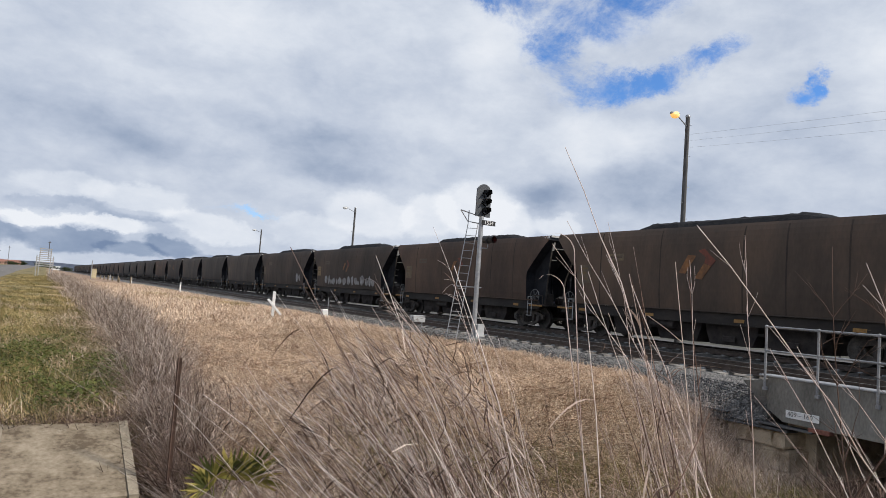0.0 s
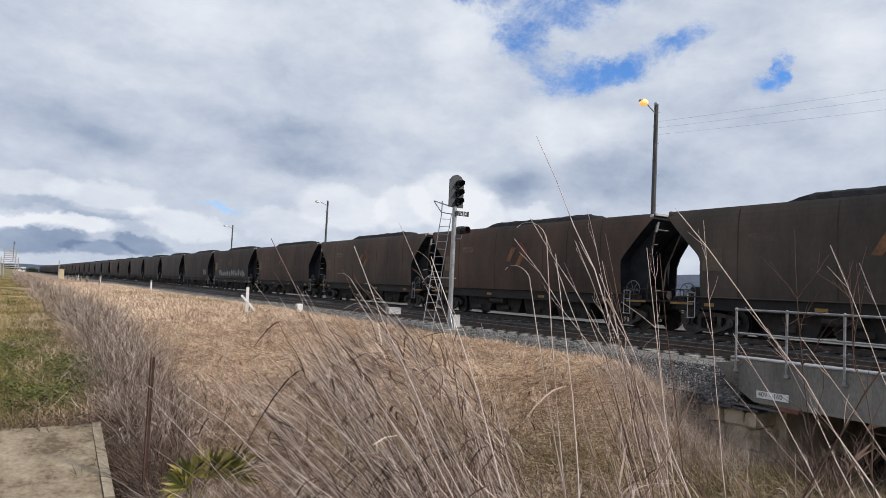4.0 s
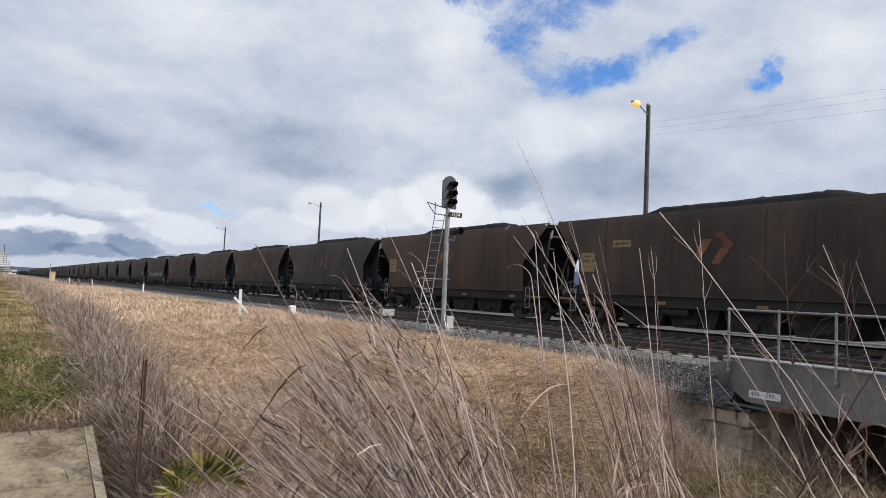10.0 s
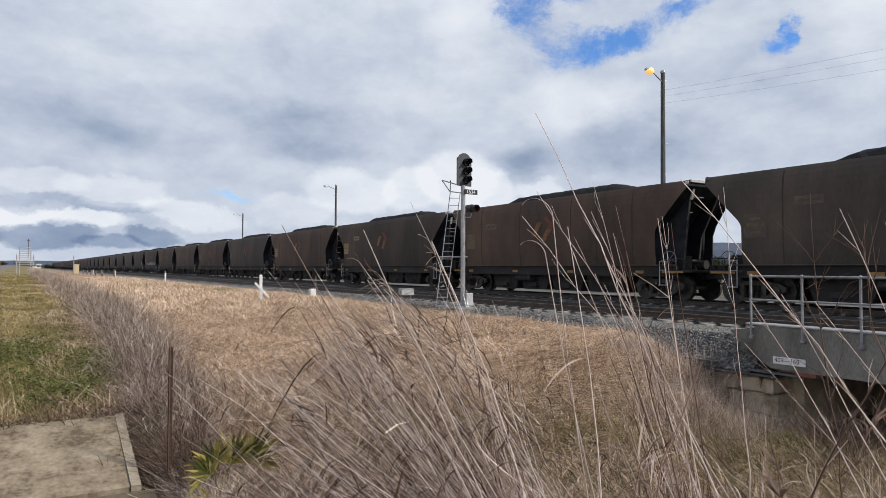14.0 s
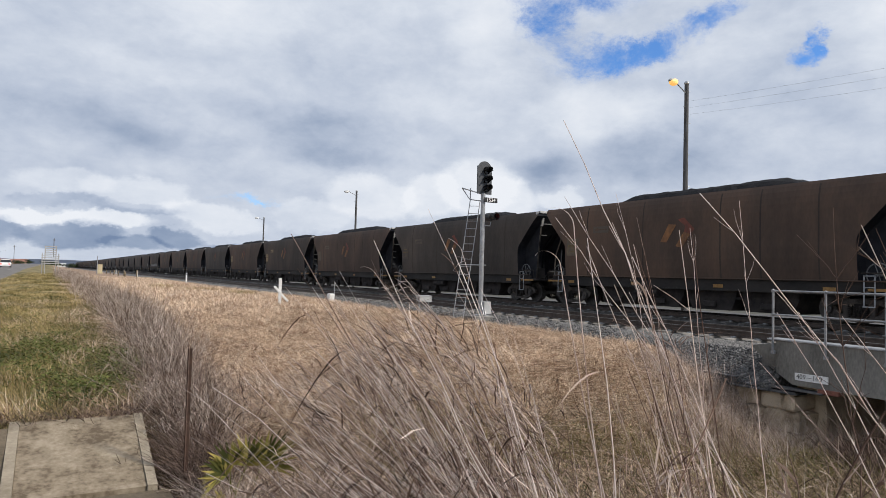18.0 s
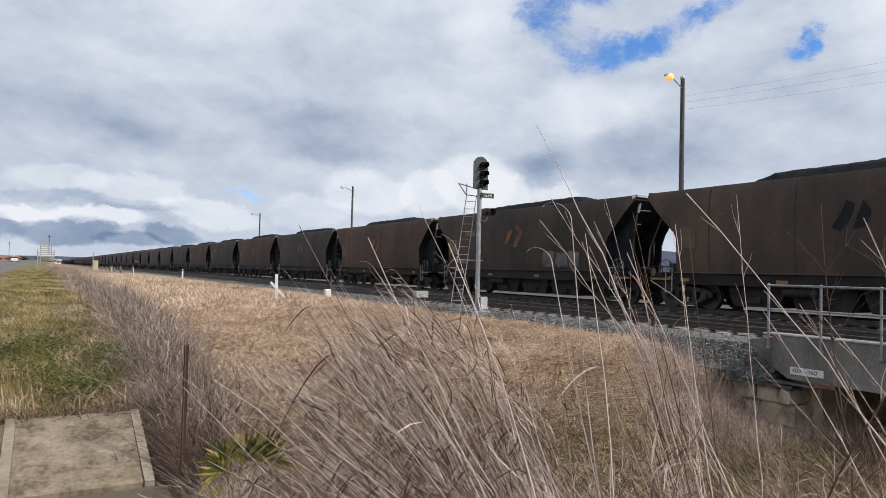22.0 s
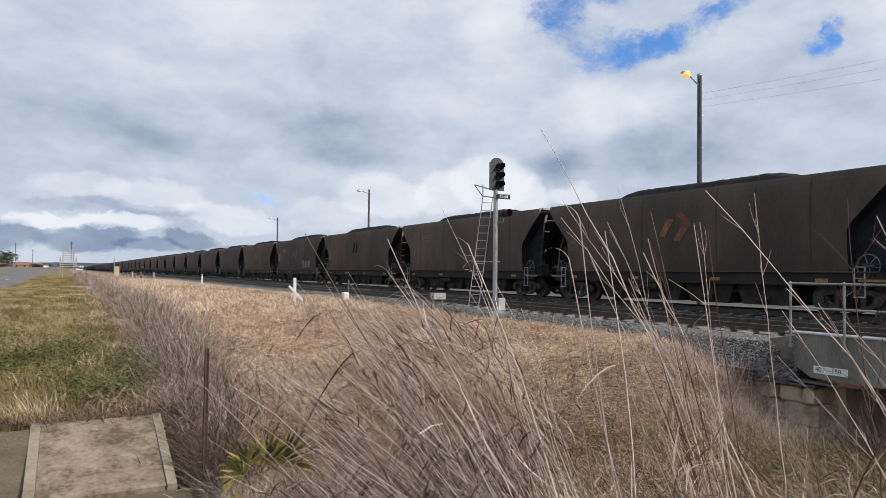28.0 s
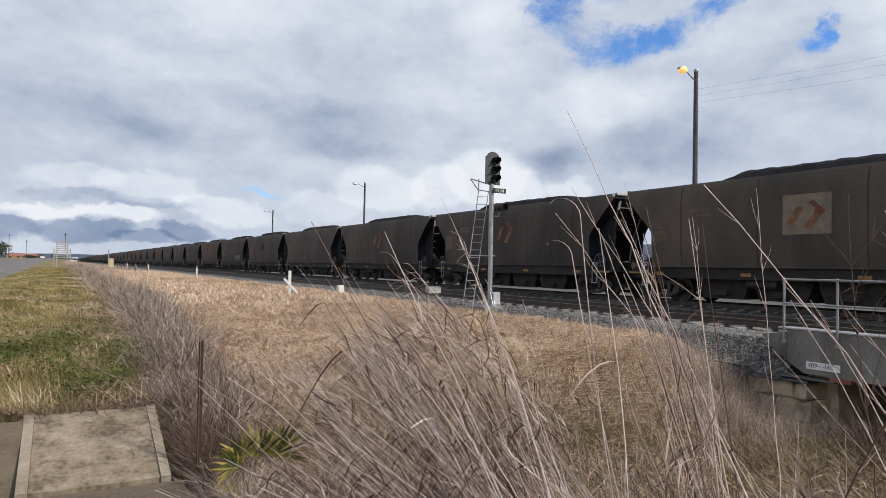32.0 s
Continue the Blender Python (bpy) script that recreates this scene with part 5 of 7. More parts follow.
def small_things():
    # white concrete marker with a thin rod behind it
    root = new("trackside_marker")
    root.location = (12.55, 33.2, -0.36)
    tagged(root, "squat white concrete marker with a thin rod beside the ballast", "marker post")
    bm = bmesh.new()
    box(bm, -0.15, 0.15, -0.15, 0.15, 0, 0.42, 0.03)
    part("block", bm, M["white"], root)
    bm = bmesh.new()
    tube(bm, [(0.22, 0.1, 0), (0.22, 0.1, 1.05)], 0.016, 6)
    part("rod", bm, M["galv"], root)
    # white posts along the line
    for x, y, h in ((12.0, 73.0, 1.1), (12.0, 118, 1.1), (12.2, 162, 1.1)):
        r = new("white_post")
        r.location = (x, y, float(ground_z(x, y)) - 0.05)
        tagged(r, "slim white-painted guide post beside the line", "post", "white guide posts")
        bm = bmesh.new()
        box(bm, -0.07, 0.07, -0.05, 0.05, 0, h, 0.012)
        part("shaft", bm, M["white"], r)
        bm = bmesh.new()
        box(bm, -0.075, 0.075, -0.056, 0.056, h - 0.14, h - 0.05)
        part("band", bm, M["black"], r)
    # trackside equipment box on two legs
    root = new("equipment_box")
    root.location = (12.75, 23.5, -0.33)
    tagged(root, "small grey metal trackside equipment box on two legs", "equipment box")
    bm = bmesh.new()
    box(bm, -0.27, 0.27, -0.15, 0.15, 0.40, 0.64, 0.02)
    part("case", bm, M["grey_box"], root)
    bm = bmesh.new()
    box(bm, -0.285, 0.285, -0.165, 0.165, 0.64, 0.66, 0.008)
    part("lid", bm, M["grey_box"], root)
    for sx in (-0.2, 0.2):
        bm = bmesh.new()
        tube(bm, [(sx, 0, 0), (sx, 0, 0.40)], 0.03, 6)
        part("leg", bm, M["galv"], root)
    # rusted star picket with a strand of wire
    root = new("fence_picket")
    root.location = (1.14, 6.6, -0.72)
    tagged(root, "rusted iron star picket standing among dead weeds", "fence post")
    bm = bmesh.new()
    for k in range(3):
        box(bm, -0.004, 0.004, 0, 0.024, 0, 1.12, 0, pose(0, 0, 0, 0, 0, 120 * k + 20))
    part("picket", bm, M["rust"], root)
    for px, py, ph in ((2.52, 4.6, 1.12),):
        r = new("fence_picket")
        r.location = (px, py, float(ground_z(px, py)) - 0.1)
        tagged(r, "rusted iron star picket half hidden in tall weeds", "fence post")
        bm = bmesh.new()
        for k in range(3):
            box(bm, -0.004, 0.004, 0, 0.032, 0, ph, 0, pose(0, 0, 0, 0, 0, 120 * k))
        part("picket", bm, M["rust"], r)
    # rail bits, fence posts and a cream cabinet far up the line
    rng = random.Random(2)
    for k in range(7):
        x, y = 10.2 + rng.uniform(-0.4, 0.4), 105 + 9 * k
        r = new("timber_post")
        r.location = (x, y, float(ground_z(x, y)) - 0.05)
        tagged(r, "short pale weathered timber post near the line", "post", "pale timber posts")
        bm = bmesh.new()
        tube(bm, [(0, 0, 0), (0.02, 0, rng.uniform(0.8, 1.2))], 0.10, 8)
        part("shaft", bm, M["slab"], r)
    r = new("relay_cabinet")
    r.location = (9.2, 165, float(ground_z(9.2, 165)) - 0.05)
    tagged(r, "cream-painted relay cabinet beside the railway", "cabinet")
    bm = bmesh.new()
    box(bm, -0.5, 0.5, -0.45, 0.45, 0, 2.0, 0.03)
    part("case", bm, M["cream"], r)
    bm = bmesh.new()
    box(bm, -0.58, 0.58, -0.55, 0.55, 2.0, 2.1, 0.03)
    part("roof", bm, M["cream"], r)
    bm = bmesh.new()
    box(bm, -0.4, 0.4, -0.48, -0.45, 0.15, 1.85, 0.01)
    part("door", bm, M["cream"], r)
    r = new("mast")
    r.location = (7.9, 150, float(ground_z(7.9, 150)) - 0.05)
    tagged(r, "thin grey steel mast beside the railway", "mast")
    bm = bmesh.new()
    tube(bm, [(0, 0, 0), (0, 0, 3.6)], 0.08, 8)
    part("tube", bm, M["galv"], r)


small_things()


def road_sign():
    """The back of a big road sign: two posts, rails, and the slatted board."""
    x, y = -0.11, 112.0
    root = new("road_sign")
    root.location = (x, y, float(ground_z(x, y)) - 0.1)
    tagged(root, "grey slatted back of a large road sign with an aerial", "road sign")
    for sx, h in ((-1.02, 3.1), (-0.68, 4.2), (0.68, 4.2), (1.02, 3.1)):
        bm = bmesh.new()
        tube(bm, [(sx, 0, 0), (sx, 0, h)], 0.055, 8)
        part("post", bm, M["lattice"], root)
    bm = bmesh.new()
    tube(bm, [(0.35, 0, 2.6), (0.35, 0, 5.3)], 0.045, 8)
    box(bm, 0.18, 0.52, -0.04, 0.04, 5.0, 5.1)
    part("aerial", bm, M["wood"], root)
    for k in range(10):
        w = 1.12 if k < 5 else 0.78
        bm = bmesh.new()
        box(bm, -w, w, -0.05, -0.02, 1.60 + 0.27 * k, 1.72 + 0.27 * k, 0.006)
        part("slat", bm, M["lattice"], root)


road_sign()


def notice():
    """A notice on a post beyond the train."""
    root = new("notice_sign")
    x, y = 31.5, 17.6
    root.location = (x, y, float(ground_z(x, y)) - 0.1)
    root.rotation_euler = (0, 0, radians(-60))
    tagged(root, "white notice with black header on a post beyond the track", "sign")
    bm = bmesh.new()
    tube(bm, [(0, 0.05, 0), (0, 0.05, 4.45)], 0.05, 8)
    part("post", bm, M["wood"], root)
    bm = bmesh.new()
    box(bm, -0.24, 0.24, -0.03, -0.02, 2.90, 3.17, 0.004)
    part("board", bm, M["white"], root)
    bm = bmesh.new()
    box(bm, -0.24, 0.24, -0.03, -0.02, 3.18, 3.41, 0.004)
    h = part("header_board", bm, M["black"], root)
    bm = bmesh.new()
    prism(bm, [(0.16 * math.cos(k * math.tau / 14), 3.295 + 0.08 * math.sin(k * math.tau / 14)) for k in range(14)], "y", -0.036, -0.031)
    part("header_oval", bm, M["white"], h)
    bm = bmesh.new()
    for z in (3.10, 3.04, 2.98):
        box(bm, -0.18, 0.18, -0.034, -0.031, z - 0.012, z + 0.012)
    part("text_bar", bm, M["signal"], root)


notice()


def far_side():
    """What shows through the gaps between wagons: street lights, a pale shed, a fence."""
    for x, y, h in ((60, 36, 4.0), (78, 40, 4.4), (95, 50, 4.6)):
        r = new("street_light")
        r.location = (x, y, float(ground_z(x, y)) - 0.1)
        tagged(r, "slim grey street light with a curved arm, far beyond the track", "street light", "far street lights")
        bm = bmesh.new()
        tube(bm, [(0, 0, 0), (0, 0, h - 0.6), (0.4, -0.4, h - 0.1), (1.5, -1.2, h)], 0.04, 6)
        part("post", bm, M["galv"], r)
        bm = bmesh.new()
        box(bm, 1.3, 1.9, -1.45, -1.05, h - 0.06, h + 0.08, 0.03)
        part("head", bm, M["galv"], r)
    for x, y, w, d, hgt in ((210, 120, 40, 14, 3.4), (260, 60, 30, 12, 3.6), (200, 210, 36, 14, 3.2)):
        r = new("shed")
        r.location = (x, y, float(ground_z(x, y)) - 0.2)
        r.rotation_euler = (0, 0, radians(30))
        tagged(r, "long pale metal shed far beyond the railway", "shed", "far sheds")
        bm = bmesh.new()
        box(bm, -w / 2, w / 2, -d / 2, d / 2, 0, hgt)
        part("wall", bm, M["white"], r)
        bm = bmesh.new()
        prism(bm, [(-d / 2 - 0.4, hgt), (d / 2 + 0.4, hgt), (0, hgt + 1.3)], "x", -w / 2 - 0.3, w / 2 + 0.3)
        part("roof", bm, M["grey_box"], r)


far_side()


def culvert():
    """The road culvert's sloping concrete apron with raised side ribs, and a broken piece of pipe."""
    top_z, low_z, y_top, y_low = -0.425, -0.80, 7.80, 6.56
    root = new("culvert_apron")
    tagged(root, "stained pale concrete culvert apron with raised edges", "culvert", kind="structure")
    bm = bmesh.new()
    prism(bm, [(y_top + 0.1, top_z), (y_top + 0.1, top_z - 0.9), (y_low, low_z - 0.6), (y_low, low_z)], "x", -0.20, 0.82)
    part("slab", bm, M["slab"], root)
    for x0, x1 in ((-0.290, -0.202), (0.822, 0.905)):
        bm = bmesh.new()
        prism(bm, [(y_top + 0.12, top_z + 0.012), (y_top + 0.12, top_z - 0.9), (y_low - 0.02, low_z - 0.6), (y_low - 0.02, low_z + 0.012)], "x", x0, x1)
        part("side_rib", bm, M["rib"], root)
    bm = bmesh.new()
    box(bm, -0.42, 1.0, y_low - 1.3, y_low - 0.022, low_z - 0.5, low_z - 0.035, 0.01)
    part("apron_floor", bm, M["wing"], root)
    root = new("wing_wall")
    tagged(root, "old stained concrete wing wall of the culvert", "culvert", kind="structure")
    bm = bmesh.new()
    prism(bm, [(7.75, -0.44), (7.75, -1.5), (6.55, -1.5), (6.55, -0.86)], "x", -1.7, -0.293)
    part("slab", bm, M["wing"], root)
    root = new("broken_pipe")
    root.location = (-0.62, 6.52, -0.80)
    tagged(root, "broken piece of terracotta pipe beside the culvert", "pipe")
    bm = bmesh.new()
    tube(bm, [(-0.35, 0.05, 0), (-0.12, 0.0, 0), (-0.1, 0, 0), (0.06, -0.02, 0)], 0.065, 12, cap=False)
    bmesh.ops.solidify(bm, geom=bm.faces[:], thickness=0.014)
    part("barrel", bm, M["terracotta"], root)


culvert()

# ---- grass and weeds ----
WIND = np.array([-0.88, 0.36])       # the way the stalks lean, towards the road


def scatter(n, rng, x0, x1, y0, y1, power=1.0):
    x = rng.uniform(x0, x1, n)
    y = y0 + (y1 - y0) * rng.uniform(0, 1, n) ** power
    return x, y


def patchy(x, y, scale, seed):
    """Smooth value 0..1 over the land, for patches."""
    r = np.random.default_rng(seed)
    v = np.zeros_like(x)
    for k in range(7):
        a, ph = r.uniform(0, 6.28), r.uniform(0, 6.28)
        f = scale * r.uniform(0.5, 2.2)
        v += np.sin((x * np.cos(a) + y * np.sin(a)) * f + ph)
    return 0.5 + v / 7


def grass(name, label, mat, x, y, h, w, rng, lean=0.35, wind=0.15, k=2, bend=0.5):
    n = len(x)
    base = np.stack([x, y, ground_z(x, y) - 0.015], 1)
    ang = rng.uniform(0, 2 * np.pi, n)
    d = np.stack([np.cos(ang), np.sin(ang)], 1)
    ln = d * rng.uniform(0, lean, n)[:, None] + WIND * wind
    bd = d * rng.uniform(0, bend, n)[:, None] + WIND * wind
    P = spines(base, h, ln, bd, k, rng)
    W = w[:, None] * np.linspace(1, 0.15, k + 1)[None, :]
    V, F = ribbons(P, W, rng)
    ob = soup(name, V, F, mat)
    return tagged(ob, label, "grass", kind="stuff")


def field_grass():
    rng = np.random.default_rng(21)
    # mown straw between the weeds and the line, thick near the camera
    x, y = scatter(95000, rng, 0.8, 13.2, 6.4, 34, 1.4)
    keep = (x > 1.2 + 0.02 * y) & (x < 12.2 + rng.normal(0, 0.4, len(x)))
    x, y = x[keep], y[keep]
    h = rng.uniform(0.08, 0.24, len(x)) * (0.45 + 1.0 * patchy(x, y, 1.7, 4))
    grass("straw_near", "short mown golden straw on the field", M["straw"], x, y, h, rng.uniform(0.002, 0.0065, len(x)) * np.interp(y, [8, 34], [0.9, 2.0]), rng, lean=1.3, wind=0.1, k=3, bend=1.3)
    x, y = scatter(60000, rng, 0.5, 13.2, 32, 110, 1.3)
    keep = x > rng.uniform(1.5, 3.0, len(x))
    x, y = np.minimum(x[keep], 12.6), y[keep]
    h = rng.uniform(0.08, 0.26, len(x))
    grass("straw_far", "short dry straw along the line", M["straw"], x, y, h, rng.uniform(0.008, 0.018, len(x)), rng, lean=0.7, wind=0.2)
    n = 7000
    y = 11.6 + 32 * rng.uniform(0, 1, n) ** 1.3
    x = 11.85 + np.abs(rng.normal(0, 0.33, n)) + 0.12 * np.sin(y * 1.7) + 0.10 * np.sin(y * 4.1)
    z = np.interp(x, [11.75, 12.35, 13.15, 13.62], [-1.02, -0.66, -0.30, -0.235])
    base = np.stack([x, y, np.maximum(z, ground_z(x, y)) - 0.01], 1)
    a = rng.uniform(0, 6.28, n)
    d = np.stack([np.cos(a), np.sin(a)], 1)
    P = spines(base, rng.uniform(0.08, 0.26, n), d * rng.uniform(0.1, 0.9, n)[:, None], d * rng.uniform(0, 0.7, n)[:, None], 2, rng)
    V, F = ribbons(P, rng.uniform(0.003, 0.008, n)[:, None] * np.array([1, 0.7, 0.15])[None, :], rng)
    tagged(soup("straw_edge", V, F, M["straw"]), "dry straw creeping on to the ballast", "grass", kind="stuff")
    # tussocks of stubble and raked straw, so that the field is lumpy
    m = 2300
    cy = 7.5 + 30 * rng.uniform(0, 1, m) ** 1.35
    cx = rng.uniform(2.4, 12.2, m)
    per = 22
    ci = np.repeat(np.arange(m), per)
    off = rng.normal(0, 0.075, (m * per, 2)) * rng.uniform(0.6, 1.6, m)[ci][:, None]
    x, y = cx[ci] + off[:, 0], cy[ci] + off[:, 1]
    base = np.stack([x, y, ground_z(x, y) - 0.01], 1)
    big = rng.uniform(0.5, 1.3, m)[ci]
    way = rng.normal(0, 0.5, (m, 2))[ci]
    P = spines(base, rng.uniform(0.10, 0.30, m * per) * big, way + off * 3.5, way * 0.8 + rng.normal(0, 0.3, (m * per, 2)), 3, rng)
    V, F = ribbons(P, rng.uniform(0.0028, 0.0065, m * per)[:, None] * np.array([1, 0.9, 0.6, 0.15])[None, :] * np.interp(y, [8, 36], [0.9, 2.2])[:, None], rng)
    tagged(soup("straw_tussocks", V, F, M["straw"]), "low tussocks of raked straw and stubble on the field", "grass", kind="stuff")
    # low dark tufts out on the field
    x = np.concatenate([rng.normal(cx, s, 900) for cx, cy, s in ((9.6, 52, 0.9), (8.2, 60, 0.8), (10.6, 44, 0.5))])
    y = np.concatenate([rng.normal(cy, s * 1.5, 900) for cx, cy, s in ((9.6, 52, 0.9), (8.2, 60, 0.8), (10.6, 44, 0.5))])
    grass("low_tufts", "low dull green tufts on the straw field", M["verge"], x, y, rng.uniform(0.1, 0.25, len(x)), rng.uniform(0.006, 0.012, len(x)), rng)


field_grass()


def lying_straw():
    """Long flattened stems that lie every way on the mown field and down in the drain."""
    rng = np.random.default_rng(24)
    n = 62000
    y = 5.2 + 19 * rng.uniform(0, 1, n) ** 1.2
    x = rng.uniform(1.3, 12.6, n)
    keep = (x < 12.1 + 0.4 * rng.uniform(0, 1, n)) & ~((x > 12.3) & (y < 10.8))
    x, y = x[keep], y[keep]
    n = len(x)
    base = np.stack([x, y, ground_z(x, y) + rng.uniform(0.0, 0.12, n)], 1)
    a = rng.uniform(0, 6.28, n)
    d = np.stack([np.cos(a), np.sin(a)], 1)
    P = spines(base, rng.uniform(0.14, 0.42, n), d * rng.uniform(0.7, 1.25, n)[:, None], rng.normal(0, 0.25, (n, 2)), 3, rng)
    P[:, :, 2] = base[:, None, 2] + (P[:, :, 2] - base[:, None, 2]) * rng.uniform(0.05, 0.6, n)[:, None]
    V, F = rods(P, rng.uniform(0.0020, 0.0046, n)[:, None] * np.array([1, 0.9, 0.75, 0.3])[None, :])
    tagged(soup("lying_straw", V, F, M["straw"]), "long flattened straw stems lying on the field", "grass", kind="stuff")
    # greener grass low in the drain beside the bridge
    x, y = rng.uniform(4.6, 12.4, 22000), rng.uniform(2.6, 8.0, 22000)
    keep = patchy(x, y, 1.6, 33) > np.interp(x, [4.6, 8.0, 11.0], [0.78, 0.66, 0.52])
    x, y = x[keep], y[keep]
    grass("drain_green", "fresh green grass low in the drain", M["clover"], x, y, rng.uniform(0.1, 0.34, len(x)), rng.uniform(0.003, 0.006, len(x)), rng, lean=0.7, k=3, bend=0.8)


lying_straw()


def verge_grass():
    rng = np.random.default_rng(22)
    x, y = scatter(80000, rng, -6.5, 1.6, 7.6, 30, 1.4)
    keep = ~((x > -1.75) & (x < 1.0) & (y < 7.85)) & (x > -4.4)
    x, y = x[keep], y[keep]
    p = patchy(x, y, 1.3, 6)
    h = rng.uniform(0.08, 0.24, len(x)) * (0.45 + 1.1 * p)
    w = rng.uniform(0.003, 0.008, len(x))
    inner = x + rng.normal(0, 0.35, len(x)) + 0.5 * patchy(x, y, 1.0, 12) > 0.35
    grass("verge_grass_near", "rough green and straw-coloured grass on the verge", M["verge"], x[~inner], y[~inner], h[~inner], w[~inner], rng, lean=0.6, wind=0.25)
    grass("olive_grass", "matted olive-brown grass beside the dead weeds", M["olive"], x[inner], y[inner], h[inner], w[inner], rng, lean=0.8, wind=0.3)
    x, y = scatter(80000, rng, -4.4, 2.1, 28, 120, 1.5)
    keep = rng.uniform(0.8, 2.1, len(x)) > x
    x, y = x[keep], y[keep]
    h = rng.uniform(0.06, 0.20, len(x)) * (0.3 + 1.3 * patchy(x, y, 0.5, 8)) * np.interp(x, [-4.4, -1.5], [0.35, 1.0])
    grass("verge_grass_far", "rough yellowing grass along the road", M["verge"], x, y, h, rng.uniform(0.006, 0.014, len(x)), rng, lean=1.1, wind=0.2)
    # broad-leaved green weeds in patches
    X, Y = [], []
    for cx, cy, s, n in ((-0.5, 17.0, 1.3, 5200), (0.3, 13.4, 1.1, 6200), (0.7, 11.2, 0.7, 3600), (-1.0, 12.6, 0.8, 2600), (-0.4, 11.6, 0.7, 1900), (-1.6, 18.0, 1.0, 1500), (0.4, 9.4, 0.45, 1200), (-0.6, 24, 1.6, 1500), (-1.5, 13.4, 0.6, 800)):
        X.append(rng.normal(cx, s * 0.6, n))
        Y.append(rng.normal(cy, s, n))
    x, y = np.concatenate(X), np.concatenate(Y)
    n = len(x)
    keep = rng.uniform(0, 1, n) < patchy(x, y, 2.6, 9) * 1.5
    x, y = x[keep], y[keep]
    n = len(x)
    z = ground_z(x, y) + rng.uniform(0.02, 0.24, n) * (0.5 + patchy(x, y, 2.0, 3))
    s = rng.uniform(0.016, 0.034, n)
    a = rng.uniform(0, 6.28, n)
    t = rng.uniform(-0.6, 0.6, n)
    u = np.stack([np.cos(a), np.sin(a), t], 1) * s[:, None]
    v = np.stack([-np.sin(a), np.cos(a), rng.uniform(-0.5, 0.5, n)], 1) * s[:, None] * 0.6
    c = np.stack([x, y, z], 1)
    V = np.stack([c - u, c + v, c + u, c - v], 1)
    ob = soup("green_weed_patch", V, np.arange(n * 4).reshape(-1, 4), M["clover"])
    tagged(ob, "patches of broad-leaved green weeds in the verge", "weeds", kind="stuff")
    # straw tufts
    X, Y = [], []
    for k in range(80):
        cx, cy = rng.uniform(-3.6, 1.2), 8.2 + 26 * rng.uniform(0, 1) ** 1.6
        m = int(rng.integers(50, 150))
        X.append(rng.normal(cx, 0.10 + 0.006 * cy, m))
        Y.append(rng.normal(cy, 0.12 + 0.006 * cy, m))
    x, y = np.concatenate(X), np.concatenate(Y)
    grass("straw_tufts", "pale dry tufts standing in the verge", M["straw"], x, y, rng.uniform(0.12, 0.32, len(x)), rng.uniform(0.003, 0.006, len(x)), rng, lean=0.9, wind=0.3, k=3, bend=1.1)


verge_grass()


def branching(base, height, lean, bend, rng, radius, twigs, twig_len, k=4, wobble=0.012):
    """Stalks with side twigs: arrays of vertices and faces."""
    n = len(base)
    P = spines(base, height, lean, bend, k, rng, wobble)
    R = radius[:, None] * np.linspace(1, 0.32, k + 1)[None, :]
    V, F = rods(P, R)
    parts_v, parts_f, off = [V], [F], len(V)
    for j in range(twigs):
        t = rng.uniform(0.35, 0.97, n)
        i = np.minimum((t * k).astype(int), k - 1)
        f = (t * k - i)[:, None]
        b = P[np.arange(n), i] * (1 - f) + P[np.arange(n), i + 1] * f
        L = height * twig_len * rng.uniform(0.35, 1.0, n)
        a = rng.uniform(0, 2 * np.pi, n)
        side = np.stack([np.cos(a), np.sin(a)], 1) * rng.uniform(0.2, 0.75, n)[:, None]
        Q = spines(b, L, side + lean * 0.8, side * rng.uniform(-0.5, 0.5, (n, 1)), 2, rng)
        v, fc = rods(Q, radius[:, None] * np.array([0.5, 0.4, 0.2])[None, :])
        parts_v.append(v)
        parts_f.append(fc + off)
        off += len(v)
    return np.concatenate(parts_v), np.concatenate(parts_f)


def arching(foot, length, way, lean, curl, k, rng, wobble=0.0):
    """Spines that leave their feet at an angle from upright and bend further over: way (n, 2) unit directions, lean and curl in radians."""
    n = len(foot)
    u = (np.arange(k) + 0.5) / k
    a = lean[:, None] + curl[:, None] * u[None, :] ** 1.3
    step = length[:, None] / k
    out, up = np.cumsum(np.sin(a) * step, 1), np.cumsum(np.cos(a) * step, 1)
    P = np.zeros((n, k + 1, 3))
    P[:, 1:, :2] = way[:, None, :] * out[:, :, None]
    P[:, 1:, 2] = up
    if wobble:
        P[:, 1:] += np.cumsum(rng.normal(0, wobble, (n, k, 3)), 1) * length[:, None, None]
    return P + foot[:, None, :]


def lip_grass():
    rng = np.random.default_rng(35)
    n = 900
    x, y = rng.uniform(-1.6, 1.15, n), rng.normal(8.02, 0.10, n)
    b = np.stack([x, y, np.full(n, -0.46)], 1)
    a = rng.normal(-1.57, 1.1, n)
    d = np.stack([np.cos(a), np.sin(a)], 1)
    P = spines(b, rng.uniform(0.10, 0.34, n), d * rng.uniform(0.2, 0.8, n)[:, None], d * rng.uniform(0.2, 0.9, n)[:, None], 4, rng)
    P[:, :, 2] -= (np.linspace(0, 1, 5) ** 2)[None, :] * rng.uniform(0.0, 0.12, n)[:, None]
    V, F = rods(P, rng.uniform(0.0014, 0.0030, n)[:, None] * np.linspace(1, 0.3, 5)[None, :])
    tagged(soup("lip_grass", V, F, M["tangle"]), "dead runners hanging over the culvert's concrete", "grass", kind="stuff")


lip_grass()


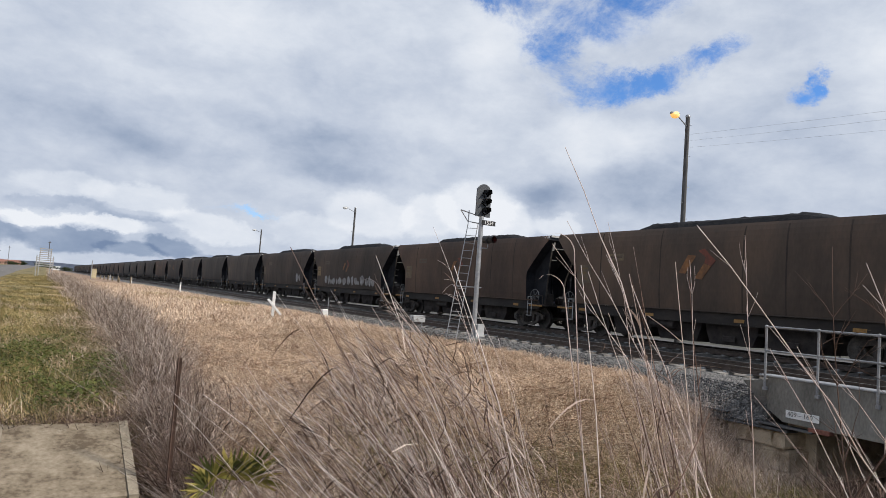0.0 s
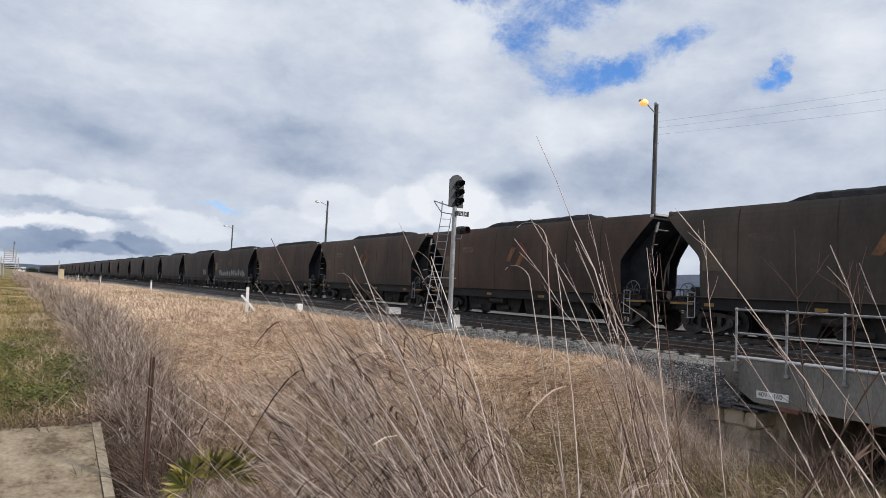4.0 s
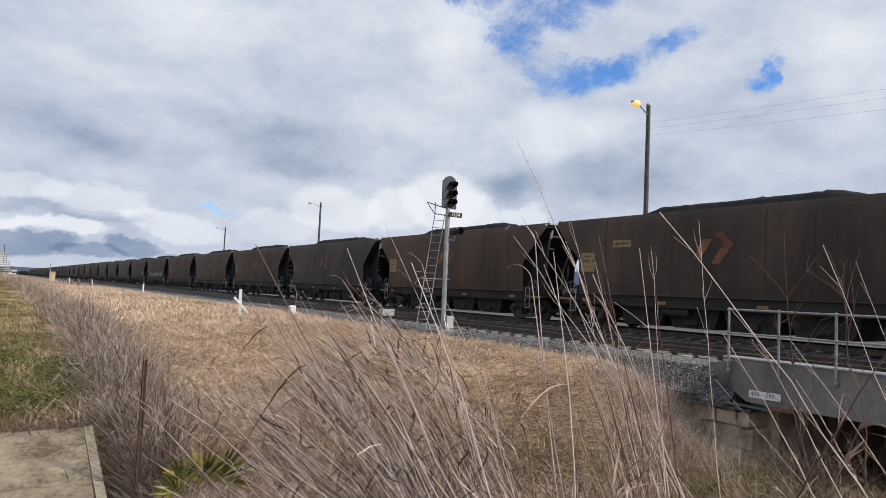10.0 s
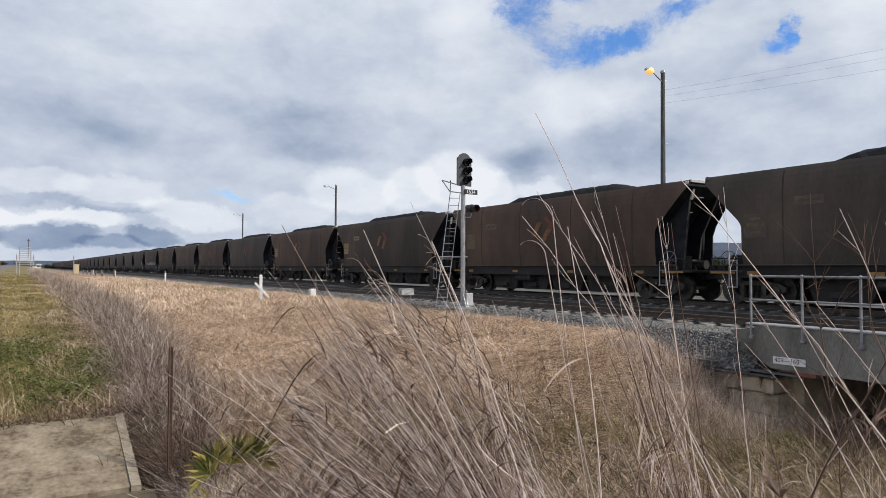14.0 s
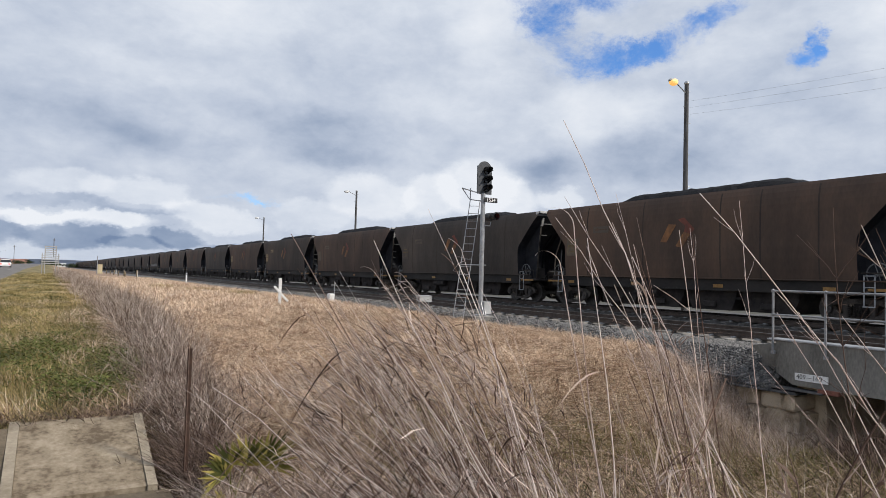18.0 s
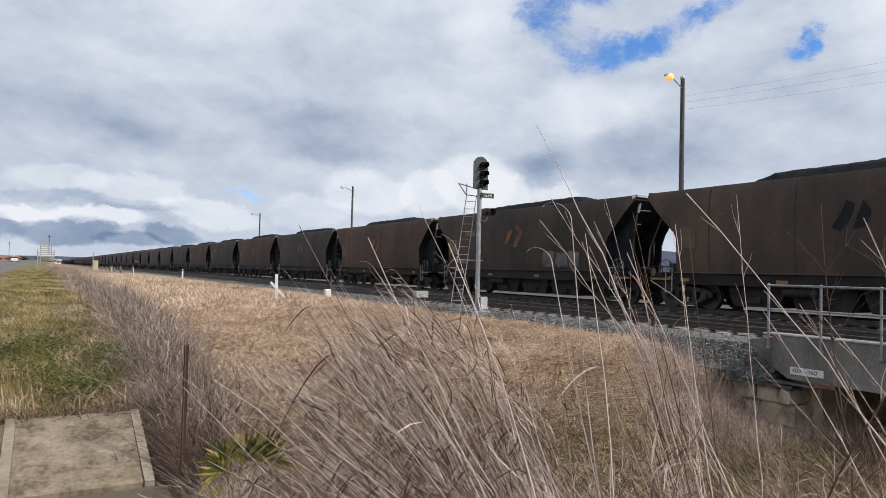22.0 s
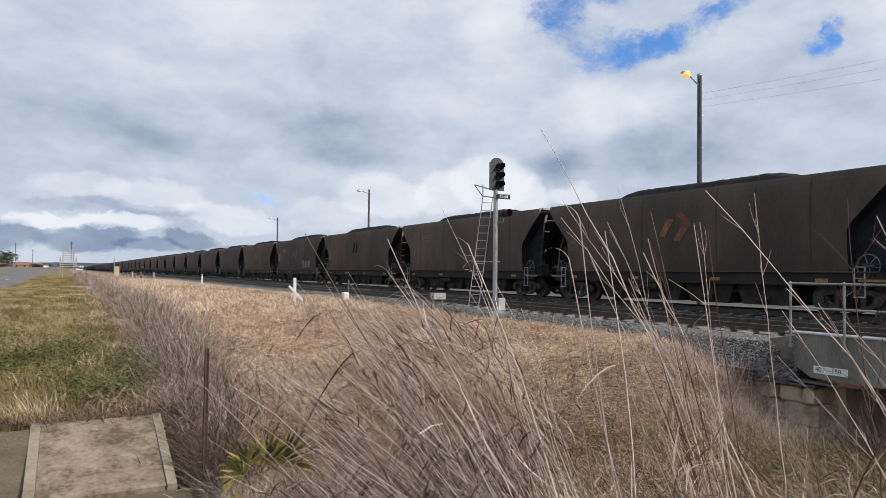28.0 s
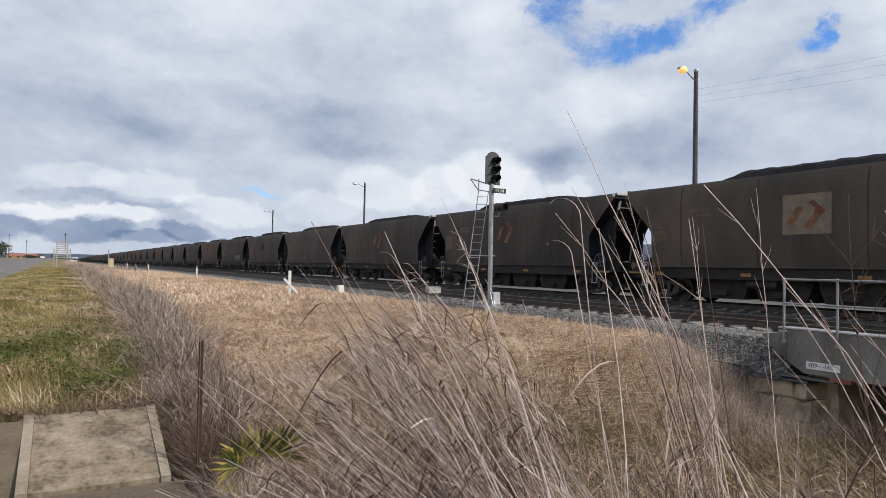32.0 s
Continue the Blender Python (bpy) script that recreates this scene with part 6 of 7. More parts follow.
def drain_grass():
    rng = np.random.default_rng(41)
    n = 52000
    x = rng.uniform(0.2, 13.0, n)
    y = rng.uniform(2.2, 12.5, n)
    keep = (ground_z(x, y) < -0.60) & ~((x < 1.1) & (y > 5.6)) & ~((x > 12.3) & (y > 7.6))
    x, y = x[keep], y[keep]
    h = rng.uniform(0.12, 0.42, len(x)) * (0.5 + 0.9 * patchy(x, y, 1.4, 15))
    n = 8200
    gx, gy = rng.uniform(9.2, 12.45, n), rng.uniform(6.6, 11.0, n)
    keep = (gy < 8.4) | (gx > 10.9)
    gx, gy = gx[keep], gy[keep]
    n = len(gx)
    up = rng.uniform(0.30, 1.0, n) * np.interp(gy, [6.6, 8.2, 9.6, 11.0], [0.8, 1.0, 0.9, 0.5])
    grass("abutment_grass", "rank brown grass standing against the bridge abutment", M["dry_leaf"], gx, gy, up, rng.uniform(0.002, 0.005, n), rng, lean=0.7, wind=0.2, k=3, bend=0.9)
    # green grass along the damp bottom, and dead blades lying across it
    n = 26000
    gx, gy = rng.uniform(3.2, 11.5, n), rng.uniform(1.6, 8.2, n)
    keep = (ground_z(gx, gy) < -0.70) & (patchy(gx, gy, 0.9, 27) > 0.42)
    gx, gy = gx[keep], gy[keep]
    grass("damp_grass", "yellowish green grass along the damp drain", M["damp"], gx, gy, rng.uniform(0.18, 0.50, len(gx)), rng.uniform(0.0025, 0.0055, len(gx)), rng, lean=0.9, wind=0.2, k=3, bend=1.1)
    n = 10000
    az, d = np.radians(rng.uniform(38, 70, n)), rng.uniform(3.8, 11.5, n)
    gx, gy = np.sin(az) * d, np.cos(az) * d
    keep = (gx < 11.8) & (rng.uniform(0, 1, n) < 0.35 + 0.9 * patchy(gx, gy, 1.1, 33))
    gx, gy = gx[keep], gy[keep]
    n = len(gx)
    a = rng.normal(2.4, 1.3, n)
    b = np.stack([gx, gy, ground_z(gx, gy) + rng.uniform(0.02, 0.26, n)], 1)
    P = arching(b, rng.uniform(0.16, 0.58, n), np.stack([np.cos(a), np.sin(a)], 1), rng.uniform(0.6, 1.4, n), rng.uniform(0.1, 1.1, n), 5, rng, 0.025)
    W = rng.uniform(0.0018, 0.0075, n)[:, None] * np.array([0.7, 1, 0.95, 0.8, 0.5, 0.12])[None, :]
    for half, mat, name in ((slice(0, n // 2), "ditch", "matted_straw"), (slice(n // 2, n), "tangle", "matted_dead_leaves")):
        V, F = ribbons(P[half], W[half], rng)
        tagged(soup(name, V, F, M[mat]), "bent dead blades lying across the drain's bank", "grass", kind="stuff")
    grass("drain_grass", "tangled brown and green grass in the drain", M["ditch"], x, y, h, rng.uniform(0.002, 0.005, len(x)), rng, lean=0.9, wind=0.3, k=3, bend=0.9)


drain_grass()


CLUMPS = []


def hanging_leaves(P, per, rng, lo, hi, l0, l1, droop, width):
    """Narrow dead leaves that leave the stalks P and curl down."""
    n, k1, _ = P.shape
    i = np.repeat(np.arange(n), per)
    m = len(i)
    f = rng.uniform(lo, hi, m) * (k1 - 1)
    j = np.minimum(f.astype(int), k1 - 2)
    w = (f - j)[:, None]
    at = P[i, j] * (1 - w) + P[i, j + 1] * w
    d = P[i, j + 1] - P[i, j]
    d /= np.linalg.norm(d, axis=1, keepdims=True) + 1e-9
    d = d + rng.normal(0, 0.55, (m, 3))
    d /= np.linalg.norm(d, axis=1, keepdims=True) + 1e-9
    L = rng.uniform(l0, l1, m)
    t = np.linspace(0, 1, 6)
    Q = at[:, None, :] + d[:, None, :] * (L[:, None] * t)[:, :, None]
    Q[:, :, 2] -= (t ** 2)[None, :] * (L * rng.uniform(0.0, droop, m))[:, None]
    Q[:, :, :2] += (np.sin(t * 3.0)[None, :, None] * rng.normal(0, 0.10, (m, 1, 2))) * L[:, None, None]
    W = rng.uniform(0.5, 1.0, m)[:, None] * width * np.array([0.6, 1.0, 0.95, 0.8, 0.55, 0.12])[None, :]
    return ribbons(Q, W, rng)


def sheaf(az, dist, n, lean, curl, l0, l1, r0, r1, mat, rng, leaves=2, dark=0, spread=0.07, swing=0.30):
    """One clump of dry stalks that share a foot and lean with the wind, its dead leaves a part of it."""
    x, y = math.sin(radians(az)) * dist, math.cos(radians(az)) * dist
    z = float(ground_z(x, y))
    off = rng.normal(0, spread, (n, 2))
    foot = np.concatenate([off, (ground_z(x + off[:, 0], y + off[:, 1]) - z - 0.02)[:, None]], 1)
    turn = math.atan2(WIND[1], WIND[0]) + rng.normal(0, swing, n)
    way = np.stack([np.cos(turn), np.sin(turn)], 1)
    length = l0 + (l1 - l0) * rng.uniform(0, 1, n) ** 1.7
    P = arching(foot, length, way, np.radians(rng.normal(lean, 7, n)), np.radians(rng.normal(curl, 9, n)), 7, rng, 0.006)
    root = new("dry_grass_clump")
    root.location = (x, y, z)
    fine = mat != "stalk"
    tagged(root, "clump of fine grey dead stalks with curled leaves" if fine else "clump of leaning dry grass stalks with torn leaves", "dry grass", "dry grass clumps before the railway")
    V, F = rods(P, (r0 + (r1 - r0) * rng.uniform(0, 1, n) ** 1.8)[:, None] * np.linspace(1, 0.30, 8)[None, :])
    tagged(soup("stalk_tuft", V, F, M[mat]), kind="stuff").parent = root
    if leaves:
        V, F = hanging_leaves(P, leaves, rng, 0.12, 0.78, 0.12, 0.40, 0.9, 0.0044)
        tagged(soup("dead_foliage", V, F, M["grey_weed" if fine else "dry_leaf"]), kind="stuff").parent = root
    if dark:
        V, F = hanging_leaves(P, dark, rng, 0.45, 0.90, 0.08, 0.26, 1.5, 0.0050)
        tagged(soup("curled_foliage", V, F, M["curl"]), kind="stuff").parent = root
    CLUMPS.append(root)


def foreground_weeds():
    """The thicket of leaning dry stalks before the camera."""
    rng = np.random.default_rng(51)
    u = rng.uniform
    # the tall bank that leans over the drain
    for q in range(24):
        sheaf(u(38, 47), u(3.0, 3.8), int(u(8, 15)), u(30, 45), u(0, 16), 1.35, 2.35, 0.0018, 0.0066, "stalk", rng, 4, 4, 0.07, 0.30 + 0.35 * (q % 3 == 0))
    # stalks pressed further over, towards the palm
    for q in range(15):
        sheaf(u(33, 44), u(3.0, 3.7), int(u(8, 15)), u(46, 60), u(2, 18), 1.2, 2.15, 0.0018, 0.0060, "stalk", rng, 4, 2, 0.07, 0.30 + 0.4 * (q % 3 == 0))
    for q in range(6):
        sheaf(u(30, 40), u(2.9, 3.4), int(u(6, 11)), u(56, 68), u(10, 24), 1.2, 1.9, 0.0018, 0.0038, "stalk", rng, 1, 0)
    # finer grey growth between and behind
    for q in range(24):
        sheaf(u(20, 45), u(3.4, 5.6), int(u(12, 22)), u(15, 60), u(0, 50), 0.40, 0.95, 0.0012, 0.0026, "grey_weed", rng, 4, 1, 0.12, 0.9)
    # sparse stalks over the drain towards the bridge
    for q in range(13):
        sheaf(u(47, 66), u(3.2, 5.0), int(u(4, 9)), u(-14, 16), u(-6, 26), 0.65, 1.25, 0.0013, 0.0028, "stalk" if q % 2 else "grey_weed", rng, 2, 1, 0.12, 1.2)

    def ring(n, az0, az1, d0, d1):
        az, d = np.radians(rng.uniform(az0, az1, n)), rng.uniform(d0, d1, n)
        x, y = np.sin(az) * d, np.cos(az) * d
        return np.stack([x, y, ground_z(x, y) - 0.02], 1), np.degrees(az)

    # fallen leaves and broken stems at every angle, low down
    b, az = ring(5200, 12, 58, 3.2, 6.6)
    n = len(b)
    a = rng.uniform(0, 6.28, n)
    way = np.stack([np.cos(a), np.sin(a)], 1)
    b[:, 2] += rng.uniform(0, 0.30, n) * np.interp(az, [12, 24, 44, 58], [0.4, 1, 1, 0.5])
    P = arching(b, rng.uniform(0.14, 0.5, n), way, rng.uniform(0.5, 1.5, n), rng.uniform(0.2, 1.6, n), 5, rng, 0.02)
    V, F = ribbons(P, rng.uniform(0.0014, 0.0040, n)[:, None] * np.array([0.7, 1, 0.95, 0.8, 0.5, 0.12])[None, :], rng)
    tagged(soup("fallen_leaves", V, F, M["dry_leaf"]), "pale broken leaves and stems fallen at every angle", "weeds", kind="stuff")
    # a knot of curled leaves and broken tips caught in the bank
    b, az = ring(1700, 20, 40, 3.2, 4.3)
    n = len(b)
    d = np.hypot(b[:, 0], b[:, 1])
    crest = np.interp(az, [20, 25, 30, 35, 40], [0.42, 0.84, 0.90, 0.66, 0.36])
    b[:, 2] = 1.13 - (1.13 - crest) * d / 3.4 - np.abs(rng.normal(0.10, 0.36, n))
    b[:, 2] = np.maximum(b[:, 2], ground_z(b[:, 0], b[:, 1]) + 0.05)
    a = rng.normal(2.75, 0.8, n)
    P = arching(b, rng.uniform(0.14, 0.42, n), np.stack([np.cos(a), np.sin(a)], 1), rng.uniform(0.5, 1.4, n), rng.uniform(0.3, 1.7, n), 6, rng, 0.02)
    W = rng.uniform(0.0014, 0.0042, n)[:, None] * np.array([0.7, 1, 0.95, 0.85, 0.65, 0.4, 0.12])[None, :]
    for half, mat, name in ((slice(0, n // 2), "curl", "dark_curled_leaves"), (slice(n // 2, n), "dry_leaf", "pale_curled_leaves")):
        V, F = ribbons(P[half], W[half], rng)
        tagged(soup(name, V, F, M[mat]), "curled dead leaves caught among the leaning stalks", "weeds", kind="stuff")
    # grey bent grass on the drain's edge between the old fence and the thicket
    n = 9000
    x, y = rng.uniform(1.5, 4.8, n), rng.uniform(5.4, 10.4, n)
    keep = rng.uniform(0, 1, n) < np.interp(y - 0.35 * x, [4.4, 6.5, 7.6, 9.4], [0.6, 1, 0.7, 0.0])
    x, y = x[keep], y[keep]
    n = len(x)
    a = rng.normal(2.6, 0.9, n)
    b = np.stack([x, y, ground_z(x, y) + rng.uniform(0, 0.10, n)], 1)
    P = arching(b, rng.uniform(0.18, 0.55, n), np.stack([np.cos(a), np.sin(a)], 1), rng.uniform(0.3, 1.2, n), rng.uniform(0.3, 1.5, n), 5, rng, 0.02)
    for half, mat, name in ((slice(0, n * 2 // 3), "grey_weed", "bent_grass"), (slice(n * 2 // 3, n), "tangle", "dark_bent_grass")):
        V, F = ribbons(P[half], rng.uniform(0.0016, 0.0042, len(P[half]))[:, None] * np.array([0.7, 1, 0.95, 0.8, 0.5, 0.12])[None, :], rng)
        tagged(soup(name, V, F, M[mat]), "grey dead grass bent over the edge of the drain", "grass", kind="stuff")
    # dead undergrowth at the stalks' feet, coloured dark for the shade between them
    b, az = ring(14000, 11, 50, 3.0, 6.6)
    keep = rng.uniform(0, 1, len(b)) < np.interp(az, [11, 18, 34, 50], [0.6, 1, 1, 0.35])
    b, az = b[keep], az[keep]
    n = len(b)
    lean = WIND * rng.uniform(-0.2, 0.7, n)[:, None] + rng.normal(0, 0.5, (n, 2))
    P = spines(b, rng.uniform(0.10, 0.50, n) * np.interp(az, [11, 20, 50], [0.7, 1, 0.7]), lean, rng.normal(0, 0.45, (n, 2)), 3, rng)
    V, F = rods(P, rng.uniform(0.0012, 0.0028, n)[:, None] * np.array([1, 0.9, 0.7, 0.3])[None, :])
    tagged(soup("dead_undergrowth", V, F, M["tangle"]), "tangle of dead undergrowth at the stalks' feet, shade put into its dark colour", "weeds", kind="stuff")


def weed_row():
    """Grey dead weeds along the old fence line between verge and field, in bushy clumps."""
    rng = np.random.default_rng(31)
    for clumps, per, y0, y1, pw, tw, name in ((60, 17, 7.3, 25, 1.3, 5, "dead_weeds_near"), (190, 15, 23, 120, 1.5, 3, "dead_weeds_far")):
        cy = y0 + (y1 - y0) * rng.uniform(0, 1, clumps) ** pw
        mid = np.interp(cy, [7, 10, 16, 26, 50, 80, 120], [1.36, 1.50, 1.95, 2.25, 2.35, 2.15, 1.8])
        half = np.interp(cy, [7, 10, 16, 30, 60, 120], [0.14, 0.22, 0.42, 0.85, 1.4, 1.5])
        cx = mid + np.clip(rng.normal(0, 0.5, clumps), -1.0, 1.1) * half
        size = rng.uniform(0.50, 1.05, clumps)
        n = clumps * per
        ci = np.repeat(np.arange(clumps), per)
        off = rng.normal(0, 0.09, (n, 2)) * (0.6 + size[ci])[:, None]
        x, y = cx[ci] + off[:, 0], cy[ci] + off[:, 1]
        base = np.stack([x, y, ground_z(x, y) - 0.02], 1)
        h = size[ci] * rng.uniform(0.40, 1.02, n)
        lean = WIND * rng.uniform(-0.12, 0.34, n)[:, None] + off * 1.5 + rng.normal(0, 0.14, (n, 2))
        bend = WIND * rng.uniform(-0.2, 0.35, n)[:, None] + rng.normal(0, 0.25, (n, 2))
        rad = (0.0018 + 0.0044 * rng.uniform(0, 1, n) ** 2) * np.interp(y, [8, 25, 120], [1.0, 2.0, 6.5])
        V, F = branching(base, h, lean, bend, rng, rad, tw, 0.42, wobble=0.022)
        ob = soup(name, V, F, M["grey_weed"])
        tagged(ob, "grey-brown dead brushy weeds along the fence line", "weeds", kind="stuff")
        if tw > 3:
            P = spines(base, h, lean, bend, 4, rng, 0.02)
            V, F = hanging_leaves(P, 6, rng, 0.15, 1.0, 0.08, 0.28, 1.3, 0.0046)
            tagged(soup("weed_leaves", V, F, M["dry_leaf"]), "curled grey leaves on the dead weeds", "weeds", kind="stuff")
    # their hearts, coloured dark to stand in for shade inside the clumps
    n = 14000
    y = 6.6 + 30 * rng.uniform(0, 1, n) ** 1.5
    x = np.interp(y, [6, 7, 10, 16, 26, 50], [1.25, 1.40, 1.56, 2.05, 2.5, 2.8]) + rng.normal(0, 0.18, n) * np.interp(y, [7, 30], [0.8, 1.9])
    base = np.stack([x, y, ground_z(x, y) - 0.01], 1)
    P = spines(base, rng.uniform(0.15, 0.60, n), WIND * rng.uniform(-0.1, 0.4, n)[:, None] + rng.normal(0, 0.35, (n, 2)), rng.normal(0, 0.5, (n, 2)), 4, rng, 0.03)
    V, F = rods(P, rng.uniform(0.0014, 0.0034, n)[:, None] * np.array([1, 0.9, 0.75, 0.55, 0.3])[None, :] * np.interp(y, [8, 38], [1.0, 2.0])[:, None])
    tagged(soup("weed_hearts", V, F, M["tangle"]), "twiggy hearts of the dead weeds, inner shade put into their dark colour", "weeds", kind="stuff")
    # matted dead grass at their feet, spilling past the culvert into the drain
    n = 15000
    y = 5.8 + 26 * rng.uniform(0, 1, n) ** 1.6
    x = np.interp(y, [5.8, 7, 10, 16, 26, 50], [1.30, 1.38, 1.50, 1.85, 2.2, 2.4]) + rng.normal(0, 0.26, n) * np.interp(y, [7, 30], [0.8, 1.9])
    keep = ~((x < 0.96) & (y < 7.95))
    x, y = x[keep], y[keep]
    n = len(x)
    grass("matted_grass", "matted dead grass under the weeds", M["dry_leaf"], x, y, rng.uniform(0.12, 0.42, n), rng.uniform(0.0018, 0.0040, n), rng, lean=1.0, wind=0.2, k=4, bend=1.1)


def fan_palm():
    """A young palm in the drain: a few folded fans, some green, some yellowing."""
    rng = np.random.default_rng(54)
    root = new("fan_palm")
    at = np.array([1.45, 6.05, float(ground_z(1.45, 6.05)) - 0.02])
    root.location = at
    tagged(root, "young fan palm with yellowing green leaves beside the culvert", "palm")
    # fan centre, size, turn of its middle from upright
    for cx, cy, cz, size, turn in ((1.60, 6.20, -0.62, 0.36, 10), (1.44, 6.15, -0.60, 0.30, -18), (1.76, 6.30, -0.66, 0.36, 30), (1.40, 6.10, -0.66, 0.26, -46), (1.38, 6.05, -0.90, 0.26, -70), (1.50, 5.95, -0.98, 0.24, 0)):
        c = np.array([cx, cy, cz]) - at
        n = 21
        a = np.radians(turn + np.linspace(-66, 66, n) + rng.normal(0, 3, n))
        length = size * (0.75 + 0.25 * np.cos(np.linspace(-1.2, 1.2, n))) * rng.uniform(0.85, 1.1, n)
        t = np.linspace(0, 1, 5)
        out = np.stack([np.sin(a), rng.normal(-0.25, 0.12, n), np.cos(a)], 1)
        P = c[None, None, :] + out[:, None, :] * (length[:, None] * t[None, :])[:, :, None]
        P[:, :, 2] -= (t ** 2)[None, :] * rng.uniform(0.0, 0.10, n)[:, None]
        side = np.stack([np.cos(a), np.full(n, 0.35), -np.sin(a)], 1)
        W = size * np.array([0.018, 0.050, 0.056, 0.030, 0.003])
        V = np.stack([P - side[:, None, :] * W[None, :, None], P + side[:, None, :] * W[None, :, None]], 2).reshape(n, 10, 3)
        q = np.array([[2 * k, 2 * k + 1, 2 * k + 3, 2 * k + 2] for k in range(4)])
        soup("fan_leaf", V, (q[None] + (np.arange(n) * 10)[:, None, None]).reshape(-1, 4), M["agave"]).parent = root
        V, F = rods(np.stack([np.zeros(3), c * 0.5 + rng.normal(0, 0.03, 3), c])[None], np.array([[0.009, 0.007, 0.005]]))
        soup("leaf_stem", V, F, M["agave"]).parent = root


foreground_weeds()
weed_row()
fan_palm()


def tall_stalk(az, dist, height, lean_x, lean_y, radius, seed, twigs=5, arch=0.0):
    """One tall stalk with forked twigs at its tip; its foot is its origin."""
    rng = np.random.default_rng(seed)
    x, y = math.sin(radians(az)) * dist, math.cos(radians(az)) * dist
    root = new("tall_stalk")
    root.location = (x, y, float(ground_z(x, y)) - 0.03)
    tagged(root, "tall dry forked weed stalk swaying before the railway", "weed", "tall swaying stalks")
    lean = np.array([[lean_x, lean_y]])
    P = spines(np.zeros((1, 3)), np.array([height]), lean * (1 - arch), lean * arch, 12, rng, 0.0022)
    V, F = rods(P, radius * np.linspace(1, 0.36, 13)[None, :])
    soup("stem", V, F, M["curl"] if lean_x > 0 else M["stalk"]).parent = root
    for j in range(twigs):
        i = min(11, int(rng.uniform(0.60, 0.99) * 12))
        a = rng.uniform(0, 6.28)
        side = np.array([[math.cos(a), math.sin(a)]]) * rng.uniform(0.2, 0.5)
        run = P[0, i + 1] - P[0, i]
        way = run[None, :2] / max(0.3 * np.linalg.norm(run), run[2])
        Q = spines(P[:, i], np.array([height * rng.uniform(0.025, 0.075)]), side + way, -side * rng.uniform(0, 0.9), 3, rng, 0.012)
        V, F = rods(Q, radius * np.array([[0.34, 0.28, 0.22, 0.12]]))
        soup("twig", V, F, M["stalk"]).parent = root
    return root


STALKS = []


def tall_stalks():
    # azimuth, distance, length, lean: the stalks that stand out
    rows = [(56.4, 3.39, 2.63, -0.29, 0.26), (60.1, 3.45, 2.29, -0.39, 0.36), (60.0, 3.57, 2.24, -0.43, 0.39), (56.1, 3.26, 2.10, -0.24, 0.24), (50.6, 3.37, 2.29, -0.13, 0.12), (58.6, 3.16, 1.91, -0.26, 0.28),
            (52.6, 3.20, 2.06, -0.05, 0.06), (56.6, 3.40, 2.19, -0.05, 0.06), (74.7, 3.16, 2.21, -0.33, 0.49), (69.0, 3.26, 1.64, -0.24, 0.38), (70.3, 3.36, 1.66, -0.22, 0.38), (73.5, 2.95, 1.94, -0.14, 0.27),
            (53.4, 3.06, 1.81, 0.20, -0.36), (49.2, 3.42, 1.98, -0.55, 0.36), (44.2, 3.57, 1.94, -0.35, 0.22), (47.7, 3.34, 1.80, -0.63, 0.37)]
    rng = random.Random(12)
    for i, r in enumerate(rows):
        thick = {0: 0.0056, 5: 0.0052, 8: 0.0050, 12: 0.0080, 13: 0.0050}.get(i, rng.uniform(0.0026, 0.0041))
        STALKS.append(tall_stalk(*r, thick, 100 + i, twigs=2 if i == 0 else 4 + i % 4, arch=0.25))
    # their lesser neighbours, round the same feet
    for i in range(6):
        r = rng.choice(rows[:12] + rows[13:])
        STALKS.append(tall_stalk(r[0] + rng.gauss(0, 2.5), r[1] + rng.gauss(0, 0.2), r[2] * rng.uniform(0.62, 0.92), r[3] * rng.uniform(0.6, 1.5) + rng.gauss(0, 0.06), r[4] * rng.uniform(0.6, 1.4) + rng.gauss(0, 0.06),
                                 rng.uniform(0.0018, 0.0033), 200 + i, twigs=rng.randint(2, 6), arch=rng.uniform(0, 0.5)))



def hooked_stalk(az, dist, top, hook, seed):
    """A stalk that bends over at its tip in a half ring."""
    x, y = math.sin(radians(az)) * dist, math.cos(radians(az)) * dist
    root = new("hooked_stalk")
    foot = np.array([x, y, float(ground_z(x, y)) - 0.03])
    root.location = foot
    tagged(root, "tall dry stalk bent over in a hook at its tip", "weed", "tall swaying stalks")
    rise = np.array(top) - foot
    side = np.array([rise[0], rise[1], 0.0])
    side /= np.linalg.norm(side)
    up = rise / np.linalg.norm(rise)
    t = np.linspace(0, 1, 9)[:, None]
    stem = rise[None, :] * t + side[None, :] * (0.04 * np.sin(math.pi * t))
    a = np.linspace(0.25, 2.5, 7)[:, None]
    ring = rise[None, :] + hook * ((1 - np.cos(a)) * side[None, :] + np.sin(a) * up[None, :])
    P = np.concatenate([stem, ring])[None]
    V, F = rods(P, np.linspace(0.0040, 0.0013, 16)[None, :])
    soup("stem", V, F, M["stalk"]).parent = root
    STALKS.append(root)


tall_stalks()


